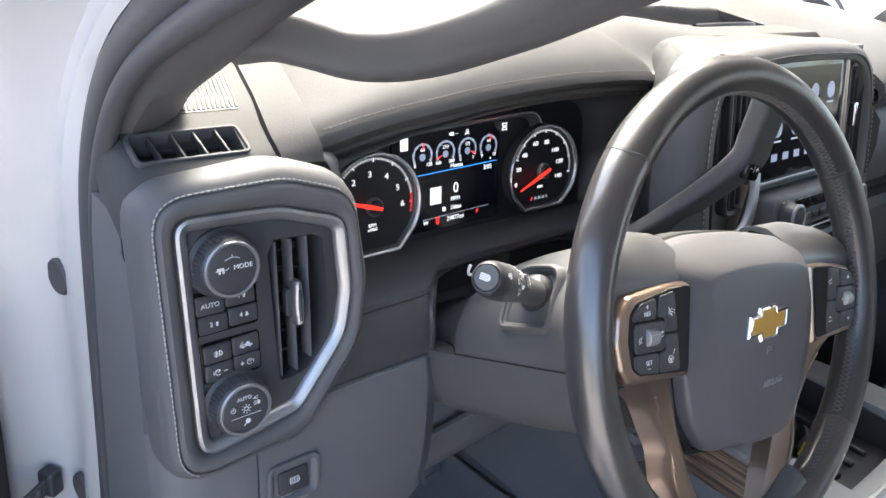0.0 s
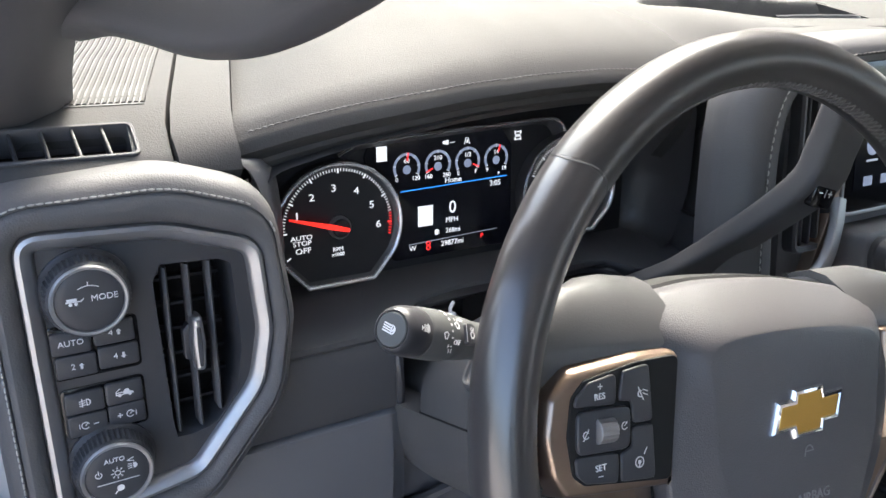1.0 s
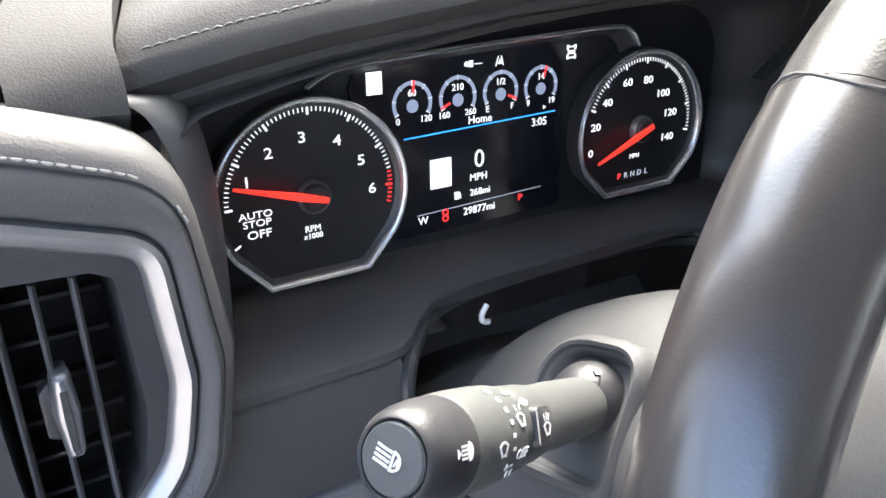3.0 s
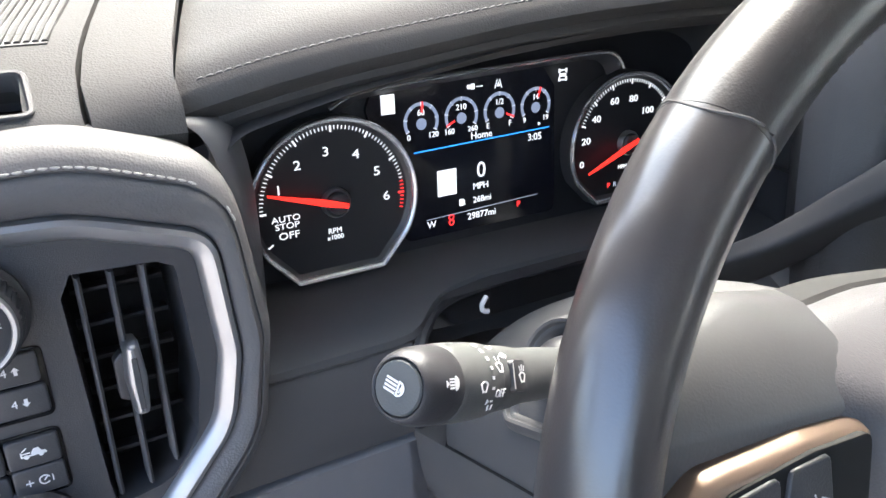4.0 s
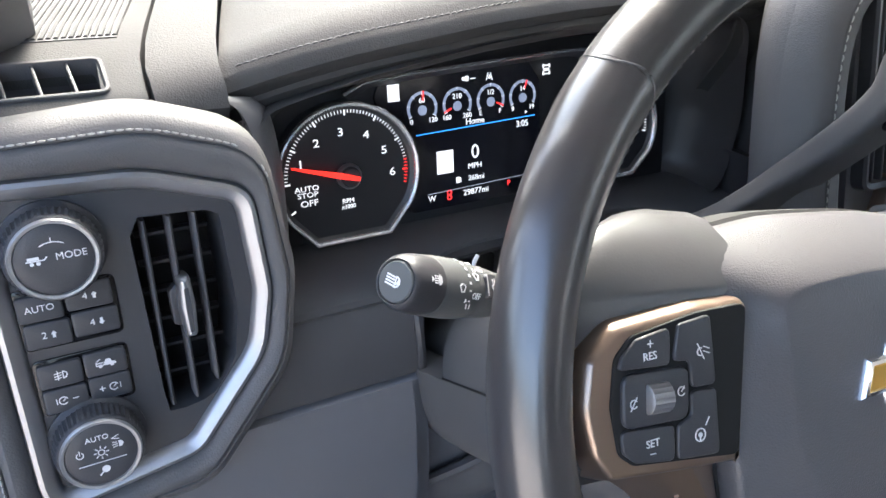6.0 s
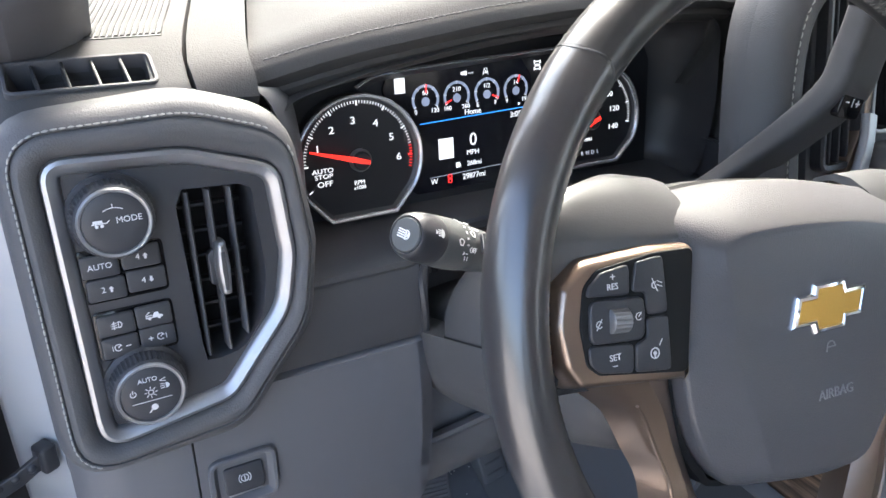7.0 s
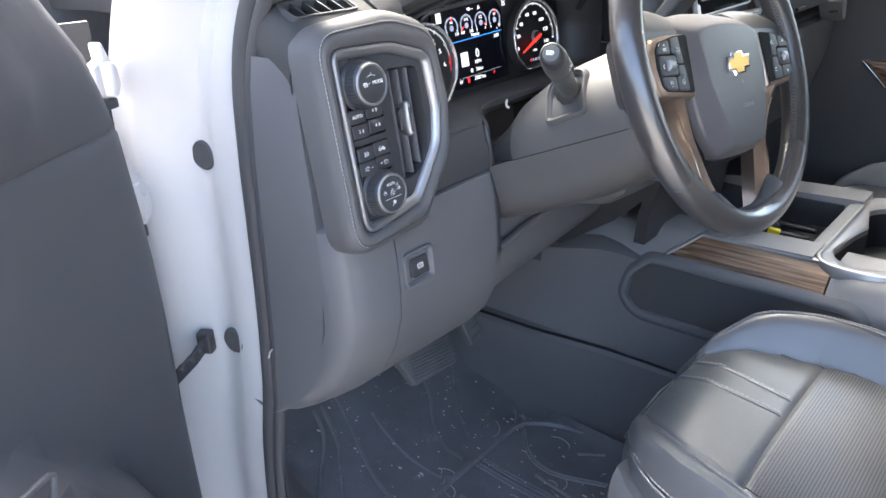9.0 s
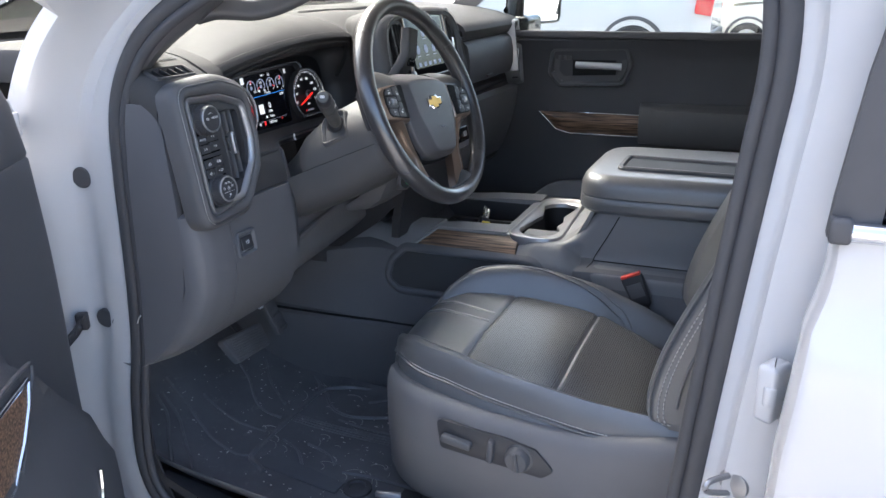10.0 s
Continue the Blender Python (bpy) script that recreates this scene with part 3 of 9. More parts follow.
loft(bm, [[V @ Vector((a.x + (b.x - a.x) * s, a.y + (b.y - a.y) * s, z)) for a, b in zip(PADO, CHR)] for s, z in steps], True, False)
surround = part("leather_surround", bm, LEATHER, vent, "padded black leather surround with grey stitches")
bm = B()
line = [V @ Vector((a.x + (b.x - a.x) * 0.36, a.y + (b.y - a.y) * 0.36, 0.0078)) for a, b in zip(PADO, CHR)]
k0 = 2
line = line[k0 * 7 + 4:] + line[: k0 * 7 + 3]
segs, cur = [], []
for p in line:
    q = V.inverted() @ p
    if (q.y > 0.05 or q.x < -0.05) and not (q.y < -0.108 and q.x > -0.07):
        cur.append(p)
    elif cur:
        segs.append(cur)
        cur = []
if cur:
    segs.append(cur)
for sg in segs:
    dd = []
    for a, b in zip(sg, sg[1:]):
        dd += [a.lerp(b, k / 4) for k in range(4)]
    dashes(bm, dd, 0.00065, 0.0036, 0.0010, V.to_3x3() @ Vector((0, 0, 1)))
part("stitching", bm, VTHREAD, surround)
bm = B()
loft(bm, [at(V, CHR, -0.004), at(V, CHR, 0.004), at(V, inset(CHR, 0.001), 0.0062), at(V, inset(CHR, 0.0035), 0.0072), at(V, inset(CHR, 0.0085), 0.0052), at(V, inset(CHR, 0.0108), 0.002), at(V, inset(CHR, 0.0115), -0.006)], True, False)
part("silver_bezel", bm, SATIN, vent, "brushed silver metal bezel")
inn = inset(CHR, 0.0112)
OPEN = rounded([(-0.001, 0.0660), (0.049, 0.0635), (0.052, 0.0), (0.0465, -0.034), (0.030, -0.0535), (0.003, -0.058)], [0.006, 0.008, 0.03, 0.02, 0.012, 0.005], 4)


def holed(bm, outline, hole, m, z):
    """A plate with one hole: a fan of strips between outline and hole."""
    n = len(outline)
    c = sum(hole, Vector((0, 0))) / len(hole)
    loops = []
    for p in outline:
        d, best = (p - c), None
        for a, b in zip(hole, hole[1:] + hole[:1]):
            e, f = b - a, a - c
            den = d.x * e.y - d.y * e.x
            if abs(den) < 1e-12:
                continue
            t = (f.x * e.y - f.y * e.x) / den
            u = (f.x * d.y - f.y * d.x) / den
            if -1e-6 <= u <= 1 + 1e-6 and t > 0:
                best = t if best is None else max(best, t)
        loops.append(c + d * (best or 0.5))
    rows = [at(m, outline, z), at(m, [p.lerp(q, 0.5) for p, q in zip(outline, loops)], z), at(m, loops, z)]
    return rows, loops


def dense_poly(pts, n=3):
    return [a.lerp(b, k / n) for a, b in zip(pts, pts[1:] + pts[:1]) for k in range(n)]


bm = B()
rows, hol = holed(bm, dense_poly(inn, 4), OPEN, V, 0.0)
loft(bm, rows + [at(V, inset(hol, 0.0005), -0.003), at(V, inset(hol, 0.002), -0.040)], True, False)
panel = part("switch_plate", bm, PANEL, vent)
bm = B()
slab(bm, inset(OPEN, -0.001), V, -0.048, -0.040)
part("duct", bm, VOID, vent)
for i, (xt, xb) in enumerate(((0.0075, 0.0070), (0.0215, 0.0213), (0.0355, 0.0350))):
    yb = (-0.0535, -0.0525, -0.044)[i]
    bm = B()
    loft(bm, [[V @ Vector((xb + (xt - xb) * (y - yb) / (0.0625 - yb) + sx, y, z)) for sx, z in ((-0.0012, -0.003), (0.0, -0.0015), (0.0012, -0.003), (0.0014, -0.016), (0.0, -0.019), (-0.0014, -0.016))] for y in np.linspace(yb, 0.0625, 6)])
    part("slat", bm, PLASTIC, vent)
for i in range(6):
    y = -0.042 + 0.018 * i
    bm = B()
    box(bm, 0.004, 0.046, y - 0.0012, y + 0.0012, -0.032, -0.024, 0.0005, V)
    part("rear_blade", bm, BLACK, vent)
bm = B()
TB = V @ Matrix.Translation((0.0235, 0.0085, -0.0015))
cap_o = rounded([(-0.0036, 0.0195), (0.0036, 0.0195), (0.0050, 0.0), (0.0036, -0.0195), (-0.0036, -0.0195), (-0.0050, 0.0)], 0.0032)
loft(bm, [at(TB, inset(cap_o, d), z) for d, z in ((0.0006, -0.008), (0.0, -0.001), (0.0002, 0.002), (0.0010, 0.0045), (0.0022, 0.0060), (0.0036, 0.0064))])
tab = part("vent_tab", bm, SATIN, vent, "satin chrome slider tab")
bm = B()
slab(bm, rounded([(-0.0013, 0.0125), (0.0013, 0.0125), (0.0016, 0.0), (0.0012, -0.0150), (-0.0012, -0.0150), (-0.0016, 0.0)], 0.0008), TB, 0.0055, 0.0069, 0.0003, 1)
part("tab_groove", bm, LEVER, tab)
bm = B()
slab(bm, rounded([(-0.0085, 0.009), (-0.0035, 0.014), (-0.0035, -0.014), (-0.0085, -0.011)], 0.0025), TB, -0.008, -0.002, 0.001)
part("tab_grip", bm, BLACK, tab)


# ---- rotary knobs and buttons ----
def knob(cx, cy, label):
    K = V @ Matrix.Translation((cx, cy, 0))
    bm = B()
    n = 96
    prof = [(0.0290, -0.001), (0.0290, 0.0025), (0.0275, 0.0035), (0.0268, 0.005)]
    lathe(bm, [(r_ * 0.92, z_) for r_, z_ in prof + [(0.0262, 0.0055), (0.020, 0.0055)]], K, 48, False)
    root = part("collar", bm, BLACK, vent)
    bm = B()
    loops = []
    for r, z, kn in ((0.0262, 0.004, 0), (0.0262, 0.006, 1), (0.0252, 0.016, 1), (0.0247, 0.0185, 0.4), (0.0238, 0.0198, 0), (0.0225, 0.0202, 0)):
        r *= 0.92
        loops.append([K @ Vector(((r + 0.0005 * kn * (1 if i % 2 else -1)) * math.cos(2 * math.pi * i / n), (r + 0.0005 * kn * (1 if i % 2 else -1)) * math.sin(2 * math.pi * i / n), z)) for i in range(n)])
    loft(bm, loops, True, False)
    kb = part("knob", bm, PANEL, vent, label)
    bm = B()
    lathe(bm, [(0.0216, 0.0195), (0.0215, 0.0208), (0.0206, 0.0218), (0.0191, 0.0216), (0.0186, 0.0200)], K, 48, False)
    part("knob_ring", bm, SATIN, kb, "satin silver ring")
    bm = B()
    lathe(bm, [(0.0189, 0.0190), (0.0187, 0.0204), (0.0180, 0.0208), (0.010, 0.0206), (0.0001, 0.0205)], K, 48, True)
    part("knob_face", bm, PANEL, kb)
    return kb, K @ Matrix.Translation((0, 0, 0.0209)) @ Matrix.Diagonal((0.90, 0.90, 1, 1))


def icon(parent, m, material, shapes, name="icon", split=False):
    """Shapes: (kind, numbers) of plain strokes, in millimetres."""
    if split:
        for sh in shapes:
            icon(parent, m, material, [sh], name)
        return None
    bm = B()
    for kind, *q in shapes:
        if kind == "line":
            a, b = Vector(q[:2]) / 1000, Vector(q[2:4]) / 1000
            w = (q[4] if len(q) > 4 else 0.5) / 2000
            d = (b - a).normalized() * w
            nn = Vector((-d.y, d.x))
            slab(bm, [a + nn - d, a - nn - d, b - nn + d, b + nn + d], m, 0, 0.00025)
        elif kind == "ring":
            x, y, r = q[0] / 1000, q[1] / 1000, q[2] / 1000
            w = (q[3] if len(q) > 3 else 0.5) / 2000
            a0, a1 = (q[4], q[5]) if len(q) > 5 else (0, 360)
            o, i_ = circle(r + w, 20, x, y, a0, a1), circle(r - w, 20, x, y, a0, a1)
            if a1 - a0 >= 360:
                loft(bm, [at(m, o, 0), at(m, o, 0.00025), at(m, i_, 0.00025), at(m, i_, 0)], True, False)
            else:
                slab(bm, o + i_[::-1], m, 0, 0.00025)
        elif kind == "disc":
            slab(bm, circle(q[2] / 1000, 16, q[0] / 1000, q[1] / 1000), m, 0, 0.00025)
        elif kind == "rect":
            slab(bm, rect(q[2] / 1000, q[3] / 1000, 0, q[0] / 1000, q[1] / 1000), m, 0, 0.00025)
        elif kind == "poly":
            slab(bm, [Vector((q[0][i] / 1000, q[0][i + 1] / 1000)) for i in range(0, len(q[0]), 2)], m, 0, 0.00025)
    return part(name, bm, material, parent, "", 0)


km, KM = knob(-0.0390, 0.0568, "knurled black drive mode knob with silver ring")
words("MODE", 0.0058, KM @ Matrix.Translation((0.009, 0.0015, 0)), WHITE_I, km)
icon(km, KM, WHITE_I, [("ring", 0, -2, 12.5, 0.6, 60, 120), ("line", 0, 10.5, 0, 12.8, 0.6), ("line", -14, 1, -5, 1, 0.7), ("rect", -10.5, 2.4, 6, 1.8), ("disc", -11.5, -0.6, 1.1), ("disc", -8.2, -0.6, 1.1), ("line", -5, 1, -3.5, 2.4, 0.6)])
kl, KL = knob(-0.0372, -0.0590, "knurled black headlamp knob with silver ring")
words("AUTO", 0.0048, KL @ Matrix.Translation((-0.001, 0.0115, 0)), WHITE_I, kl)
icon(kl, KL, WHITE_I, [("ring", 0, 1.5, 1.8, 0.6)] + [("line", 3.0 * math.cos(radians(a)), 1.5 + 3.0 * math.sin(radians(a)), 4.2 * math.cos(radians(a)), 1.5 + 4.2 * math.sin(radians(a)), 0.6) for a in range(0, 360, 45)]
     + [("ring", -12, 3, 2, 0.6, 120, 420), ("line", -12, 3.4, -12, 6, 0.6), ("poly", (10.5, 2.2, 10.5, 6.4, 12.2, 6.2, 13.4, 4.3, 12.2, 2.4)), ("line", 9.6, 5.6, 7.2, 6.1, 0.5), ("line", 9.6, 4.3, 7.0, 4.3, 0.5), ("line", 9.6, 3, 7.2, 2.5, 0.5),
        ("line", 7, 9.0, 11, 10.5, 0.5), ("line", 7, 9.0, 11, 7.8, 0.5), ("line", -13.5, -5, 13.5, -5, 0.5), ("disc", 0.8, -10.5, 2.4), ("line", -3, -14, -0.5, -11.5, 0.8)])
BT = [
    (-0.0512, 0.0262, 0.0225, 0.0150, "AUTO"), (-0.0267, 0.0282, 0.0235, 0.0150, "4up"), (-0.0497, 0.0106, 0.0230, 0.0145, "2up"), (-0.0255, 0.0122, 0.0235, 0.0145, "4dn"),
    (-0.0485, -0.0140, 0.0225, 0.0145, "fog"), (-0.0252, -0.0132, 0.0220, 0.0150, "cargo"), (-0.0482, -0.0295, 0.0225, 0.0145, "dim-"), (-0.0250, -0.0284, 0.0220, 0.0145, "dim+"),
]
for grp in (BT[:4], BT[4:]):
    x0, x1 = min(b[0] - b[2] / 2 for b in grp), max(b[0] + b[2] / 2 for b in grp)
    y0, y1 = min(b[1] - b[3] / 2 for b in grp), max(b[1] + b[3] / 2 for b in grp)
    bm = B()
    slab(bm, rect(x1 - x0 + 0.003, y1 - y0 + 0.003, 0.004, (x0 + x1) / 2, (y0 + y1) / 2), V, -0.002, 0.0009, 0.0005, 2)
    part("button_well", bm, GLOSSB, vent)
for x, y, w, h, tx in BT:
    bm = B()
    slab(bm, rect(w, h, 0.0022, x, y), V, 0, 0.0032, 0.0011, 3)
    b = part("button", bm, PANEL, vent)
    BM = V @ Matrix.Translation((x, y, 0.0033))
    if tx == "AUTO":
        words("AUTO", 0.0052, BM, WHITE_I, b)
    elif tx[0] in "24":
        words(tx[0], 0.0054, BM @ Matrix.Translation((-0.0020, 0, 0)), WHITE_I, b)
        s = 1 if tx[1:] == "up" else -1
        icon(b, BM, WHITE_I, [("poly", (1.0, 0.2 * s, 2.6, 2.0 * s, 4.2, 0.2 * s)), ("rect", 2.6, -0.9 * s, 1.5, 2.0)])
    elif tx == "fog":
        icon(b, BM, WHITE_I, [("ring", 1.2, 0, 2.0, 0.6, -90, 90), ("line", 1.2, -2, 1.2, 2, 0.6)] + [("line", 0.2, yy, -3, yy - 0.4, 0.5) for yy in (1.5, 0, -1.5)] + [("line", -1.4, 2.6, -1.4, -2.6, 0.5)])
    elif tx == "cargo":
        icon(b, BM, WHITE_I, [("line", -5, -1, 5, -1, 0.7), ("line", -5, 0.5, -1.5, 0.5, 0.6), ("poly", (-1, 0.2, 0.3, 2.3, 2.4, 2.3, 3.2, 0.4, 5, 0, 5, -1, -1, -1)), ("disc", -3, -1.4, 1.1), ("disc", 3, -1.4, 1.1), ("line", -4.4, 1.8, -2.6, 3, 0.5), ("line", -5, -1, -5, 1, 0.6)])
    else:
        s = -1 if tx == "dim-" else 1
        sh = [("ring", -1.4 * -s, 0, 2.1, 0.6, 20, 320), ("line", -1.4 * -s, 0, 0.2 - 1.2 * -s, 1.6, 0.6), ("line", -4.6 * -s - 0.6, -1.6, -4.2 * -s + 0.6, 1.6, 0.5), ("line", 2.6 * -1 * s * -1 * 1.6 - 1.1, 0, 2.6 * s * 1.6 + 1.1 - 0, 0, 0.6)]
        sh = [("ring", 1.6 * s, 0, 2.2, 0.6, 20, 320), ("line", 1.6 * s, 0, 1.6 * s + 1.5, 1.5, 0.6), ("line", 5.0 * s, -1.5, 5.0 * s, 1.5, 0.5), ("line", -4.6 * s - 1.3, 0, -4.6 * s + 1.3, 0, 0.6)]
        if s > 0:
            sh.append(("line", -4.6, -1.3, -4.6, 1.3, 0.6))
        icon(b, BM, WHITE_I, sh)

# ---- parking brake switch ----
brk = thing("parking_brake_switch", (-0.24, 0.262, 1.12), "black electric parking brake switch in the lower dash panel", "switch")
K = pose(-0.2425, 0.2585, 1.1175, 86, 0, 0)
bm = B()
rg = rect(0.052, 0.046, 0.010)
loft(bm, [at(K, rg, -0.006), at(K, rg, 0.0012), at(K, inset(rg, 0.001), 0.0022), at(K, inset(rg, 0.0035), 0.0020), at(K, inset(rg, 0.0055), -0.001), at(K, inset(rg, 0.0075), -0.003), at(K, inset(rg, 0.012), -0.003)], True, False)
part("switch_frame", bm, LOWER, brk)
bm = B()
slab(bm, rect(0.034, 0.028, 0.004), K, -0.005, -0.0028)
part("well", bm, VOID, brk)
bm = B()
slab(bm, rect(0.030, 0.023, 0.003, 0, 0.001), K @ pose(0, 0, 0, -8), -0.004, 0.0012, 0.0012)
b = part("rocker", bm, PANEL, brk)
icon(b, K @ pose(0, 0.002, 0.0014, -8), WHITE_I, [("ring", 0, 0, 2.8, 0.7), ("ring", 0, 0, 4.6, 0.7, 130, 230), ("ring", 0, 0, 4.6, 0.7, -50, 50), ("line", 0, -1.4, 0, 1.4, 0.9)])
bm = B()
box(bm, -0.013, 0.013, -0.0125, -0.0105, -0.002, 0.0012, 0.0005, K)
part("rocker_edge", bm, SATIN, b)

# ---- instrument cluster ----
clus = thing("instrument_cluster", (0.027, 0.40, 1.27), "lit instrument cluster with red needles and colour display", "instrument cluster")
CL = C
bm = B()
sheet(bm, [[CL @ Vector((x, y, -0.004)) for x in np.linspace(-0.192, 0.213, 12)] for y in np.linspace(-0.075, 0.068, 5)], (0, 0.008, 0))
part("backplate", bm, FACE, clus)
bm = B()
SCR = rounded([(-0.066, -0.061), (0.064, -0.061), (0.062, 0.036), (0.050, 0.052), (-0.085, 0.052), (-0.092, 0.036)], 0.006)
slab(bm, SCR, CL, -0.004, -0.0005)
disp = part("display", bm, SCREEN, clus, "dark glass driver display with lit graphics")
# silver arch over the display
bm = B()
arch2 = crv([(-0.121, 0.042), (-0.110, 0.0475), (-0.098, 0.0505), (-0.05, 0.0535), (0.03, 0.0565), (0.095, 0.0585), (0.112, 0.0545), (0.1195, 0.045)], 6)
sweep(bm, at(CL, arch2, 0.009), [(-0.0014, -0.003), (0.0014, -0.003), (0.0014, 0.002), (0.0, 0.003), (-0.0014, 0.002)], False, CL.to_3x3() @ Vector((0, 0, 1)))
part("display_trim", bm, RING, clus, "thin satin silver trim line")
bm = B()
sheet(bm, [[CL @ Vector((p.x, p.y, 0.008)) for p in arch2], [CL @ Vector((p.x * 0.93, p.y - 0.006, 0.001)) for p in arch2]], CL.to_3x3() @ Vector((0, 0.0015, 0)))
part("display_shade", bm, BLACK, clus)


def gauge_ring(cx, cy, R, flat, label, flare):
    """A ring with a flat foot."""
    a = math.asin(flat / R)
    pts = circle(R, 44, cx, cy, -math.degrees(a) - 0.0, 180 + math.degrees(a))
    wb = R * math.cos(a) * 0.62
    foot = [Vector((cx - R * math.cos(a), cy - flat)), Vector((cx - wb, cy - flat - flare)), Vector((cx + wb, cy - flat - flare))]
    return pts + foot[1:]


def gauge(cx, cy, R, flat, flare, label):
    poly = gauge_ring(cx, cy, R, flat, label, flare)
    poly = [Vector((p[0], cy + (p[1] - cy) * 0.955)) for p in poly]
    bm = B()
    sg = lambda d, z: at(CL, inset(poly, d), z)
    loft(bm, [sg(-0.0010, -0.002), sg(-0.0010, 0.0112)], True, False)
    part("gauge_wall", bm, RECESS, clus)
    bm = B()
    loft(bm, [sg(-0.0012, 0.0112), sg(-0.0010, 0.0128), sg(-0.0004, 0.0136), sg(0.0003, 0.0134), sg(0.0006, 0.0122), sg(0.0012, 0.0118), sg(0.0017, 0.0126), sg(0.0023, 0.0120), sg(0.0026, 0.0100)], True, False)
    rg = part("gauge_ring", bm, RING, clus, label)
    bm = B()
    loft(bm, [sg(0.0020, 0.0104), sg(0.0042, 0.0085), sg(0.0054, 0.0078)], True, False)
    part("gauge_well", bm, BLACK, clus)
    bm = B()
    slab(bm, inset(poly, 0.0050), CL, -0.003, 0.0080)
    return part("dial", bm, FACE, clus, "black gauge dial with white numerals"), CL @ Matrix.Translation((cx, cy, 0.0082))


def ticks(dial, M, R, a0, a1, n, big, red_from=None):
    bm, bmr = B(), B()
    for i in range(n + 1):
        a = radians(a0 + (a1 - a0) * i / n)
        l, w = (0.0042, 0.0013) if i % big == 0 else (0.0024, 0.0006)
        d, s = Vector((math.cos(a), math.sin(a))), Vector((-math.sin(a), math.cos(a)))
        q = [d * R + s * w / 2, d * (R - l) + s * w / 2, d * (R - l) - s * w / 2, d * R - s * w / 2]
        slab(bmr if red_from is not None and i >= red_from else bm, q, M, 0, 0.0003)
    part("tick_scale", bm, LIT, dial, "", 0)
    if red_from is not None:
        part("red_line", bmr, LITR, dial, "", 0)
    else:
        bmr.free()


def needle(dial, M, a, length, tail):
    bm = B()
    d, s = Vector((math.cos(radians(a)), math.sin(radians(a)))), Vector((-math.sin(radians(a)), math.cos(radians(a))))
    q = [d * length + s * 0.0007, d * length - s * 0.0007, d * 0.010 - s * 0.0023, -d * tail - s * 0.0016, -d * tail + s * 0.0016, d * 0.010 + s * 0.0023]
    slab(bm, q, M, 0.0072, 0.0088, 0.0004, 1)
    part("needle", bm, NEEDLE, dial, "glowing red needle")
    bm = B()
    lathe(bm, [(0.0098, 0.0), (0.0098, 0.0035), (0.0088, 0.0050), (0.0078, 0.0040)], M, 28, False)
    part("needle_ring", bm, SATIN, dial)
    bm = B()
    lathe(bm, [(0.0080, 0.0), (0.0078, 0.0060), (0.0066, 0.0072), (0.0001, 0.0074)], M, 24)
    part("needle_hub", bm, BLACK, dial)


WIDE = Matrix.Diagonal((1.22, 1, 1, 1))
TX, TY, TR = -0.1215, -0.0185, 0.0575
tach, TM = gauge(TX, TY, TR, 0.0300, 0.0220, "satin silver ring of the tachometer")
t0, t1 = 205, -14
ticks(tach, TM, 0.0500, 180, -14, 64, 10, 57)
for n, x, y in ((1, -0.158, -0.0050), (2, -0.1445, 0.0090), (3, -0.1250, 0.0150), (4, -0.1045, 0.0105), (5, -0.0905, -0.0030), (6, -0.0845, -0.0210)):
    words(str(n), 0.0086, TM @ Matrix.Translation((x - TX, y - TY, 0)) @ WIDE, LIT, tach)
words("AUTO", 0.0056, TM @ Matrix.Translation((-0.0335, -0.0052, 0)) @ WIDE, LIT, tach)
words("STOP", 0.0056, TM @ Matrix.Translation((-0.0332, -0.0100, 0)) @ WIDE, LIT, tach)
words("OFF", 0.0066, TM @ Matrix.Translation((-0.0325, -0.0165, 0)) @ WIDE, LIT, tach)
words("RPM", 0.0052, TM @ Matrix.Translation((-0.0015, -0.0195, 0)), LIT, tach)
words("x1000", 0.0046, TM @ Matrix.Translation((-0.0015, -0.0240, 0)), LIT, tach)
icon(tach, TM, LIT, [("line", -46.5, -22.5, -44, -21, 1.1)])
needle(tach, TM, 163.5, 0.0480, 0.0065)

SX, SY, SR = 0.1285, -0.0145, 0.0580
speed, SM = gauge(SX, SY, SR, 0.0270, 0.0200, "satin silver ring of the speedometer")
ticks(speed, SM, 0.0500, 158, -8, 56, 8)
for n, x, y in ((0, 0.0836, -0.0265), (20, 0.0870, -0.0085), (40, 0.0965, 0.0075), (60, 0.1140, 0.0195), (80, 0.1335, 0.0195), (100, 0.1490, 0.0085), (120, 0.1580, -0.0065), (140, 0.1570, -0.0245)):
    words(str(n), 0.0074, SM @ Matrix.Translation((x - SX, y - SY, 0)) @ WIDE, LIT, speed)
words("MPH", 0.0046, SM @ Matrix.Translation((-0.003, -0.0195, 0)), LIT, speed)
words("P", 0.0058, SM @ Matrix.Translation((-0.0165, -0.0330, 0)), LITR, speed)
for i, ch in enumerate("RNDL"):
    words(ch, 0.0056, SM @ Matrix.Translation((-0.0100 + 0.0066 * i, -0.0330, 0)), LITG, speed)
needle(speed, SM, 202, 0.0475, 0.0065)

# graphics of the display
DM = CL @ Matrix.Translation((0, 0, 0.0))


def dtext(tx, size, x, y, m=LIT, align="CENTER"):
    return words(tx, size, DM @ Matrix.Translation((x, y, 0)), m, disp, align=align, depth=0.0002)


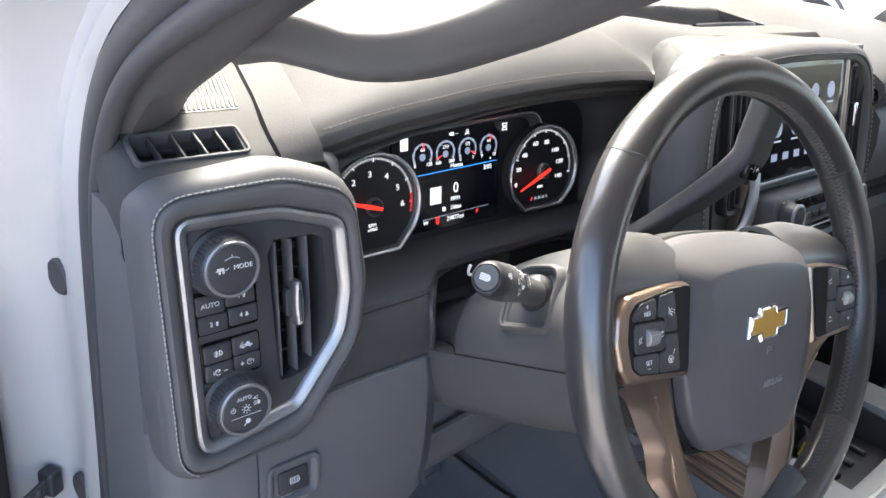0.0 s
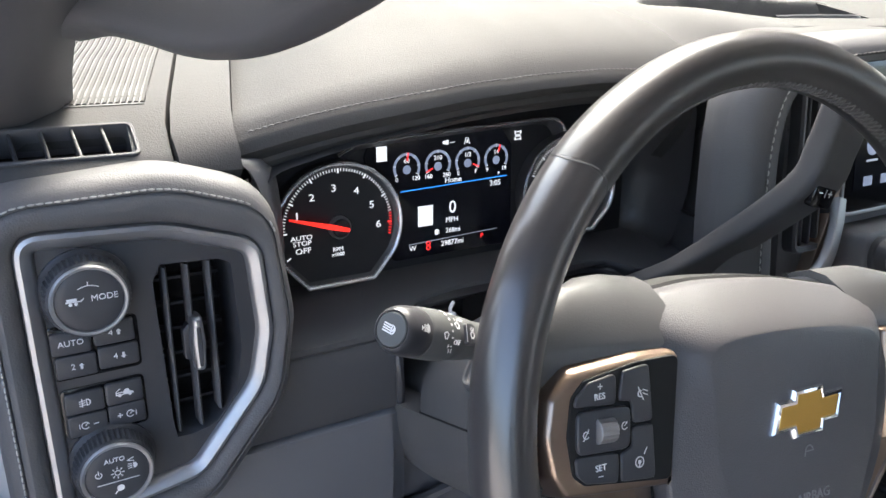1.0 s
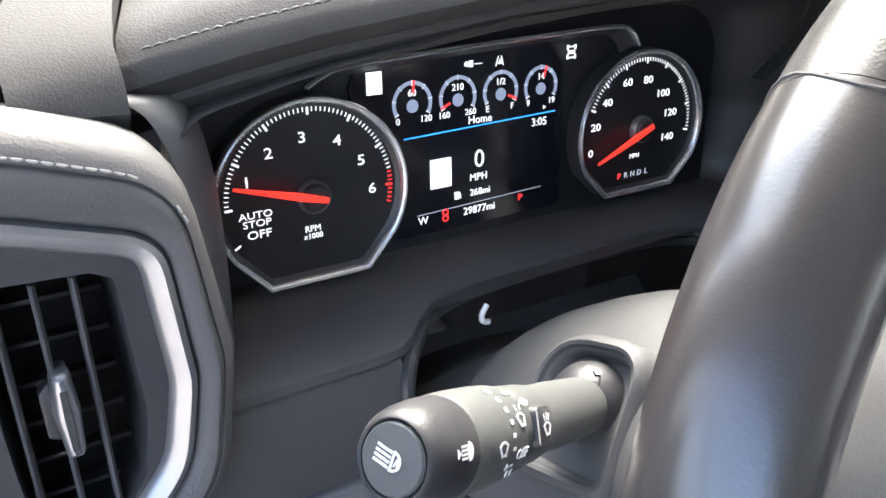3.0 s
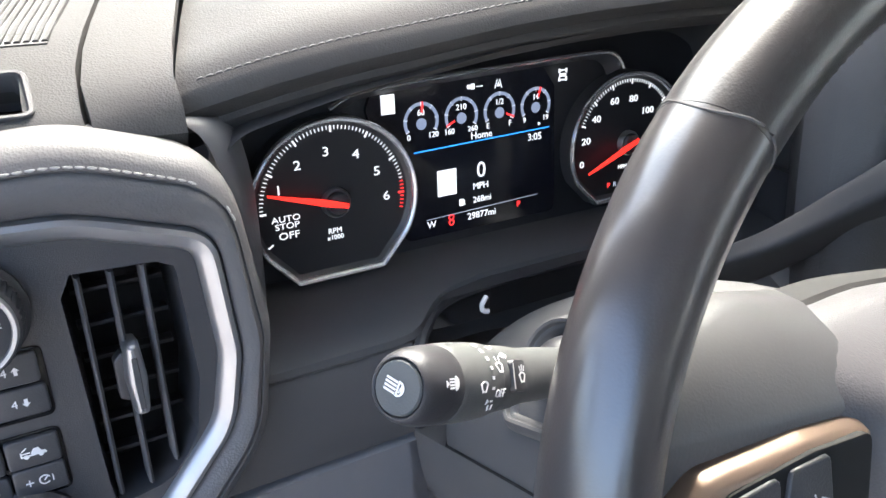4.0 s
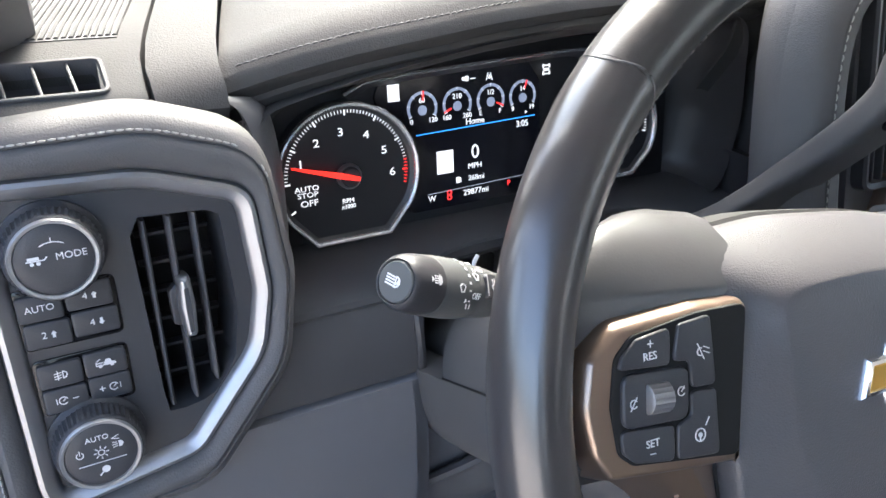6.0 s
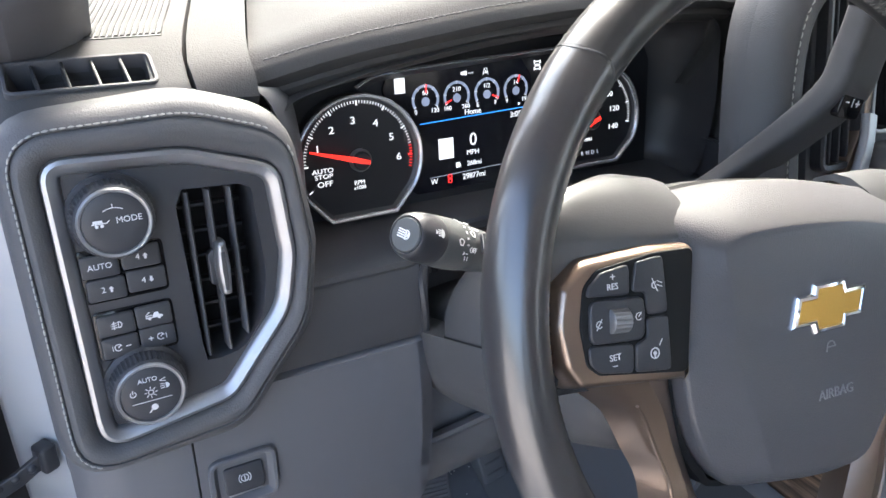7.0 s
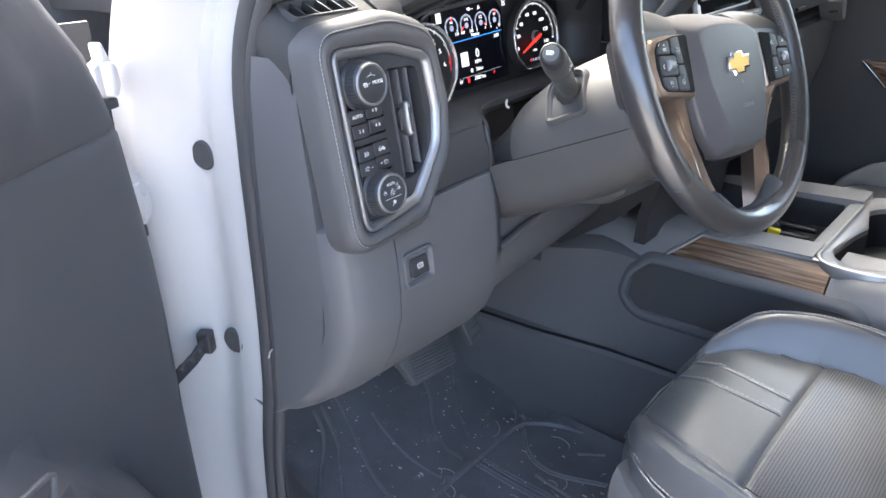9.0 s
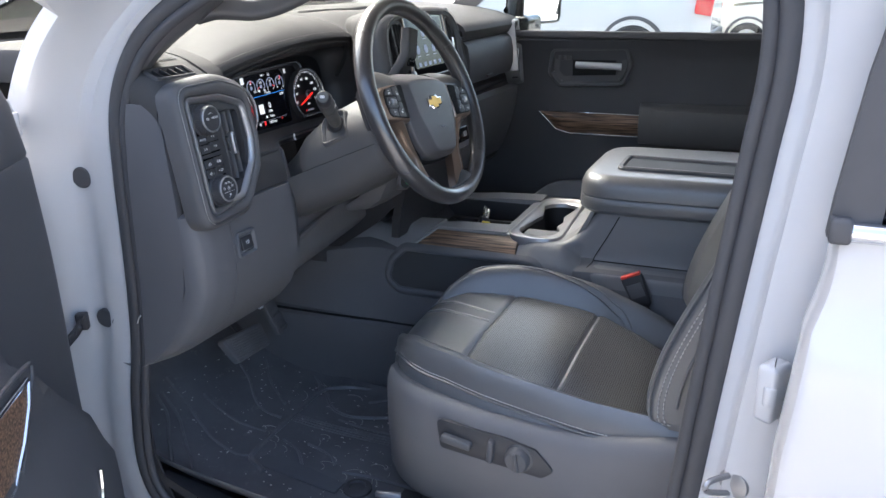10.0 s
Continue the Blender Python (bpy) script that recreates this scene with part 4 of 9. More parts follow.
for x, lo, hi, mid, na in ((-0.0515, "0", "120", "60", 85), (-0.0195, "160", "260", "210", 205), (0.0125, "E", "F", "1/2", -25), (0.0445, "9", "19", "14", 72)):
    y = 0.0235
    M2 = DM @ Matrix.Translation((x, y, 0))
    icon(disp, M2, LITD, [("ring", 0, 0, 12.4, 2.3, -28, 208)], "gauge_band")
    icon(disp, M2, LIT, [("line", 11.0 * math.cos(radians(a)), 11.0 * math.sin(radians(a)), 13.6 * math.cos(radians(a)), 13.6 * math.sin(radians(a)), 0.5) for a in range(-30, 211, 40)], "gauge_scale")
    icon(disp, M2 @ Matrix.Translation((0, 0, 0.0003)), LITR, [("line", 7.0 * math.cos(radians(na)), 7.0 * math.sin(radians(na)), 13.0 * math.cos(radians(na)), 13.0 * math.sin(radians(na)), 1.3)], "gauge_pointer")
    icon(disp, M2, LITD, [("disc", 0, -1.5, 4.0)], "gauge_symbol")
    dtext(mid, 0.0058, x, y + 0.0062)
    dtext(lo, 0.0056, x - 0.0100, y - 0.0100)
    dtext(hi, 0.0056, x + 0.0092, y - 0.0100)
icon(disp, DM, LITB, [("poly", (-58, 2.2, 57, 5.6, 57, 6.4, -58, 3.0))], "blue_line")
dtext("Home", 0.0072, -0.0030, 0.0080)
dtext("3:05", 0.0076, 0.0440, 0.0000)
dtext("0", 0.0165, -0.0036, -0.0180)
dtext("MPH", 0.0068, -0.0042, -0.0295)
icon(disp, DM, LIT, [("rect", -32.7, -22.5, 15.5, 19.0)], "speed_limit_sign")
icon(disp, DM, LIT, [("rect", -76.0, 38.0, 10.0, 13.0)], "tow_sign")
icon(disp, DM, LIT, [("rect", -21.0, -39.4, 3.6, 5.0), ("line", -18.6, -38.0, -18.2, -41.4, 0.6)], "fuel_symbol")
dtext("268mi", 0.0064, -0.0030, -0.0396)
icon(disp, DM, LITG, [("line", -50.0, -47.6, 47.0, -45.0, 0.4)], "grey_line")
dtext("W", 0.0070, -0.0462, -0.0518)
icon(disp, DM, LITR, [("ring", -29.8, -49.0, 1.9, 0.9), ("ring", -29.8, -53.0, 1.9, 0.9)], "gear_digit")
dtext("29877mi", 0.0072, -0.0036, -0.0516)
dtext("P", 0.0066, 0.0296, -0.0500, LITR)
icon(disp, DM, LIT, [("rect", -10, 43, 3.2, 4), ("disc", -13.2, 43, 1.6), ("line", -7, 42.6, -2, 42.6, 0.6), ("line", 8.6, 40.0, 10.4, 45.6, 0.6), ("line", 14.2, 40, 12.6, 45.6, 0.6), ("poly", (10.2, 41, 13.0, 41, 11.6, 44.4)),
                      ("rect", 69, 46.8, 7, 1.0), ("rect", 69, 39.8, 7, 1.0), ("rect", 65.8, 46.4, 1.6, 3.2), ("rect", 72.2, 46.4, 1.6, 3.2), ("rect", 65.8, 40.4, 1.6, 3.2), ("rect", 72.2, 40.4, 1.6, 3.2), ("rect", 69, 43.3, 6, 2.4), ("poly", (47, 8.2, 47, 11.0, 49.2, 9.6))], "status_symbol", True)

# ---- steering wheel ----
wheel = thing("steering_wheel", (0.018, 0.02, 1.15), "worn black leather steering wheel with bronze spokes and gold badge", "steering wheel")
RW, RT = 0.1825, 0.0150


def rim_point(a, r=RW, z=0.0):
    return W @ Vector((r * math.cos(radians(a)), r * math.sin(radians(a)), z))


def rim_piece(a0, a1, material, label, fat=1.0):
    bm, n = B(), max(6, int(abs(a1 - a0) / 2.5))
    loops = []
    for i in range(n + 1):
        a = a0 + (a1 - a0) * i / n
        e = min(1.0, 0.988 + 0.012 * min(i, n - i) / 1.0)
        grip = 1.0 + 0.05 * math.exp(-((abs((a + 180) % 360 - 180) - 133) / 14) ** 2)
        loops.append([rim_point(a, RW + RT * fat * e * grip * 0.99 * math.cos(t), RT * fat * e * grip * 1.10 * math.sin(t)) for t in np.linspace(0, 2 * math.pi, 26, endpoint=False)])
    loft(bm, loops)
    return part("rim", bm, material, wheel, label)


SEAMS = (31.5, 134.2, 212.5, 313.5)
for a0, a1, mt, lb in ((31.53, 134.17, WHEELP, "grained black leather upper rim"), (134.23, 212.47, WHEELL, "shiny worn smooth leather rim grip"), (212.53, 313.47, WHEELL, "smooth black leather lower rim"), (-46.47, 31.47, WHEELP, "perforated black leather rim grip")):
    rp = rim_piece(a0, a1, mt, lb)
    bm = B()
    n = int((a1 - a0) / 1.5)
    for i in range(n):
        a = a0 + 1 + (a1 - a0 - 2) * i / n
        th = radians(166)
        sw = 1.0 + 0.05 * math.exp(-((abs((a + 180) % 360 - 180) - 133) / 14) ** 2)
        for s in (1, -1):
            p = rim_point(a, RW + RT * sw * 0.995 * math.cos(th + 0.24 * s), RT * sw * 1.105 * math.sin(th + 0.24 * s))
            q = rim_point(a + 1.35, RW + RT * sw * 0.995 * math.cos(th - 0.22 * s), RT * sw * 1.105 * math.sin(th - 0.22 * s))
            tube(bm, [p, p.lerp(q, 0.5) - (p - W.translation).normalized() * 0.0005, q], 0.0006, 5)
    part("stitching", bm, THREAD, rp, "grey cross stitching")
for a in SEAMS:
    bm = B()
    g_ = 1.0 + 0.05 * math.exp(-((abs((a + 180) % 360 - 180) - 133) / 14) ** 2)
    tube(bm, [rim_point(a + 0.5 * math.sin(3 * t), RW + RT * g_ * 0.975 * math.cos(t), RT * g_ * 1.085 * math.sin(t)) for t in np.linspace(0, 2 * math.pi, 26, endpoint=False)], 0.0005, 6, True, W.to_3x3() @ Vector((math.cos(radians(a)), math.sin(radians(a)), 0.001)))
    part("rim_seam", bm, THREAD, wheel)

# airbag cover and spokes: the wheel stands turned a little to the right
WH = W @ pose(0, 0, 0, 0, 0, -7.0)
HALF = [(0.0, 0.0615), (0.030, 0.0610), (0.056, 0.0580), (0.080, 0.0550), (0.0965, 0.0510), (0.1000, 0.0450), (0.0965, 0.0320), (0.0935, 0.0150), (0.0915, -0.005), (0.0890, -0.027), (0.0820, -0.058), (0.0715, -0.080), (0.0590, -0.0945), (0.0500, -0.1020), (0.0300, -0.1055), (0.0, -0.1070)]
HUBP = [Vector(p) for p in HALF] + [Vector((-x, y)) for x, y in HALF[-2:0:-1]]
HUBP = [p.to_2d() for p in crv([(p.x, p.y, 0) for p in HUBP], 2, True)]
FLAT = [(0.0, 0.0370), (0.022, 0.0365), (0.042, 0.0350), (0.058, 0.0325), (0.0660, 0.0280), (0.0680, 0.0220), (0.0665, 0.0100), (0.0648, 0.0000), (0.0637, -0.012), (0.0620, -0.028), (0.0520, -0.054), (0.0450, -0.074), (0.0405, -0.086), (0.0340, -0.0935), (0.0220, -0.0970), (0.0, -0.0985)]
FLATP = [Vector(p) for p in FLAT] + [Vector((-x, y)) for x, y in FLAT[-2:0:-1]]
FLATP = [p.to_2d() for p in crv([(p.x, p.y, 0) for p in FLATP], 2, True)]


def hub_base(y):
    """Depth of the cover's edge: the top falls away towards the column."""
    return lerp([-0.107, -0.095, -0.04, 0.0, 0.02, 0.040, 0.052, 0.0615], [-0.010, -0.003, 0.003, 0.0035, 0.001, -0.010, -0.020, -0.028], y)


def hub_face(p):
    return 0.0165 - 0.0022 * (abs(p.x) / 0.066) ** 2 - 0.0018 * max(0.0, (p.y - 0.012) / 0.025) ** 2 - 0.003 * max(0.0, (-0.06 - p.y) / 0.04) ** 2


bm = B()
loops = [[WH @ Vector((p.x * 0.985, p.y * 0.985, hub_base(p.y) - 0.018)) for p in HUBP], [WH @ Vector((p.x, p.y, hub_base(p.y) - 0.002)) for p in HUBP]]
for s, e in ((0.03, 0.10), (0.08, 0.17), (0.25, 0.34), (0.50, 0.58), (0.75, 0.815), (0.90, 0.938), (0.95, 0.974), (0.98, 0.992), (1.0, 1.0)):
    loops.append([WH @ Vector((a.x + (b.x - a.x) * s, a.y + (b.y - a.y) * s, hub_base(a.y) + (hub_face(b) - hub_base(a.y)) * e)) for a, b in zip(HUBP, FLATP)])
for k in (0.93, 0.8, 0.6, 0.35, 0.1):
    loops.append([WH @ Vector((b.x * k, -0.018 + (b.y + 0.018) * k, hub_face(Vector((b.x * k, -0.018 + (b.y + 0.018) * k))))) for b in FLATP])
loft(bm, loops)
hub = part("airbag_cover", bm, AIRBAG, wheel, "grained charcoal airbag cover", 50)
bm = B()
loft(bm, [[WH @ Vector((p.x * k, p.y * k - 0.001, hub_base(p.y) + dz)) for p in HUBP] for k, dz in ((1.03, -0.030), (1.035, -0.012), (1.0, -0.010))], True, False)
part("cover_gap", bm, VOID, wheel)
HB = [(-0.0255, -0.0058), (-0.0112, -0.0058), (-0.0100, -0.0108), (0.0092, -0.0108), (0.0104, -0.0058), (0.0225, -0.0058), (0.0262, 0.0058), (0.0118, 0.0058), (0.0106, 0.0106), (-0.0088, 0.0106), (-0.0100, 0.0058), (-0.0218, 0.0058)]
HB = [Vector(p) for p in HB]
WB = W @ Matrix.Translation((-0.0014, -0.0068, 0.0158)) @ pose(0, 0, 0, 0, 0, -3.0)
bm = B()
loft(bm, [at(WB, inset(HB, -0.0026), -0.002), at(WB, inset(HB, -0.0026), 0.0012), at(WB, inset(HB, -0.0014), 0.0030), at(WB, inset(HB, 0.0), 0.0034), at(WB, inset(HB, 0.0006), 0.0024)])
badge = part("badge", bm, CHROME, hub, "bright silver badge rim")
bm = B()
slab(bm, inset(HB, 0.0006), WB, 0.001, 0.0030, 0.0004, 1)
part("badge_fill", bm, GOLD, badge, "gold badge centre")
mk = mat("embossed_mark", (0.24, 0.24, 0.245), 0.5)
words("AIRBAG", 0.0078, W @ Matrix.Translation((0.0, -0.0545, 0.0164)) @ pose(0, 0, 0, 0, 0, -3), mk, hub, "embossing", depth=0.0006)
icon(hub, W @ Matrix.Translation((-0.0012, -0.0290, 0.0167)) @ pose(0, 0, 0, 0, 0, -3), mk, [("ring", 0, 0, 3.0, 0.7, 0, 180), ("line", -3, 0, 3.4, 0, 0.7), ("line", -3, 0, -3.6, -2.2, 0.7)])

for s in (-1, 1):
    def X(p):
        return [Vector((s * a, b)) for a, b in p]

    def order(p):
        return p if s > 0 else p[::-1]

    wx = 1.0 if s < 0 else 1.035
    # bronze housing of the thumb controls
    HO = order(rounded(X([(0.080, 0.0340), (0.110, 0.0335), (0.1500, 0.0290), (0.1660, 0.0160), (0.1690, -0.004), (0.1640, -0.0240), (0.1545, -0.0365), (0.118, -0.0390), (0.085, -0.0400)]), [0.006, 0.02, 0.014, 0.010, 0.02, 0.012, 0.009, 0.01, 0.004], 5))
    bm = B()
    loft(bm, [at(WH, inset(HO, d), z) for d, z in ((0.0, -0.018), (0.0006, -0.009), (0.0022, -0.001), (0.0040, 0.0046), (0.0056, 0.0074), (0.0070, 0.0080))])
    sp = part("spoke", bm, BRONZE, wheel, "satin bronze spoke trim")
    # satin cover above the housing, falling back towards the column
    bm = B()
    rows = []
    for k in range(11):
        f = k / 10
        x = 0.074 + 0.094 * f
        yt = lerp([0.0, 0.35, 0.7, 1.0], [0.064, 0.067, 0.060, 0.046], f)
        g = lerp([0.0, 0.4, 0.75, 1.0], [1.0, 0.85, 0.45, 0.15], f)
        rows.append([Vector((s * x, y, z * (g if y > 0.034 else 1.0))) for y, z in ((-0.030, -0.004), (0.024, -0.001), (0.0335, 0.0005), (0.036, -0.0005), (0.036 + (yt - 0.036) * 0.3, -0.006), (0.036 + (yt - 0.036) * 0.6, -0.014), (yt - 0.003, -0.025), (yt, -0.036), (yt - 0.002, -0.050))])
    sheet(bm, [[WH @ p for p in r] for r in rows], WH.to_3x3() @ Vector((0, -0.004, -0.004)))
    part("spoke_back", bm, SPOKEB, wheel, "grey satin plastic spoke cover")
    bm = B()
    loft(bm, [at(WH, order(rect(0.090, 0.060, 0.012, s * 0.122, -0.010)) if s > 0 else rect(0.090, 0.060, 0.012, s * 0.122, -0.010), z) for z in (-0.030, -0.012)])
    part("spoke_core", bm, BLACK, wheel)
    PD = order(rounded(X([(0.086, 0.0290), (0.112 * wx, 0.0275), (0.1440 * wx, 0.0215), (0.1515 * wx, 0.0140), (0.1535 * wx, -0.004), (0.1500 * wx, -0.0225), (0.1430 * wx, -0.0275), (0.090, -0.0320)]), [0.004, 0.01, 0.006, 0.008, 0.012, 0.006, 0.006, 0.004], 4))
    bm = B()
    slab(bm, PD, WH, 0.004, 0.0092, 0.0008, 2)
    ctl = part("thumb_pad", bm, VOID, sp, "black thumb control pad")
    TOPB = [(0.1265, 0.0235), (0.1425, 0.0203), (0.1495, 0.0140), (0.1510, 0.0095), (0.1265, 0.0090)]
    BOTB = [(0.1500, -0.0130), (0.1490, -0.0215), (0.1430, -0.0262), (0.1245, -0.0282), (0.1245, -0.0140)]
    UPR = [(0.1065, 0.0265), (0.1225, 0.0240), (0.1250, 0.0100), (0.1170, 0.0095), (0.1160, -0.0012), (0.1035, -0.0012)]
    LWR = [(0.1035, -0.0026), (0.1165, -0.0026), (0.1160, -0.0120), (0.1230, -0.0150), (0.1230, -0.0282), (0.1015, -0.0292)]
    for pts in (TOPB, BOTB, UPR, LWR):
        bm = B()
        q = rounded(X([(a * wx, b) for a, b in pts]), 0.0026, 3)
        area = sum(q[i].x * q[(i + 1) % len(q)].y - q[(i + 1) % len(q)].x * q[i].y for i in range(len(q)))
        slab(bm, q if area > 0 else q[::-1], WH, 0.0085, 0.0106, 0.0009, 3)
        part("button", bm, PANEL, ctl)
    CX, CY = s * 0.1335 * wx, -0.0024
    bm = B()
    slab(bm, rect(0.0315, 0.0205, 0.0050, CX, CY), WH, 0.0085, 0.0111, 0.0012, 3)
    part("toggle_plate", bm, PANEL, ctl)
    bm = B()
    RM = WH @ Matrix.Translation((CX, CY, 0.0095)) @ pose(0, 0, 0, 0, 90, 0)
    nr = 40
    loft(bm, [[RM @ Vector(((r_ + (0.00018 if i % 2 else -0.00018)) * math.cos(2 * math.pi * i / nr), (r_ + (0.00018 if i % 2 else -0.00018)) * math.sin(2 * math.pi * i / nr), z_)) for i in range(nr)] for r_, z_ in ((0.0052, -0.0053), (0.0061, -0.0048), (0.0061, 0.0048), (0.0052, 0.0053))])
    part("roller", bm, SATIN, ctl, "ribbed silver roller")
    IM = WH @ Matrix.Translation((0, 0, 0.0107)) @ pose(0, 0, 0, 0, 0, 3 if s < 0 else 0)
    if s < 0:
        words("RES", 0.0042, WH @ Matrix.Translation((-0.1365, 0.0135, 0.0107)) @ pose(0, 0, 0, 0, 0, 4), WHITE_I, ctl)
        words("SET", 0.0042, WH @ Matrix.Translation((-0.1355, -0.0195, 0.0107)) @ pose(0, 0, 0, 0, 0, 4), WHITE_I, ctl)
        IM = WH @ Matrix.Translation((0, 0, 0.0107))
        icon(ctl, IM, WHITE_I, [("line", -137.6, 18.2, -135.2, 18.2, 0.4), ("line", -136.4, 17.0, -136.4, 19.4, 0.4), ("line", -136.8, -23.4, -134.4, -23.4, 0.4), ("ring", -112, 12.5, 1.5, 0.45, 60, 300), ("line", -113.4, 15.6, -110.2, 9.6, 0.45), ("line", -110.4, 14.4, -107.6, 13.4, 0.45), ("line", -110.4, 12.6, -107.6, 11.6, 0.45),
                                ("ring", -112.2, -20.0, 2.5, 0.5), ("disc", -112.2, -20.0, 1.0), ("line", -112.2, -20, -112.2, -22.4, 0.6), ("line", -109.4, -16.4, -107.8, -13.6, 0.45)], split=True)
        icon(ctl, WH @ Matrix.Translation((0, 0, 0.0112)), WHITE_I, [("ring", -144.6, -3.2, 1.6, 0.45, 30, 330), ("line", -146.0, -5.6, -143.2, -0.8, 0.4), ("ring", -122.0, -1.4, 1.7, 0.45, 30, 330), ("line", -122.0, -1.4, -120.6, 0.4, 0.4)], split=True)
    else:
        k = 1000 * wx
        icon(ctl, IM, WHITE_I, [("poly", (0.1350 * k, 15.0, 0.1375 * k, 18.2, 0.1400 * k, 15.0)), ("poly", (0.1350 * k, -19.5, 0.1400 * k, -19.5, 0.1375 * k, -22.6)), ("ring", 0.106 * k, 14.0, 1.6, 0.5, 60, 300), ("line", 0.107 * k, 15.0, 0.1095 * k, 17.4, 0.5), ("line", 0.1072 * k, 12.6, 0.110 * k, 13.8, 0.5), ("ring", 0.106 * k, -18, 2.2, 0.7, 20, 160), ("line", 0.1035 * k, -19.5, 0.1085 * k, -19.5, 0.6)], split=True)
        icon(ctl, WH @ Matrix.Translation((0, 0, 0.0112)), WHITE_I, [("poly", (0.1252 * k, -2.4, 0.1270 * k, -0.8, 0.1270 * k, -4.0)), ("poly", (0.1420 * k, -4.0, 0.1420 * k, -0.8, 0.1438 * k, -2.4))], split=True)
    # lower leg: two bronze facets meeting on a ridge, a dark flank towards the airbag
    ridge = crv([(0.127, -0.034, 0.002), (0.108, -0.054, -0.004), (0.096, -0.076, -0.008), (0.086, -0.097, -0.0095), (0.0815, -0.124, -0.009), (0.068, -0.150, -0.008), (0.057, -0.168, -0.008)], 4)
    inner = crv([(0.092, -0.034, -0.004), (0.084, -0.050, -0.010), (0.076, -0.074, -0.014), (0.068, -0.096, -0.015), (0.056, -0.126, -0.014), (0.045, -0.150, -0.013), (0.038, -0.170, -0.012)], 4)
    bm = B()
    loops = []
    for i, (p, q) in enumerate(zip(ridge, inner)):
        f = i / (len(ridge) - 1)
        mid = p.lerp(q, 0.42) + Vector((0, 0, 0.0062 - 0.002 * f))
        ow = lerp([0, 0.15, 0.45, 0.75, 1.0], [0.018, 0.010, 0.006, 0.007, 0.010], f)
        loops.append([WH @ Vector((s * v.x, v.y, v.z)) for v in (p + Vector((ow, -0.002, -0.020)), p + Vector((ow * 0.55, 0, -0.006)), p + Vector((0.0012, 0, -0.0008)), p + Vector((-0.0012, 0, 0.0006)), mid, mid.lerp(q, 0.5) + Vector((0, 0, 0.0014)), q + Vector((0, 0, -0.0004)), q + Vector((-0.0015, 0, -0.016)))])
    loft(bm, loops)
    lg = part("lower_spoke", bm, BRONZE, wheel, "satin bronze lower spoke", 28)
    bm = B()
    tube(bm, [WH @ Vector((s * (p.x + 0.0004), p.y, p.z + 0.0004)) for p in ridge[3:-2]], 0.0011, 6)
    part("spoke_ridge", bm, BRONZE, lg)
    # switch pod on the back of the spoke
    bm = B()
    RP = WH @ Matrix.Translation((s * 0.112, 0.006, -0.046)) @ pose(0, 0, 0, 0, -62 * s, 0)
    slab(bm, rect(0.046, 0.074, 0.014), RP, -0.012, 0.010, 0.005)
    pod = part("rear_switch_pod", bm, BLACK, wheel, "black switch pod behind the spoke")
    for dy in (-0.0125, 0.0125):
        bm = B()
        slab(bm, rect(0.017, 0.022, 0.005, 0.0, dy), RP, 0.009, 0.0135, 0.002)
        part("rear_button", bm, PANEL, pod)
    bm = B()
    sweep(bm, at(RP, rect(0.021, 0.050, 0.007), 0.0105), rect(0.0014, 0.0016, 0.0003), True, RP.to_3x3() @ Vector((0, 0, 1)))
    part("pod_trim", bm, SATIN, pod)
# lower bridge joining the legs at the rim
bm = B()
loops = []
for i in range(21):
    a = 244 + 52 * i / 20
    t = 1 - abs(i - 10) / 10
    wd = 0.026 - 0.013 * ease(t * 1.6)
    loops.append([WH @ Vector(((RW - 0.004 - wd * u) * math.cos(radians(a)), (RW - 0.004 - wd * u) * math.sin(radians(a)), z)) for u, z in ((0, -0.012), (0, 0.008), (0.4, 0.0075), (0.85, 0.001), (1.0, -0.007), (0.6, -0.016))])
loft(bm, loops)
part("lower_bridge", bm, SPOKEB, wheel, "dark satin lower bridge")
# dark drum behind the hub
bm = B()
lathe(bm, [(0.070, -0.098), (0.084, -0.092), (0.088, -0.070), (0.084, -0.048), (0.070, -0.034), (0.0001, -0.030)], W @ Matrix.Translation((0, -0.026, 0)) @ Matrix.Diagonal((1, 0.80, 1, 1)), 48)
part("hub_back", bm, BLACK, wheel)

# ---- steering column with its levers ----
col = thing("steering_column", (0.006, 0.2, 1.16), "grey plastic steering column shroud with two levers", "steering column")
A = pose(0.006, 0.017, 1.336, 68.2, 0, -3.8) @ Matrix.Translation((0, 0, -0.075))


def col_sec(z):
    """Left half of the shroud's section at depth z: upper piece, then lower piece."""
    w = lerp([-0.34, -0.2, -0.1, -0.05, -0.01, 0.0], [0.100, 0.101, 0.092, 0.088, 0.083, 0.077], z)
    dn = lerp([-0.34, -0.23, -0.1, -0.05, -0.01, 0.0], [0.110, 0.119, 0.113, 0.106, 0.097, 0.090], z)
    tp = lerp([-0.34, -0.24, -0.20, -0.165, -0.12, -0.08, -0.03, -0.01, 0.0], [-0.022, -0.004, 0.018, 0.036, 0.048, 0.054, 0.053, 0.049, 0.043], z)
    v = lerp([-0.34, -0.215, -0.200, -0.185, -0.170], [0.074, 0.074, 0.079, 0.088, w], z)
    upper = [((v + 0.003) * math.sin(a) ** 0.95, -0.037 + (tp + 0.037) * math.cos(a) ** 0.95) for a in np.linspace(0, math.pi / 2, 19)]
    lower = [((w + 0.0045) * math.cos(a) ** 0.62, -0.0375 - (dn - 0.0335) * math.sin(a) ** 0.78) for a in np.linspace(0, math.pi / 2, 14)]
    return upper, lower


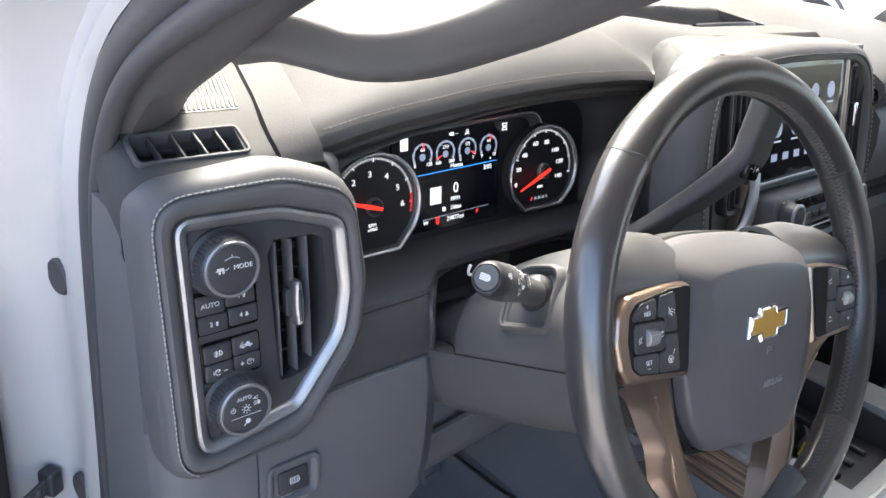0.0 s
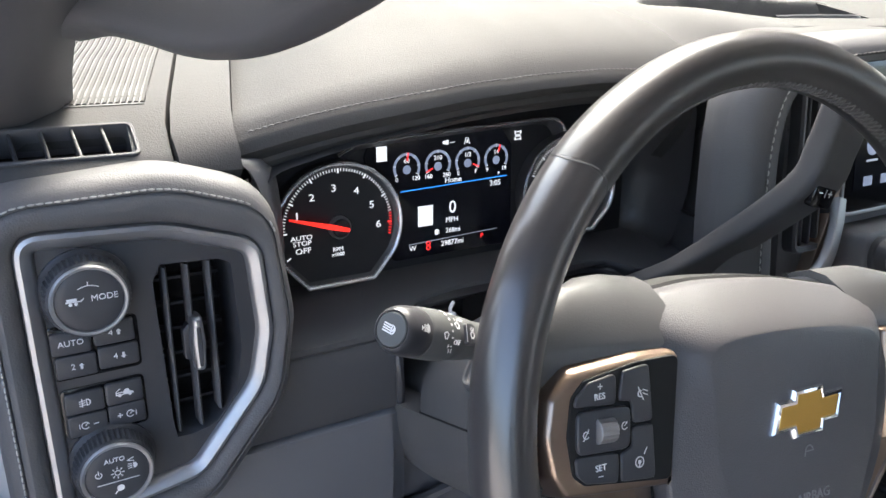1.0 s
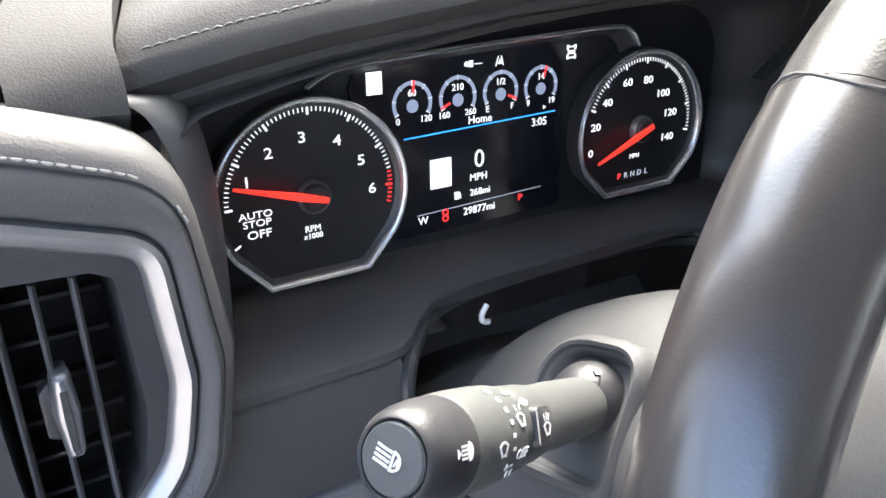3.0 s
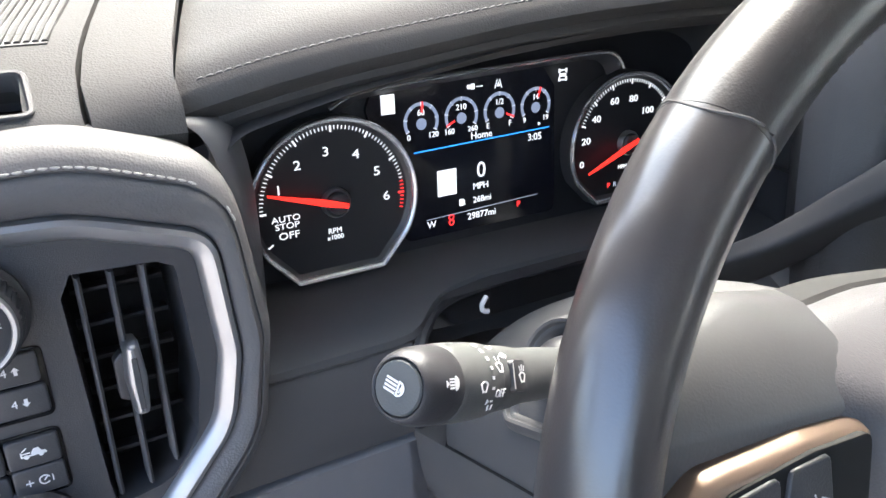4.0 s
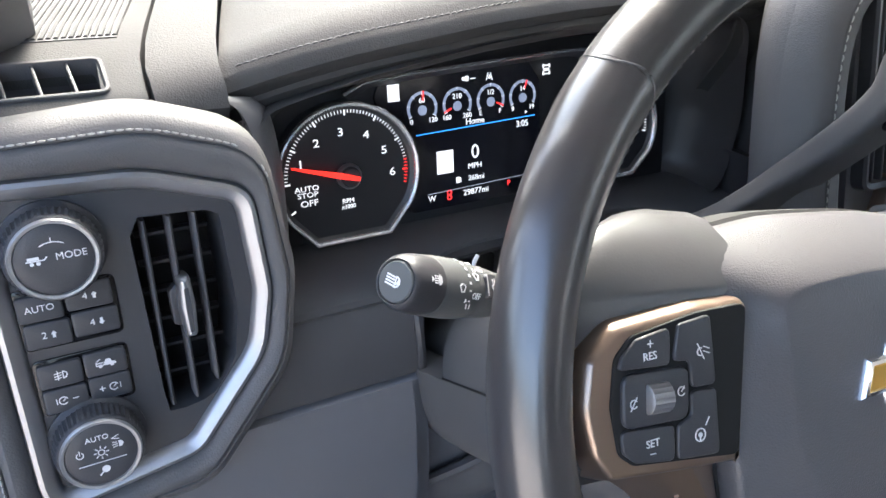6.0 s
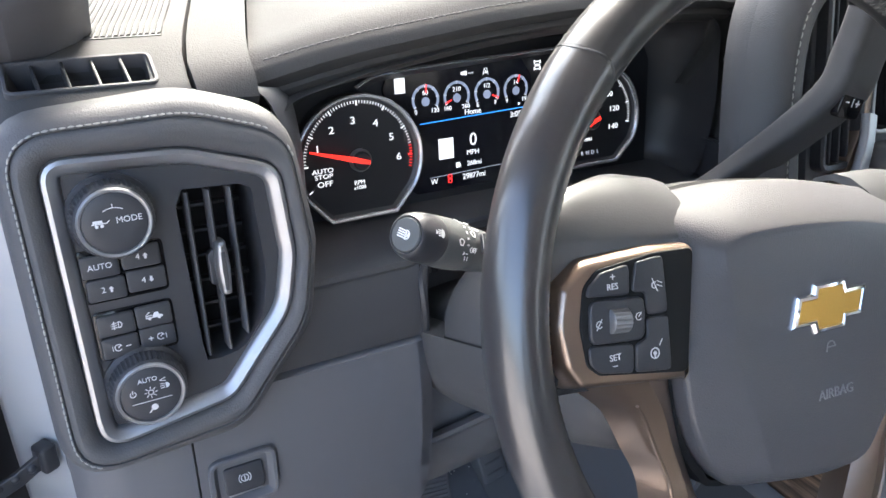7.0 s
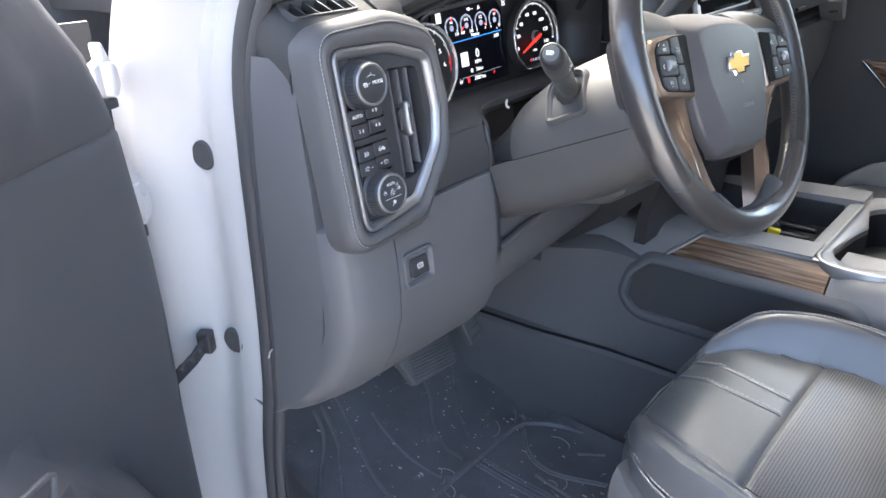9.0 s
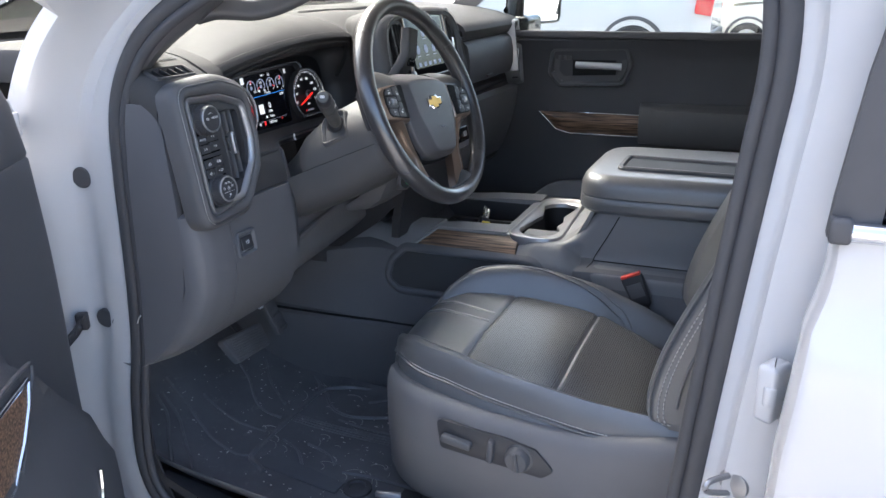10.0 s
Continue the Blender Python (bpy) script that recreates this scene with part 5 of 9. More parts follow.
zs_col = (0.0, -0.002, -0.006, -0.012, -0.03, -0.06, -0.10, -0.13, -0.15, -0.17, -0.178, -0.185, -0.192, -0.20, -0.208, -0.215, -0.25, -0.34)
for k, (nm, lb) in enumerate((("upper_shroud", "grey grained plastic upper shroud"), ("lower_shroud", "grey grained plastic lower shroud, lightly scuffed"))):
    bm = B()
    loops = []
    for z in zs_col:
        h = col_sec(z)[k]
        half = [(-x, y) for x, y in h]
        line = half[::-1] + [(x, y) for x, y in h[1:]] if k == 0 else half + [(x, y) for x, y in h[-2::-1]]
        loops.append([A @ Vector((x, y, z)) for x, y in line])
    loft(bm, loops)
    part(nm, bm, COLUMN, col, lb, 50)
# dark gap between the upper and the lower piece
bm = B()
tube(bm, [A @ Vector((-col_sec(z)[0][-1][0] - 0.0006, -0.0372, z)) for z in zs_col[2:-2]], 0.0009, 6)
part("shroud_joint", bm, VOID, col)
# pocket of the stalk on the left flank: square foot, arched head
ex = Vector((0.004, -0.0510, 0.0215)).normalized()
ez = ex.cross(Vector((0.030, 0.025, 0.039))).normalized()
ey = ez.cross(ex)
base_c = Vector((-0.0580, 0.1755, 1.2945)) + ez * 0.003
PL = Matrix(((ex.x, ey.x, ez.x, base_c.x), (ex.y, ey.y, ez.y, base_c.y), (ex.z, ey.z, ez.z, base_c.z), (0, 0, 0, 1)))
pr = rounded([(-0.0245, -0.0255), (0.0245, -0.0255), (0.0255, 0.0275), (-0.0235, 0.0275)], [0.005, 0.004, 0.013, 0.024], 7)
bm = B()
loft(bm, [at(PL, inset(pr, -0.0075), -0.020), at(PL, inset(pr, -0.0060), -0.0035), at(PL, inset(pr, -0.0042), 0.0002), at(PL, inset(pr, -0.0022), 0.0018), at(PL, inset(pr, -0.0006), 0.0012), at(PL, inset(pr, 0.0002), -0.0008), at(PL, inset(pr, 0.0010), -0.0010), at(PL, inset(pr, 0.0022), -0.0022), at(PL, inset(pr, 0.0045), -0.0070)], True, False)
rim_ = part("plate_rim", bm, COLUMN, col, "raised pocket rim of the stalk")
bm = B()
slab(bm, inset(pr, 0.0030), PL, -0.014, -0.0062)
part("lever_plate", bm, COLUMN, rim_)
ball_c, tip = Vector((-0.0515, 0.1740, 1.2985)), Vector((-0.1742, 0.1226, 1.3680))
nrm = (tip - ball_c).normalized()
ST = Matrix.Translation(ball_c) @ nrm.to_track_quat("Z", "Y").to_matrix().to_4x4()
L = (tip - ball_c).length
bm = B()
lathe(bm, [(0.0172 * math.cos(a), 0.004 + 0.0172 * math.sin(a)) for a in np.linspace(-1.2, 1.15, 12)], ST, 36)
boot = part("lever_ball", bm, BLACK, col, "black ball joint of the stalk, cracked")
bm = B()
lathe(bm, [(0.0185, -0.010), (0.0185, -0.003), (0.0172, -0.002)], ST, 36, False)
part("ball_gap", bm, VOID, boot)
PROFILE = [(0.0112, 0.010), (0.0116, 0.030), (0.0118, 0.050), (0.0116, 0.066), (0.0122, 0.072), (0.0128, 0.078), (0.0132, 0.090), (0.0137, 0.0985), (0.0134, 0.0990), (0.0134, 0.0996), (0.0142, 0.1003), (0.0145, 0.110), (0.0145, 0.118), (0.0142, 0.127), (0.0139, L - 0.0212), (0.0136, L - 0.0206), (0.0136, L - 0.0200)]
bm = B()
lathe(bm, PROFILE, ST, 40)
lever = part("lever", bm, STALK, col, "black multi-function lever with white symbols")
bm = B()
lathe(bm, [(0.0137, L - 0.0205), (0.0139, L - 0.0195), (0.0137, L - 0.013), (0.0131, L - 0.007), (0.0122, L - 0.0032), (0.0110, L - 0.0008), (0.0102, L - 0.0002), (0.0097, L - 0.0006), (0.0096, L - 0.003)], ST, 40)
part("lever_end", bm, BLACK, lever)
bm = B()
lathe(bm, [(0.0093, L - 0.006), (0.0093, L - 0.0006), (0.0087, L + 0.0001), (0.0001, L + 0.0005)], ST, 32)
eb = part("lever_button", bm, STALK, lever)
inv = ST.to_3x3().inverted()
up_l = (inv @ Vector((0.53, -0.77, 0.37)))
a_mid = math.atan2(up_l.y, up_l.x)
BT_ = ST @ Matrix.Translation((0, 0, L + 0.0006)) @ pose(0, 0, 0, 0, 0, math.degrees(math.atan2((inv @ Vector((0, 0, 1))).y, (inv @ Vector((0, 0, 1))).x)) - 90)
icon(eb, BT_, WHITE_I, [("ring", 0.6, 0, 2.3, 0.7, -90, 90), ("line", 0.6, -2.3, 0.6, 2.3, 0.7), ("line", 1.4, -0.9, 1.9, 1.0, 0.5), ("line", 2.4, -0.9, 1.9, 1.0, 0.5)] + [("line", -0.4, y, -4.4, y + 0.3, 0.75) for y in (1.95, 0.65, -0.65, -1.95)])


def lever_r(z):
    prof = PROFILE + [(0.0139, L - 0.0195), (0.0137, L - 0.013), (0.0131, L - 0.007)]
    return lerp([p[1] for p in prof], [p[0] for p in prof], z)


def on_lever(z, da):
    a = a_mid + radians(da)
    rr = lever_r(z) + 0.00005
    p = ST @ Vector((rr * math.cos(a), rr * math.sin(a), z))
    n = (ST.to_3x3() @ Vector((math.cos(a), math.sin(a), 0))).normalized()
    x_ = -(ST.to_3x3() @ Vector((0, 0, 1))).normalized()
    y_ = n.cross(x_)
    return Matrix(((x_.x, y_.x, n.x, p.x), (x_.y, y_.y, n.y, p.y), (x_.z, y_.z, n.z, p.z), (0, 0, 0, 1)))


WIPER = [("ring", 0, -1.6, 3.1, 0.7, 40, 140), ("line", -2.4, 0.5, -1.1, -2.0, 0.7), ("line", 2.4, 0.5, 1.1, -2.0, 0.7), ("line", -1.1, -2.0, 1.1, -2.0, 0.7)]
icon(lever, on_lever(L - 0.0135, 2), WHITE_I, [("ring", 0.4, 0, 2.0, 0.9, -90, 90), ("rect", 0.9, 0, 1.8, 3.2), ("poly", (-5.2, -1.2, -5.2, 1.2, -3.4, 0))] + [("line", -0.6, y, -2.8, y, 0.6) for y in (1.5, 0.5, -0.5, -1.5)], "lamp_symbol")
icon(lever, on_lever(L - 0.0330, -6), WHITE_I, WIPER, "wiper_symbol")
icon(lever, on_lever(L - 0.0470, 20), WHITE_I, WIPER + [("line", -1.2, 2.6, -1.6, 3.8, 0.5), ("line", 1.2, 2.6, 1.6, 3.8, 0.5)], "wiper_symbol")
words("OFF", 0.0044, on_lever(L - 0.0465, -20), WHITE_I, lever)
for i in range(6):
    icon(lever, on_lever(L - 0.0400, 62 - 14.5 * i), WHITE_I, [("rect", 0, 0, 1.7, 2.1 - 0.22 * i)], "mark")
icon(lever, on_lever(L - 0.0385, -30), WHITE_I, [("rect", 2.2, 0, 1.6, 0.7), ("poly", (-1.6, -1.1, -1.6, 1.1, 0.4, 0))], "arrow_mark")
icon(lever, on_lever(L - 0.0420, -42), WHITE_I, [("line", -2.2, 1.2, -0.6, -0.8, 0.7), ("line", 0.8, 1.2, 2.0, -0.8, 0.7)], "stroke_mark")
icon(lever, on_lever(L - 0.0490, 56), WHITE_I, [("rect", 0, 0, 3.4, 1.6), ("line", 1.6, 0, 2.8, 0.8, 0.7)], "spray_symbol")
icon(lever, on_lever(L - 0.0560, 40), WHITE_I, [("poly", (-3.0, 0, -0.6, 1.5, -0.6, -1.5)), ("poly", (3.0, 0, 0.6, 1.5, 0.6, -1.5))], "turn_symbol")
bm = B()
slab(bm, rect(0.0115, 0.0125, 0.003), on_lever(L - 0.0620, 4), -0.004, 0.0016, 0.0009, 2)
wb = part("washer_button", bm, BLACK, lever)
icon(wb, on_lever(L - 0.0620, 4) @ Matrix.Translation((0.001, -0.0005, 0.0017)), WHITE_I, WIPER + [("line", 0, 2.4, 0, 4.2, 0.6), ("line", -1.4, 2.2, -2.0, 3.8, 0.5), ("line", 1.4, 2.2, 2.0, 3.8, 0.5)], "washer_symbol")
icon(wb, on_lever(L - 0.0620, 4) @ Matrix.Translation((0, 0, 0.0015)), SEAM_T, [("line", -5.4, -4.6, -5.4, 4.6, 0.7)], "worn_edge")
CK = [(L * 0 + 0.0135, 34), (0.0148, 26), (0.0138, 20), (0.0160, 12), (0.0172, 8)]
bm = B()
tube(bm, [ST @ Vector((math.sqrt(max(1e-8, 0.0173**2 - (z - 0.004) ** 2)) * math.cos(a_mid + radians(d_ + 34)), math.sqrt(max(1e-8, 0.0173**2 - (z - 0.004) ** 2)) * math.sin(a_mid + radians(d_ + 34)), z)) for z, d_ in CK], 0.0004, 5)
part("ball_crack", bm, VOID, boot)
# gear lever on the right flank
gp = crv([(0.140, 0.255, 1.262), (0.168, 0.228, 1.288), (0.190, 0.196, 1.330), (0.204, 0.150, 1.392), (0.212, 0.146, 1.424), (0.219, 0.146, 1.456)], 5)
bm = B()
sweep(bm, gp, rounded([(-0.0185, -0.0115), (0.0185, -0.0115), (0.0185, 0.0115), (-0.0185, 0.0115)], 0.007), False, (0, -1, 0.2), [lerp([0, 8, 15, 25], [0.75, 0.85, 1.05, 1.05], i) for i in range(len(gp))])
gl = part("gear_lever", bm, LEVER, col, "black column gear lever with plus and minus switch")
d = (gp[-1] - gp[-8]).normalized()
nn = Vector((0, -1, 0.2)) - d * Vector((0, -1, 0.2)).dot(d)
nn.normalize()
sx = d.cross(nn)
c = gp[15] + nn * 0.0128
GM = Matrix(((d.x, sx.x, nn.x, c.x), (d.y, sx.y, nn.y, c.y), (d.z, sx.z, nn.z, c.z), (0, 0, 0, 1)))
bm = B()
slab(bm, rect(0.024, 0.026, 0.005), GM, -0.004, 0.0022, 0.001, 2)
gb = part("shift_switch", bm, GLOSSB, gl)
icon(gb, GM @ Matrix.Translation((0, 0, 0.0023)), WHITE_I, [("line", -2, 6, 2, 6, 1.0), ("line", 0, 4, 0, 8, 1.0), ("line", -3, 0, 3, 0, 0.5), ("line", 0, -4.5, 0, -8, 1.0)])
bm = B()
slab(bm, rect(0.044, 0.027, 0.004, 0.036, 0), GM, -0.004, 0.0012, 0.001, 2)
part("lever_insert", bm, BLACK, gl)
# loose clip on the arch
cl = thing("plastic_clip", (-0.023, 0.297, 1.2585), "small chipped white plastic clip at the column arch", "clip")
bm = B()
tube(bm, crv([(-0.0245, 0.289, 1.2705), (-0.0285, 0.287, 1.2665), (-0.0280, 0.2865, 1.2620), (-0.0235, 0.287, 1.2600)], 3), 0.0017, 7)
part("clip_hook", bm, WHITE_I, cl)

# ---- centre stack ----
stack = thing("centre_stack", (0.43, 0.25, 1.05), "black centre stack with touchscreen, vents and silver trims", "centre stack")
bm = B()
rows = []
hoodp = crv([(0.190, 1.20), (0.186, 1.30), (0.186, 1.36), (0.190, 1.42), (0.206, 1.462), (0.245, 1.486), (0.33, 1.494), (0.43, 1.496), (0.53, 1.494), (0.59, 1.487), (0.626, 1.462), (0.640, 1.42), (0.646, 1.36), (0.648, 1.20)], 4)
cen = Vector((0.43, 1.36))
flank = []
for p in hoodp:
    q = lambda s: (cen.x + (p.x - cen.x) * s, cen.y + (p.y - cen.y) * s)
    yo = 0.205 + 0.18 * (p.y - 1.40)
    row = []
    for s, y in ((0.965, yo + 0.040), (0.985, yo + 0.028), (1.0, yo + 0.016), (0.985, yo + 0.002), (0.965, yo - 0.006), (0.94, yo - 0.010), (0.915, yo - 0.012), (0.905, yo - 0.0095), (0.895, yo - 0.012), (0.86, yo - 0.012), (0.82, yo - 0.006), (0.80, yo + 0.004), (0.79, yo + 0.03)):
        a, b = q(s)
        row.append((a, y, b))
    rows.append(row)
    flank.append([(cen.x + (p.x - cen.x) * k, yo + dy, p.y - dz) for k, dy, dz in ((0.955, 0.027, 0.010), (0.965, 0.031, 0.004), (0.94, 0.040, 0.003), (0.86, 0.062, 0.004), (0.72, 0.090, 0.006), (0.585, 0.115, 0.008), (0.50, 0.150, 0.014), (0.45, 0.20, 0.024))])
sheet(bm, rows, (0, 0.008, 0))
hoodc = part("stack_surround", bm, LEATHER, stack, "padded black leather surround with stitches")
bm = B()
dashes(bm, [Vector(r[6]) + Vector((0, -0.002, 0)) for r in rows[2:-2]], 0.0006, 0.0046, 0.0022, (0, -1, 0.1))
part("stitching", bm, VTHREAD, hoodc)
bm = B()
sheet(bm, flank, (0, 0.006, -0.004))
part("stack_flank", bm, PAD, stack, "black vinyl flank behind the surround")
bm = B()
sheet(bm, [[S @ Vector((x, y, -0.008)) for x in np.linspace(-0.18, 0.18, 5)] for y in (-0.26, -0.15, 0.0, 0.09)], (0, 0.01, 0))
part("stack_face", bm, PLASTIC, stack)
bm = B()
slab(bm, rect(0.214, 0.150, 0.012, 0, 0.012), S, -0.008, 0.003, 0.002)
sc = part("screen_frame", bm, GLOSSB, stack)
bm = B()
slab(bm, rect(0.184, 0.112, 0.004, 0, 0.014), S, 0.002, 0.0036)
scr = part("touchscreen", bm, SCREEN, stack, "dark touchscreen with round app icons")
bm = B()
sweep(bm, at(S, rect(0.214, 0.150, 0.014, 0, 0.012), 0.002), rect(0.0035, 0.004, 0.001), True, S.to_3x3() @ Vector((0, 0, 1)))
part("screen_trim", bm, SATIN, stack, "satin silver screen trim")
for i in range(4):
    for j in range(2):
        icon(scr, S @ Matrix.Translation((-0.066 + 0.044 * i, 0.038 - 0.038 * j, 0.0038)), LITD, [("disc", 0, 0, 10.5)], "app_icon")
        icon(scr, S @ Matrix.Translation((-0.066 + 0.044 * i, 0.023 - 0.038 * j, 0.0038)), LITG, [("rect", 0, 0, 18, 2.0)], "caption_bar")
for i in range(6):
    icon(scr, S @ Matrix.Translation((-0.07 + 0.028 * i, -0.034, 0.0038)), LITD, [("rect", 0, 0, 14, 9)], "dock_icon")
for s in (-1, 1):
    vv = S @ Matrix.Translation((s * 0.147, 0.0, 0))
    bm = B()
    o = rect(0.056, 0.160, 0.012, 0, -0.010)
    loft(bm, [at(vv, o, -0.02), at(vv, o, 0.002), at(vv, inset(o, 0.002), 0.004), at(vv, inset(o, 0.006), 0.003), at(vv, inset(o, 0.008), -0.03)], True, False)
    part("vent_frame", bm, BLACK, stack)
    bm = B()
    slab(bm, inset(o, 0.006), vv, -0.032, -0.028)
    part("vent_duct", bm, VOID, stack)
    for i in range(3):
        bm = B()
        box(bm, -0.012 + 0.012 * i - 0.0012, -0.012 + 0.012 * i + 0.0012, -0.084, 0.064, -0.018, 0.0, 0.001, vv)
        part("vent_slat", bm, BLACK, stack)
    bm = B()
    slab(bm, rect(0.010, 0.032, 0.003, 0, 0.0), vv, -0.004, 0.006, 0.002)
    part("vent_tab", bm, CHROME, stack)
    # silver blade beside and under the vent
    bm = B()
    pth = crv([(s * 0.182, -0.112, 0.004), (s * 0.158, -0.114, 0.010), (s * 0.138, -0.098, 0.012), (s * 0.124, -0.070, 0.010), (s * 0.116, -0.045, 0.006)], 6)
    sweep(bm, [S @ p for p in pth], rounded([(-0.008, -0.004), (0.008, -0.004), (0.006, 0.004), (-0.006, 0.004)], 0.002), False, S.to_3x3() @ Vector((0, 0, 1)))
    part("silver_blade", bm, SATIN, stack, "satin silver vent blade")
    bm = B()
    bl_ = [(s * 0.140, -0.118), (s * 0.118, -0.075), (s * 0.110, -0.02), (s * 0.108, 0.075), (s * 0.113, 0.085), (s * 0.117, 0.02), (s * 0.121, -0.05), (s * 0.152, -0.112)]
    slab(bm, [Vector(p) for p in (bl_ if s < 0 else bl_[::-1])], S, -0.008, 0.0045, 0.001, 2)
    part("bronze_strip", bm, BRONZE, stack, "dark bronze trim strip")
# radio and climate rows
for j, (yy, zz) in enumerate(((-0.098, 0.030), (-0.158, 0.030))):
    bm = B()
    slab(bm, rect(0.215, 0.046, 0.010, 0, yy), S, -0.01, zz, 0.004)
    row_ = part("control_panel", bm, PLASTIC, stack)
    for sx in (-0.086, 0.086):
        KM2 = S @ Matrix.Translation((sx, yy, zz))
        bm = B()
        lathe(bm, [(0.0185, 0.0), (0.0185, 0.004), (0.0165, 0.005), (0.0155, 0.016), (0.0145, 0.018), (0.0001, 0.018)], KM2, 32)
        kk = part("knob", bm, BLACK, row_)
        bm = B()
        lathe(bm, [(0.0160, 0.0155), (0.0160, 0.0180), (0.0145, 0.0188), (0.0125, 0.0182)], KM2, 32, False)
        part("knob_ring", bm, SATIN, kk)
    for i in range(6):
        bm = B()
        slab(bm, rect(0.019, 0.015, 0.003, -0.0525 + 0.021 * i, yy + 0.009), S, zz, zz + 0.003, 0.001, 2)
        part("button", bm, GLOSSB, row_)
        bm = B()
        slab(bm, rect(0.019, 0.010, 0.003, -0.0525 + 0.021 * i, yy - 0.010), S, zz, zz + 0.003, 0.001, 2)
        b_ = part("button", bm, BLACK, row_)
    bm = B()
    box(bm, -0.105, 0.105, yy - 0.027, yy - 0.0245, zz - 0.004, zz + 0.002, 0.001, S)
    part("row_trim", bm, SATIN, row_)
bm = B()
sheet(bm, [[(x, y, z) for x in np.linspace(0.27, 0.60, 8)] for y, z in ((0.19, 1.235), (0.172, 1.21), (0.176, 1.15), (0.20, 1.08), (0.215, 1.02), (0.22, 0.97))], (0, 0.02, 0))
part("lower_fascia", bm, BLACK, stack)
for xs_ in (0.272, 0.600):
    bm = B()
    sheet(bm, [[(xs_, y0 + (0.70 - y0) * f, z) for f in (0.0, 0.15, 0.5, 1.0)] for y0, z in ((0.40, 0.92), (0.28, 1.0), (0.215, 1.06), (0.195, 1.20), (0.195, 1.30))], (0.008, 0, 0))
    part("side_panel", bm, BLACK, stack)
bm = B()
box(bm, -0.05, 0.05, -0.235, -0.20, 0.028, 0.036, 0.003, S)
pp = part("port_panel", bm, GLOSSB, stack)
for sx in (-0.025, 0.025):
    bm = B()
    box(bm, sx - 0.010, sx + 0.010, -0.224, -0.212, 0.0355, 0.038, 0.001, S)
    part("port", bm, SATIN, pp)
icon(pp, S @ Matrix.Translation((-0.07, -0.19, 0.032)), LITB, [("rect", 0, 0, 10, 22)], "lit_switch")

# ---- passenger half of the dashboard ----
def right_sec(x):
    k = lerp([0.27, 0.30, 0.62, 0.66, 1.14], [0.0, 0.0, 0.0, 0.0, 0.0], x)
    return [(x, 0.215, 1.405), (x, 0.198, 1.412), (x, 0.193, 1.424), (x, 0.198, 1.436), (x, 0.214, 1.446), (x, 0.26, 1.460), (x, 0.34, 1.477), (x, 0.5, 1.494), (x, 0.7, 1.497), (x, 0.87, 1.478)]


bm = B()
sheet(bm, [right_sec(x) for x in np.linspace(0.652, 1.118, 20)], (0, 0.006, -0.01))
part("passenger_pad", bm, PAD, dash)
# middle of the top, with the open tray
mid = lambda x: [(x, 0.262, 1.478), (x, 0.275, 1.4865), (x, 0.30, 1.4895), (x, 0.36, 1.490), (x, 0.44, 1.490), (x, 0.55, 1.489), (x, 0.7, 1.484), (x, 0.87, 1.464)]
TRAY = rounded([(0.330, 0.500), (0.392, 0.352), (0.690, 0.350), (0.668, 0.470), (0.600, 0.532), (0.450, 0.545)], [0.02, 0.03, 0.03, 0.08, 0.08, 0.05], 5)


def tray_depth(x, y):
    """Depth of the open tray at a place of the dash top."""
    d, inside, n = 1.0, False, len(TRAY)
    for i in range(n):
        a, b = TRAY[i], TRAY[(i + 1) % n]
        e = b - a
        t = max(0.0, min(1.0, ((x - a.x) * e.x + (y - a.y) * e.y) / max(e.length_squared, 1e-12)))
        d = min(d, math.hypot(x - a.x - e.x * t, y - a.y - e.y * t))
        if (a.y > y) != (b.y > y) and x < (b.x - a.x) * (y - a.y) / (b.y - a.y) + a.x:
            inside = not inside
    return 0.030 * ease(d / 0.018) if inside else 0.0


def top_z(x, y):
    """The middle pad, running into the gauge hood on one side and the passenger pad on the other."""
    hood_l, pad_r, m_ = dome(0.262)[6:], right_sec(0.66)[3:], mid(x)
    z = lerp([q[1] for q in m_], [q[2] for q in m_], y) + 0.001
    za = lerp([q[1] for q in hood_l], [q[2] for q in hood_l], y) - 0.003
    zb = lerp([q[1] for q in pad_r], [q[2] for q in pad_r], y) + 0.001
    low = lerp([0.32, 0.36, 0.42, 0.50, 0.60, 0.75, 0.87], [1.437, 1.446, 1.463, 1.480, 1.486, 1.482, 1.464], y)
    left = za + (low - za) * ease((x - 0.255) / 0.035)
    z = left + (z - left) * ease((x - 0.288) / 0.075)
    return z + (zb - z) * ease((x - 0.62) / 0.04)


bm = B()
rows = []
for i in range(112):
    x = 0.252 + 0.00368 * i
    yf = lerp([0.252, 0.31, 0.345, 0.64, 0.66], [0.334, 0.330, 0.300, 0.300, 0.30], x)
    ys = [yf + (0.58 - yf) * k / 66 for k in range(67)] + [0.61, 0.66, 0.72, 0.80, 0.87]
    z0 = top_z(x, yf)
    rows.append([(x, yf + 0.02, z0 - 0.09), (x, yf - 0.006, z0 - 0.05), (x, yf - 0.010, z0 - 0.018), (x, yf - 0.006, z0 - 0.005)] + [(x, y, top_z(x, y) - tray_depth(x, y)) for y in ys])
sheet(bm, rows, (0, 0.004, -0.010))
part("centre_pad", bm, PAD, dash)
bm = B()
slab(bm, inset(TRAY, 0.010 * (1 if sum(a.x * b.y - b.x * a.y for a, b in zip(TRAY, TRAY[1:])) > 0 else 1)), Matrix(), 1.4615, 1.4655, 0.001, 2)
tr = part("tray_floor", bm, BLACK, dash, "dark open storage tray in the dash top")
bm = B()
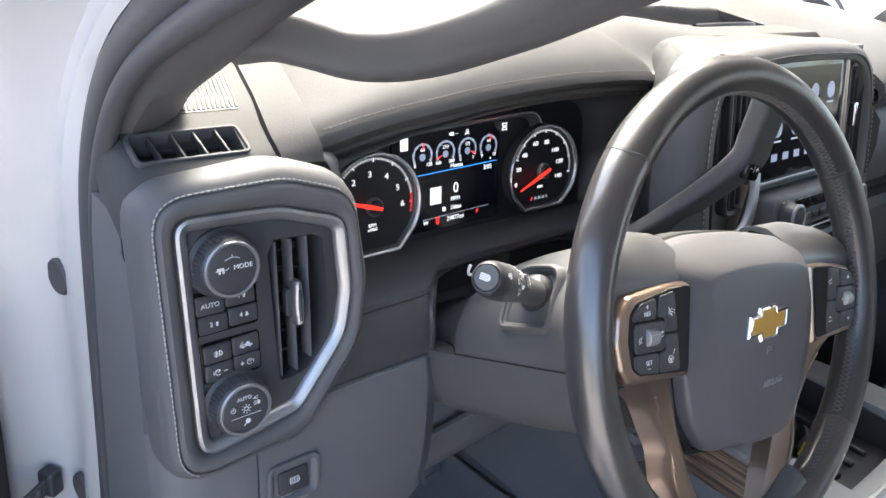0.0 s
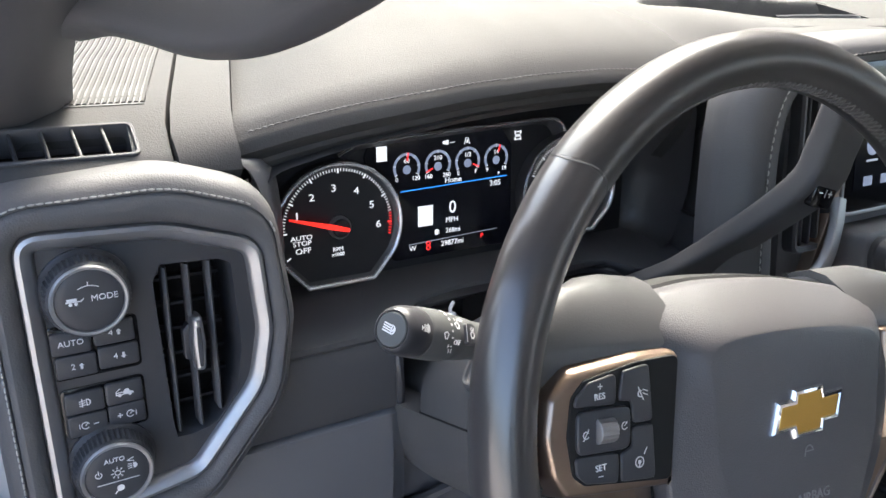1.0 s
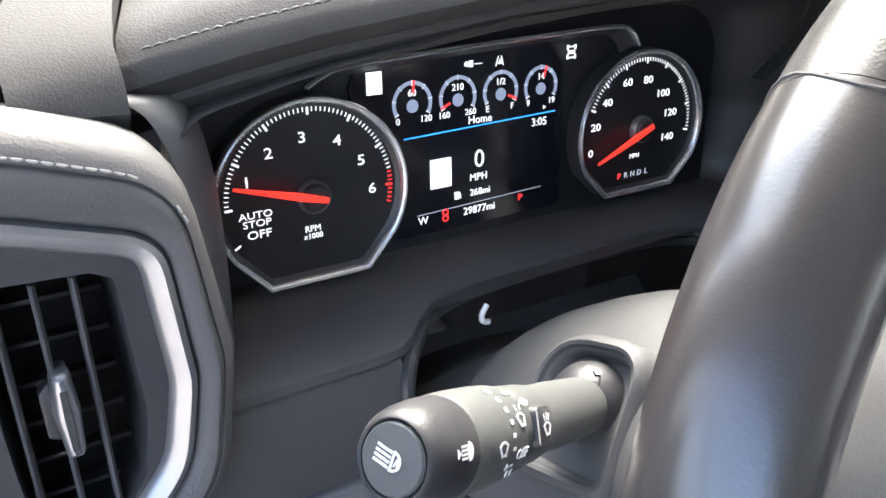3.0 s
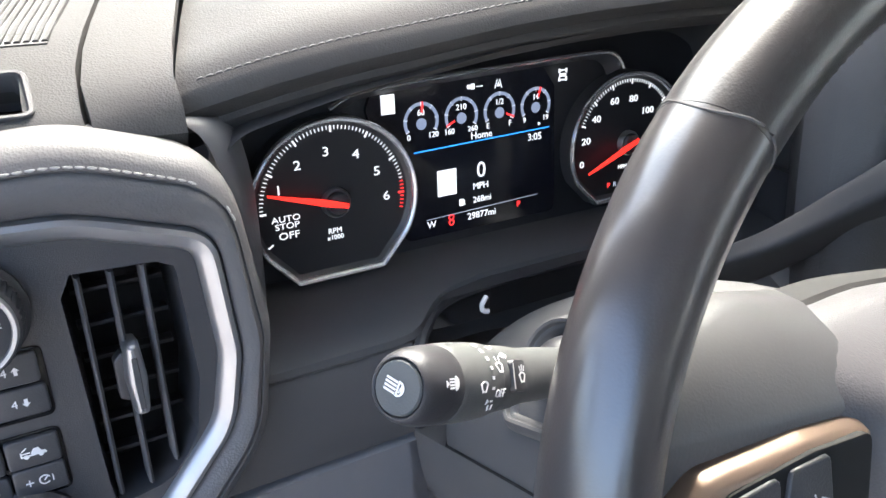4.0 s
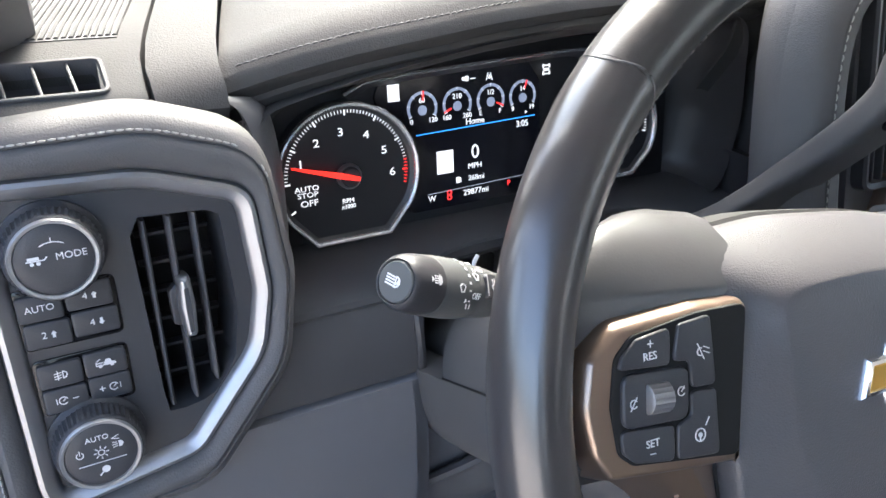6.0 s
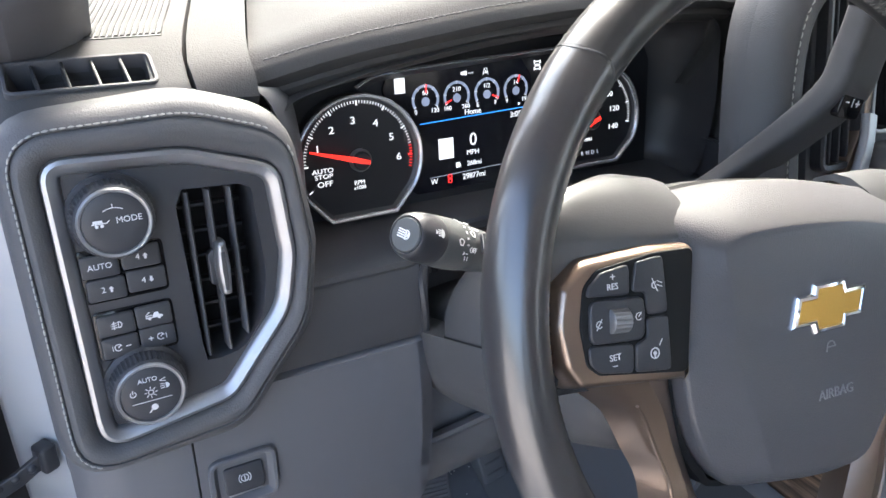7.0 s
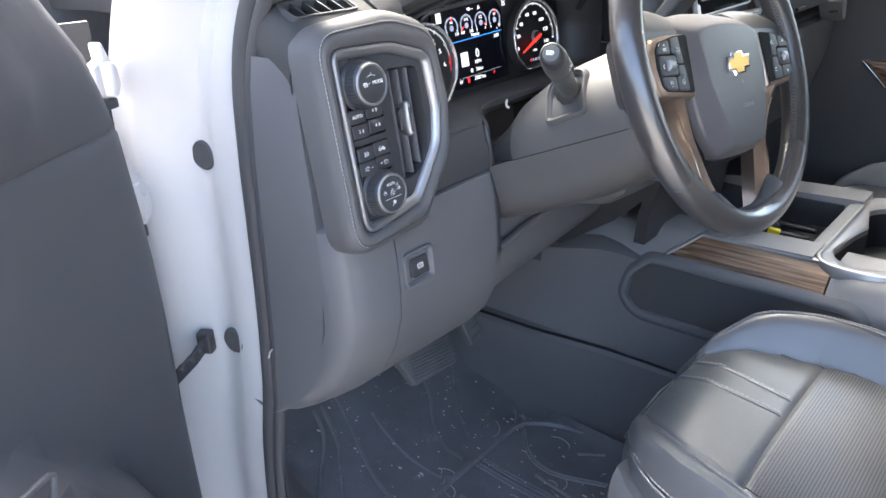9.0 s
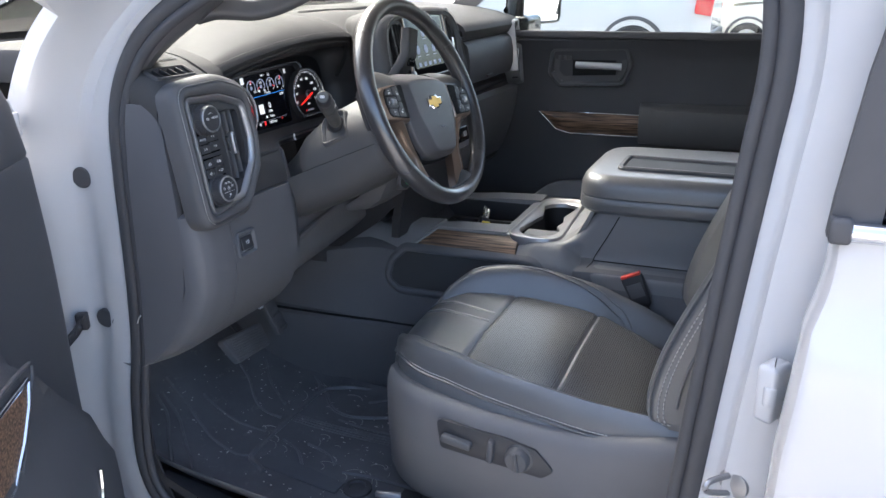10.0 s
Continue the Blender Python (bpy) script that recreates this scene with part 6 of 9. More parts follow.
tube(bm, crv([(0.420, 0.372, 1.4870), (0.480, 0.374, 1.4880), (0.560, 0.374, 1.4880), (0.585, 0.378, 1.4865)], 5), 0.0042, 8)
part("tray_lip", bm, BLACK, tr)
bm = B()
rows = [[(x, y, z) for y, z in ((0.225, 1.402), (0.205, 1.398), (0.192, 1.385), (0.186, 1.35), (0.187, 1.31), (0.196, 1.285), (0.215, 1.278))] for x in np.linspace(0.665, 1.035, 12)]
sheet(bm, rows, (0, 0.02, 0))
part("upper_glovebox", bm, LEATHER, dash, "leather-grained upper glovebox lid")
bm = B()
box(bm, 0.80, 0.85, 0.184, 0.190, 1.292, 1.298, 0.002)
part("glovebox_pull", bm, BLACK, dash)
bm = B()
sheet(bm, [[(x, y, z) for y, z in ((0.25, 1.276), (0.225, 1.272), (0.215, 1.262), (0.22, 1.25), (0.245, 1.245))] for x in np.linspace(0.655, 1.10, 8)], (0, 0.02, 0))
part("glovebox_gap", bm, BLACK, dash)
bm = B()
rows = [[(x, y, z) for y, z in ((0.235, 1.246), (0.205, 1.243), (0.195, 1.23), (0.20, 1.18), (0.215, 1.12), (0.24, 1.05), (0.28, 0.99), (0.35, 0.95))] for x in np.linspace(0.655, 1.11, 12)]
sheet(bm, rows, (0, 0.02, 0))
part("lower_glovebox", bm, LOWER, dash, "charcoal plastic lower glovebox")
bm = B()
box(bm, 0.285, 1.105, 0.262, 0.88, 1.00, 1.442, 0.01)
part("dash_core", bm, RECESS, dash)
rv = thing("passenger_air_vent", (1.08, 0.2, 1.25), "tall passenger air vent in a silver bezel", "air vent")
R_ = pose(1.075, 0.186, 1.345, 84, 0, 4)
bm = B()
ro = rounded([(-0.030, 0.09), (0.030, 0.095), (0.040, 0.0), (0.030, -0.105), (0.0, -0.105), (-0.028, -0.06)], 0.014)
loft(bm, [at(R_, ro, -0.04), at(R_, ro, 0.003), at(R_, inset(ro, 0.002), 0.006), at(R_, inset(ro, 0.006), 0.005), at(R_, inset(ro, 0.008), -0.03)], True, False)
part("silver_bezel", bm, SATIN, rv)
bm = B()
slab(bm, inset(ro, 0.007), R_, -0.03, -0.024)
part("duct", bm, VOID, rv)
for i in range(3):
    bm = B()
    box(bm, -0.014 + 0.014 * i - 0.0013, -0.014 + 0.014 * i + 0.0013, -0.085, 0.075, -0.02, -0.002, 0.001, R_)
    part("slat", bm, BLACK, rv)
bm = B()
slab(bm, rect(0.010, 0.034, 0.003, 0.0, -0.01), R_, -0.006, 0.006, 0.002)
part("vent_tab", bm, CHROME, rv)
# what closes the dash below and behind
bm = B()
sheet(bm, [[(x, y + 0.02 * max(0, (0.0 - x) / 0.08) * (z > 1.0), z + 0.03 * (x + 0.07) / 0.34 * (z < 1.0)) for x in np.linspace(-0.074, 0.268, 12)] for y, z in ((0.37, 1.17), (0.325, 1.125), (0.306, 1.075), (0.305, 1.02), (0.325, 0.97), (0.37, 0.940), (0.46, 0.925), (0.58, 0.92))], (0, 0.014, 0.010))
part("under_column_panel", bm, LOWER, dash)
bm = B()
sheet(bm, [[(x, y + dy, z) for x, dy in ((0.180, 0.05), (0.190, 0.012), (0.205, 0.002), (0.235, 0.0), (0.268, -0.004))] for y, z in ((0.225, 1.255), (0.200, 1.245), (0.192, 1.21), (0.194, 1.12), (0.210, 1.085), (0.25, 1.060), (0.31, 1.05))], (0, 0.010, 0.006))
part("switch_bank_panel", bm, LOWER, dash)
bm = B()
tube(bm, crv([(-0.062, 0.315, 1.035), (-0.02, 0.30, 1.055), (0.04, 0.29, 1.075), (0.10, 0.285, 1.09)], 5), 0.006, 8)
part("column_bracket", bm, PLASTIC, dash)

# ---- floor, firewall and tunnel ----
bm = B()
rows = []
for y, z in ((-1.3, 0.50), (-0.6, 0.52), (0.0, 0.53), (0.30, 0.54), (0.50, 0.565), (0.62, 0.62), (0.74, 0.74), (0.86, 0.90), (0.90, 1.05), (0.90, 1.45)):
    rows.append([(x, y, z) for x in np.linspace(-0.40, 1.22, 14)])
sheet(bm, rows, (0, 0.02, -0.03))
struct("floor", bm, CARPET, "dark carpeted cab floor and toe board", "floor")
fm = thing("floor_mat", (0.0, 0.3, 0.55), "dusty black rubber floor mat with ribs and a raised rim", "floor mat")
bm = B()
fy = [(-0.12, 0.540), (0.0, 0.541), (0.12, 0.545), (0.24, 0.549), (0.34, 0.556), (0.42, 0.566), (0.50, 0.580), (0.58, 0.615), (0.65, 0.67), (0.72, 0.735)]


def mat_z(y):
    return lerp([a for a, b in fy], [b for a, b in fy], y)


rows = []
for i in range(41):
    y = -0.12 + 0.84 * i / 40
    r_ = []
    for j in range(33):
        x = -0.325 + 0.56 * j / 32
        e = max(0, 1 - min(j, 32 - j, i, 40 - i) / 1.5)
        wv = 0.0025 * math.sin(x * 21 + y * 9) * math.sin(y * 17 - x * 6)
        left = max(0.0, (-0.24 - x)) * 0.9
        r_.append((x, y, mat_z(y) + 0.014 * e + wv + left + 0.012))
    rows.append(r_)
sheet(bm, rows, (0, 0, -0.006))
fmat = part("mat_sheet", bm, MAT_R, fm)


def on_mat(x, y, up=0.014):
    return (x, y, mat_z(y) + up + max(0.0, (-0.24 - x)) * 0.9)


MAIN = ((-0.171, 0.343), (-0.160, 0.363), (-0.139, 0.397), (-0.057, 0.402), (0.06, 0.404), (0.150, 0.402), (0.182, 0.386), (0.214, 0.342), (0.225, 0.296))
RIBS = [(MAIN, 0.0062)]
for d_ in (0.0, 0.008, 0.017, 0.024):
    RIBS.append((((0.018 + d_, 0.394), (0.020 + d_, 0.330), (0.024 + d_, 0.25), (0.028 + d_, 0.17), (0.028 + d_, 0.10)), 0.0026))
for d_ in (0.0, 0.007):
    RIBS.append((((0.152 + d_, 0.386), (0.115 + d_, 0.352), (0.094 + d_, 0.318), (0.093 + d_, 0.272), (0.128 + d_, 0.19)), 0.0028))
for pts in (((0.168, 0.272), (0.20, 0.233)), ((-0.047, 0.594), (-0.053, 0.549), (-0.056, 0.488), (-0.051, 0.421)), ((0.10, 0.60), (0.08, 0.561), (0.032, 0.508), (0.012, 0.464), (0.012, 0.423)), ((0.17, 0.575), (0.112, 0.519), (0.062, 0.446)),
            ((-0.057, 0.369), (-0.075, 0.321), (-0.118, 0.28)), ((-0.044, 0.312), (-0.056, 0.252), (-0.085, 0.216)), ((0.205, 0.45), (0.185, 0.425), (0.156, 0.405)), ((0.07, 0.30), (0.066, 0.22), (0.072, 0.12)), ((-0.10, 0.19), (-0.09, 0.12), (-0.09, 0.02)),
            ((-0.126, 0.643), (-0.142, 0.588), (-0.170, 0.552), (-0.238, 0.47)), ((-0.142, 0.644), (-0.160, 0.601), (-0.206, 0.559), (-0.262, 0.50)), ((-0.088, 0.66), (-0.100, 0.60), (-0.134, 0.511), (-0.150, 0.433), (-0.141, 0.400))):
    RIBS.append((pts, 0.0036))
for pts, r_ in RIBS:
    bm = B()
    tube(bm, crv([on_mat(*p) for p in pts], 6), r_, 6)
    part("mat_rib", bm, MAT_W, fmat, "scuffed grey rib")
# scuffs: thin dried streaks on the rubber
dr = random.Random(11)
bm = B()
for _ in range(40):
    x, y, a = dr.uniform(-0.16, 0.19), dr.uniform(0.08, 0.44), dr.uniform(-0.7, 0.5)
    n_, l_ = dr.randint(3, 5), dr.uniform(0.010, 0.050)
    tube(bm, [on_mat(x + math.cos(a + 0.25 * k) * l_ * k / n_, y + math.sin(a + 0.25 * k) * l_ * k / n_, 0.0122 + 0.0025 * math.sin((x) * 21 + y * 9) * math.sin(y * 17 - x * 6)) for k in range(n_ + 1)], dr.uniform(0.0005, 0.0013), 5)
tagged(part("scuff", bm, VTHREAD, fm, "pale dried scuff marks"), kind="stuff")
bm = B()
lathe(bm, [(0.030, 0.0), (0.030, 0.006), (0.024, 0.010), (0.018, 0.010), (0.016, 0.006), (0.0001, 0.005)], pose(-0.135, 0.135, 0.556), 24)
part("mat_fastener", bm, RUBBER, fm, "round black mat fastener")
bm = B()
sheet(bm, [[(-0.155, 0.375, 0.575), (-0.120, 0.40, 0.574)], [(-0.165, 0.28, 0.572), (-0.115, 0.30, 0.571)], [(-0.175, 0.165, 0.568), (-0.14, 0.165, 0.568)]], (0, 0, -0.004))
part("wear_plate", bm, mat("worn_plate", (0.11, 0.115, 0.125), 0.5, grain=0.3, tint=0.2), fm, "grey worn patch plate")
dr = random.Random(4)
bm = B()
for _ in range(260):
    x, y = dr.uniform(-0.2, 0.2), dr.uniform(0.1, 0.66)
    s = dr.uniform(0.0006, 0.0024)
    bmesh.ops.create_icosphere(bm, subdivisions=1, radius=s, matrix=Matrix.Translation(on_mat(x, y, 0.0135)) @ Matrix.Diagonal((1, dr.uniform(0.5, 2.5), 0.5, 1)))
tagged(part("grit", bm, STITCH, fm), kind="stuff")
# dead pedal panel and kick panel on the left
bm = B()
sheet(bm, [[(-0.349, 0.43, 0.90), (-0.345, 0.60, 0.90), (-0.335, 0.88, 0.90)], [(-0.349, 0.444, 0.80), (-0.342, 0.60, 0.80), (-0.333, 0.85, 0.80)], [(-0.347, 0.448, 0.70), (-0.337, 0.58, 0.70), (-0.328, 0.80, 0.72)], [(-0.345, 0.42, 0.60), (-0.332, 0.56, 0.60), (-0.322, 0.75, 0.64)]], (-0.004, 0, 0))
struct("trim_kick_panel", bm, BLACK, "black plastic kick panel below the dashboard", "trim")
bm = B()
sheet(bm, [[(-0.352, -0.55, 0.61), (-0.30, -0.55, 0.60), (-0.285, -0.55, 0.53)], [(-0.352, 0.30, 0.61), (-0.30, 0.30, 0.60), (-0.285, 0.30, 0.53)], [(-0.352, 0.44, 0.66), (-0.315, 0.46, 0.64), (-0.300, 0.46, 0.54)]], (0, 0, -0.02))
struct("trim_sill", bm, BLACK, "black plastic door sill trim", "trim")
# pedals
bp = thing("brake_pedal", (0.06, 0.56, 0.72), "ribbed black rubber brake pedal on a steel arm", "pedal")
P = Matrix.Translation((0.028, 0.512, 0.752)) @ pose(0, 0, 0, 64, 0, 0) @ pose(0, 0, 0, 0, 0, -6)
bm = B()
slab(bm, rounded([(-0.076, 0.032), (0.064, 0.033), (0.068, -0.026), (-0.048, -0.034)], 0.010), P, -0.012, 0.006, 0.004)
pp = part("pedal_pad", bm, PEDAL, bp)
for i in range(9):
    bm = B()
    box(bm, -0.048, 0.060, -0.0245 + 0.0060 * i, -0.0215 + 0.0060 * i, 0.005, 0.0078, 0.001, P)
    part("pad_rib", bm, PEDAL, pp)
bm = B()
tube(bm, crv([P @ Vector((0.02, 0.0, -0.012)), (0.055, 0.60, 0.82), (0.05, 0.66, 0.95), (0.05, 0.66, 1.05)], 4), 0.009, 8)
part("pedal_arm", bm, BLACK, bp)
ac = thing("accelerator_pedal", (0.15, 0.55, 0.76), "slim black plastic accelerator pedal", "pedal")
bm = B()
P2 = Matrix.Translation((0.172, 0.540, 0.775)) @ pose(0, 0, 0, 72, 0, 0) @ pose(0, 0, 0, 0, 0, 10)
slab(bm, rounded([(-0.022, -0.065), (0.022, -0.065), (0.018, 0.06), (-0.018, 0.06)], 0.008), P2, -0.010, 0.004, 0.003)
pa = part("pedal_pad", bm, PEDAL, ac)
for i in range(6):
    bm = B()
    box(bm, -0.014, 0.014, -0.055 + 0.018 * i, -0.049 + 0.018 * i, 0.003, 0.006, 0.001, P2)
    part("pad_rib", bm, PEDAL, pa)
bm = B()
tube(bm, [P2 @ Vector((0, 0.05, -0.01)), (0.15, 0.66, 0.94), (0.15, 0.68, 1.05)], 0.008, 8)
part("pedal_arm", bm, BLACK, ac)
cp = thing("broken_clip", (-0.068, 0.384, 0.897), "chipped white plastic clip under the knee panel", "clip")
bm = B()
loft(bm, [[Vector((-0.074 + 0.012 * i / 3 + a, 0.383 + b, 0.9030 + c_ + 0.0015 * math.sin(i * 2))) for a, b, c_ in ((0, -0.002, -0.002), (0, 0.002, -0.002), (0, 0.002, 0.002), (0, -0.002, 0.003))] for i in range(4)])
part("clip_body", bm, WHITE_I, cp)

# ---- centre console ----
con = thing("centre_console", (0.48, -0.2, 0.54), "charcoal centre console with open-pore wood trim", "console")
bm = B()
rows = []
for y in [0.95, 0.80, 0.60, 0.42, 0.36, 0.32, 0.28, 0.20, 0.05, -0.1, -0.25, -0.4, -0.6]:
    t = lerp([-0.6, -0.25, -0.1, 0.25, 0.42, 0.95], [-0.04, -0.04, 0.0, 0.0, 0.05, 0.10], y)
    zt = lerp([0.18, 0.30, 0.42, 0.60], [0.0, 0.010, -0.010, -0.06], y)
    rows.append([(0.262 - t * 0.6, y, 0.52), (0.258 - t * 0.8, y, 0.62), (0.262 - t, y, 0.735 + t * 0.4), (0.270 - t, y, 0.742 + t * 0.4), (0.268 - t * 0.7, y, 0.748 + t * 0.4), (0.270 - t * 0.6, y, 0.80), (0.276 - t * 0.5, y, 0.84), (0.281 - t * 0.5, y, 0.89), (0.285 - t * 0.5, y, 0.928 + zt), (0.292 - t * 0.5, y, 0.935 + zt), (0.312 - t * 0.5, y, 0.946 + zt), (0.345, y, 0.958 + zt)])
sheet(bm, rows, (0.012, 0, -0.004))
part("console_side", bm, LOWER, con, "smooth charcoal console flank")
bm = B()
tube(bm, crv([r[3] + Vector((-0.0015, 0, 0.003)) if isinstance(r[3], Vector) else Vector(r[3]) + Vector((-0.0015, 0, 0.003)) for r in rows[1:]], 3), 0.0030, 7)
part("flank_joint", bm, VOID, con)
# rounded pocket in the flank
PK = Matrix.Translation((0.2790, 0.02, 0.895)) @ Matrix(((0.0, 0.11, -0.994, 0), (-1.0, 0.0, 0.0, 0), (0.0, 0.994, 0.11, 0), (0, 0, 0, 1)))
po = rounded([(-0.231, -0.030), (-0.220, 0.012), (-0.188, 0.041), (0.14, 0.041), (0.14, -0.052), (-0.205, -0.052)], [0.020, 0.03, 0.02, 0.03, 0.03, 0.03], 6)
bm = B()
loft(bm, [at(PK, inset(po, -0.020), -0.002), at(PK, inset(po, -0.012), 0.0055), at(PK, inset(po, -0.006), 0.0075), at(PK, inset(po, -0.001), 0.006), at(PK, inset(po, 0.002), 0.000)], True, False)
part("pocket_rim", bm, LOWER, con)
bm = B()
slab(bm, po, PK, -0.014, 0.0004)
part("pocket_liner", bm, LEVER, con)
# wood strip on the shoulder
bm = B()
rows = []
for i in range(17):
    y = -0.062 + 0.257 * i / 16
    k = max(0.0, (y - 0.146) / 0.049)
    a, b = Vector((0.2930, y, 0.943)), Vector((0.3370, y, 0.983))
    q = [a.lerp(b, f * (1 - 0.92 * k)) for f in (0.0, 0.33, 0.68, 1.0)]
    q[1] += Vector((-0.003, 0, 0.003)) * (1 - k)
    q[2] += Vector((-0.003, 0, 0.003)) * (1 - k)
    rows.append(q)
sheet(bm, rows, (0.008, 0, -0.008))
part("wood_strip", bm, WOOD, con, "brown open-pore wood strip")
bm = B()
sweep(bm, [rows[0][3] + Vector((0.002, -0.004, 0.002))] + [r[3] + Vector((0.002, 0, 0.002)) for r in rows], rounded([(-0.0055, -0.002), (0.0055, -0.002), (0.0055, 0.002), (-0.0055, 0.002)], 0.0015), False, (0, 0, 1))
part("wood_edge", bm, SATIN, con, "satin silver edge strip")
bm = B()
tube(bm, [r[0] + Vector((-0.001, 0, -0.002)) for r in rows], 0.0022, 8)
part("wood_edge", bm, BLACK, con)
# nose of the console ahead of the wood
bm = B()
rows = []
for y in (0.150, 0.175, 0.205, 0.25, 0.30, 0.36):
    k = (y - 0.15) / 0.21
    rows.append([(x_, max(y, y_) if y < 0.2 else y, z_ - d_ * k) for x_, y_, z_, d_ in ((0.2850, 0.203, 0.936, 0.010), (0.2920, 0.200, 0.946, 0.008), (0.302, 0.190, 0.957, 0.006), (0.318, 0.172, 0.972, 0.004), (0.331, 0.158, 0.984, 0.004), (0.345, 0.150, 0.989, 0.006), (0.40, 0.150, 0.988, 0.008))])
sheet(bm, rows, (0.008, 0, -0.012))
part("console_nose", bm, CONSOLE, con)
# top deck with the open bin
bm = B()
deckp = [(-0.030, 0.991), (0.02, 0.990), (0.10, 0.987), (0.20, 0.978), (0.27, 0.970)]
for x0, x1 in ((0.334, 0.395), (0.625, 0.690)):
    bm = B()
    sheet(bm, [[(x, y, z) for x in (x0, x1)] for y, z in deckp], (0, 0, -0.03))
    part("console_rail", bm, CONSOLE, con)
bm = B()
sheet(bm, [[(0.39, y, z), (0.50, y, z), (0.63, y, z)] for y, z in ((0.00, 0.93), (0.10, 0.925), (0.22, 0.93), (0.25, 0.965))], (0, 0, -0.02))
part("bin_floor", bm, BLACK, con)
for i in range(5):
    bm = B()
    box(bm, 0.40 + 0.045 * i, 0.412 + 0.045 * i, 0.03, 0.20, 0.927, 0.936, 0.003)
    part("bin_rib", bm, BLACK, con)
bm = B()
sheet(bm, [[(x, -0.036, 0.986), (x, -0.02, 0.986), (x, -0.008, 0.982), (x, -0.004, 0.93)] for x in np.linspace(0.39, 0.63, 4)], (0, 0.004, -0.03))
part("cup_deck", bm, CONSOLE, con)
bm = B()
sheet(bm, [[(x, -0.150, 0.984), (x, -0.20, 0.984)] for x in np.linspace(0.352, 0.69, 4)], (0, 0.0, -0.03))
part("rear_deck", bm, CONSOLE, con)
for x0 in (0.3935, 0.6265):
    bm = B()
    box(bm, x0 - 0.003, x0 + 0.003, 0.0, 0.25, 0.925, 0.978, 0.002)
    part("bin_wall", bm, BLACK, con)
CB = pose(0.495, -0.092, 0.9860, 0, 0, 0)
co_ = dense_poly(rounded([(-0.183, -0.070), (0.178, -0.050), (0.178, 0.063), (-0.172, 0.064)], [0.056, 0.040, 0.034, 0.050], 8), 3)


def cup_opening(p):
    """Two round cups joined by a notched slot: the point of its rim towards p."""
    a = math.atan2(p.y, p.x)
    s_, c_ = abs(math.sin(a)), abs(math.cos(a))
    if s_ < 0.046 / 0.099:
        r = 0.099 * c_ + math.sqrt(0.046 ** 2 - (0.099 * s_) ** 2)
    else:
        r = lerp([0.0, 0.018, 0.022, 0.048, 0.056], [0.037, 0.037, 0.027, 0.027, 0.033], 0.030 * c_ / s_) / s_
    return Vector((r * math.cos(a), r * math.sin(a)))


ci_ = [cup_opening(p) for p in co_]
mixed = lambda f: [a.lerp(b, f) for a, b in zip(co_, ci_)]
bm = B()
loft(bm, [at(CB, co_, -0.016), at(CB, co_, 0.000), at(CB, inset(co_, 0.002), 0.0028), at(CB, inset(co_, 0.006), 0.0034), at(CB, inset(co_, 0.009), 0.0014), at(CB, mixed(0.45), 0.0006), at(CB, mixed(0.85), 0.0000), at(CB, ci_, -0.003), at(CB, [p * 0.985 for p in ci_], -0.012)], True, False)
cupb = part("cup_holder_bezel", bm, SATIN, con, "satin silver cup holder bezel with notched cups")
bm = B()
loft(bm, [at(CB, [p * 0.996 for p in ci_], -0.008), at(CB, [p * 0.95 for p in ci_], -0.078)], True, False)
part("cup_wall", bm, FACE, cupb)
bm = B()
slab(bm, rect(0.29, 0.09, 0.04), CB, -0.082, -0.074)
part("cup_floor", bm, RUBBER, cupb)
# armrest box and lid
bm = B()
rows = []
for y in (-0.235, -0.30, -0.6):
    rows.append([(0.360, y, 0.78), (0.356, y, 0.90), (0.350, y, 0.99), (0.348, y, 1.055), (0.356, y, 1.06), (0.665, y, 1.06), (0.685, y, 1.0), (0.685, y, 0.80)])
sheet(bm, rows, (0.01, 0, -0.004))
part("armrest_box", bm, LOWER, con)
bm = B()
sheet(bm, [[(x, y, z) for x in np.linspace(0.344, 0.68, 5)] for y, z in ((-0.186, 0.972), (-0.190, 0.990), (-0.207, 1.022), (-0.226, 1.06))], (0, -0.01, 0))
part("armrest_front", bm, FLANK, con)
bm = B()
AR = pose(0.505, -0.45, 1.062, 0, 0, 0)
ao = rounded([(-0.185, -0.27), (0.185, -0.27), (0.185, 0.262), (-0.185, 0.262)], [0.03, 0.03, 0.09, 0.09], 8)
loft(bm, [at(AR, inset(ao, d), z) for d, z in ((0.010, -0.004), (0.001, 0.004), (0.0, 0.016), (0.001, 0.028), (0.0035, 0.031), (0.001, 0.034), (0.003, 0.056), (0.010, 0.072), (0.022, 0.079), (0.035, 0.080))])
lid = part("armrest_lid", bm, SEAT, con, "padded black leather armrest lid")
bm = B()
tray_o = rounded([(-0.115, -0.10), (0.010, -0.10), (0.030, 0.185), (-0.105, 0.185)], 0.022, 5)
loft(bm, [at(AR, tray_o, 0.076), at(AR, tray_o, 0.0850), at(AR, inset(tray_o, 0.003), 0.0880), at(AR, inset(tray_o, 0.010), 0.0875), at(AR, inset(tray_o, 0.014), 0.0812)], True, False)
part("lid_tray_rim", bm, PLASTIC, lid)
# shallow floor coloured near-black for the shade of a deeper recess
bm = B()
slab(bm, inset(tray_o, 0.012), AR, 0.076, 0.0819)
part("lid_tray", bm, FACE, lid)
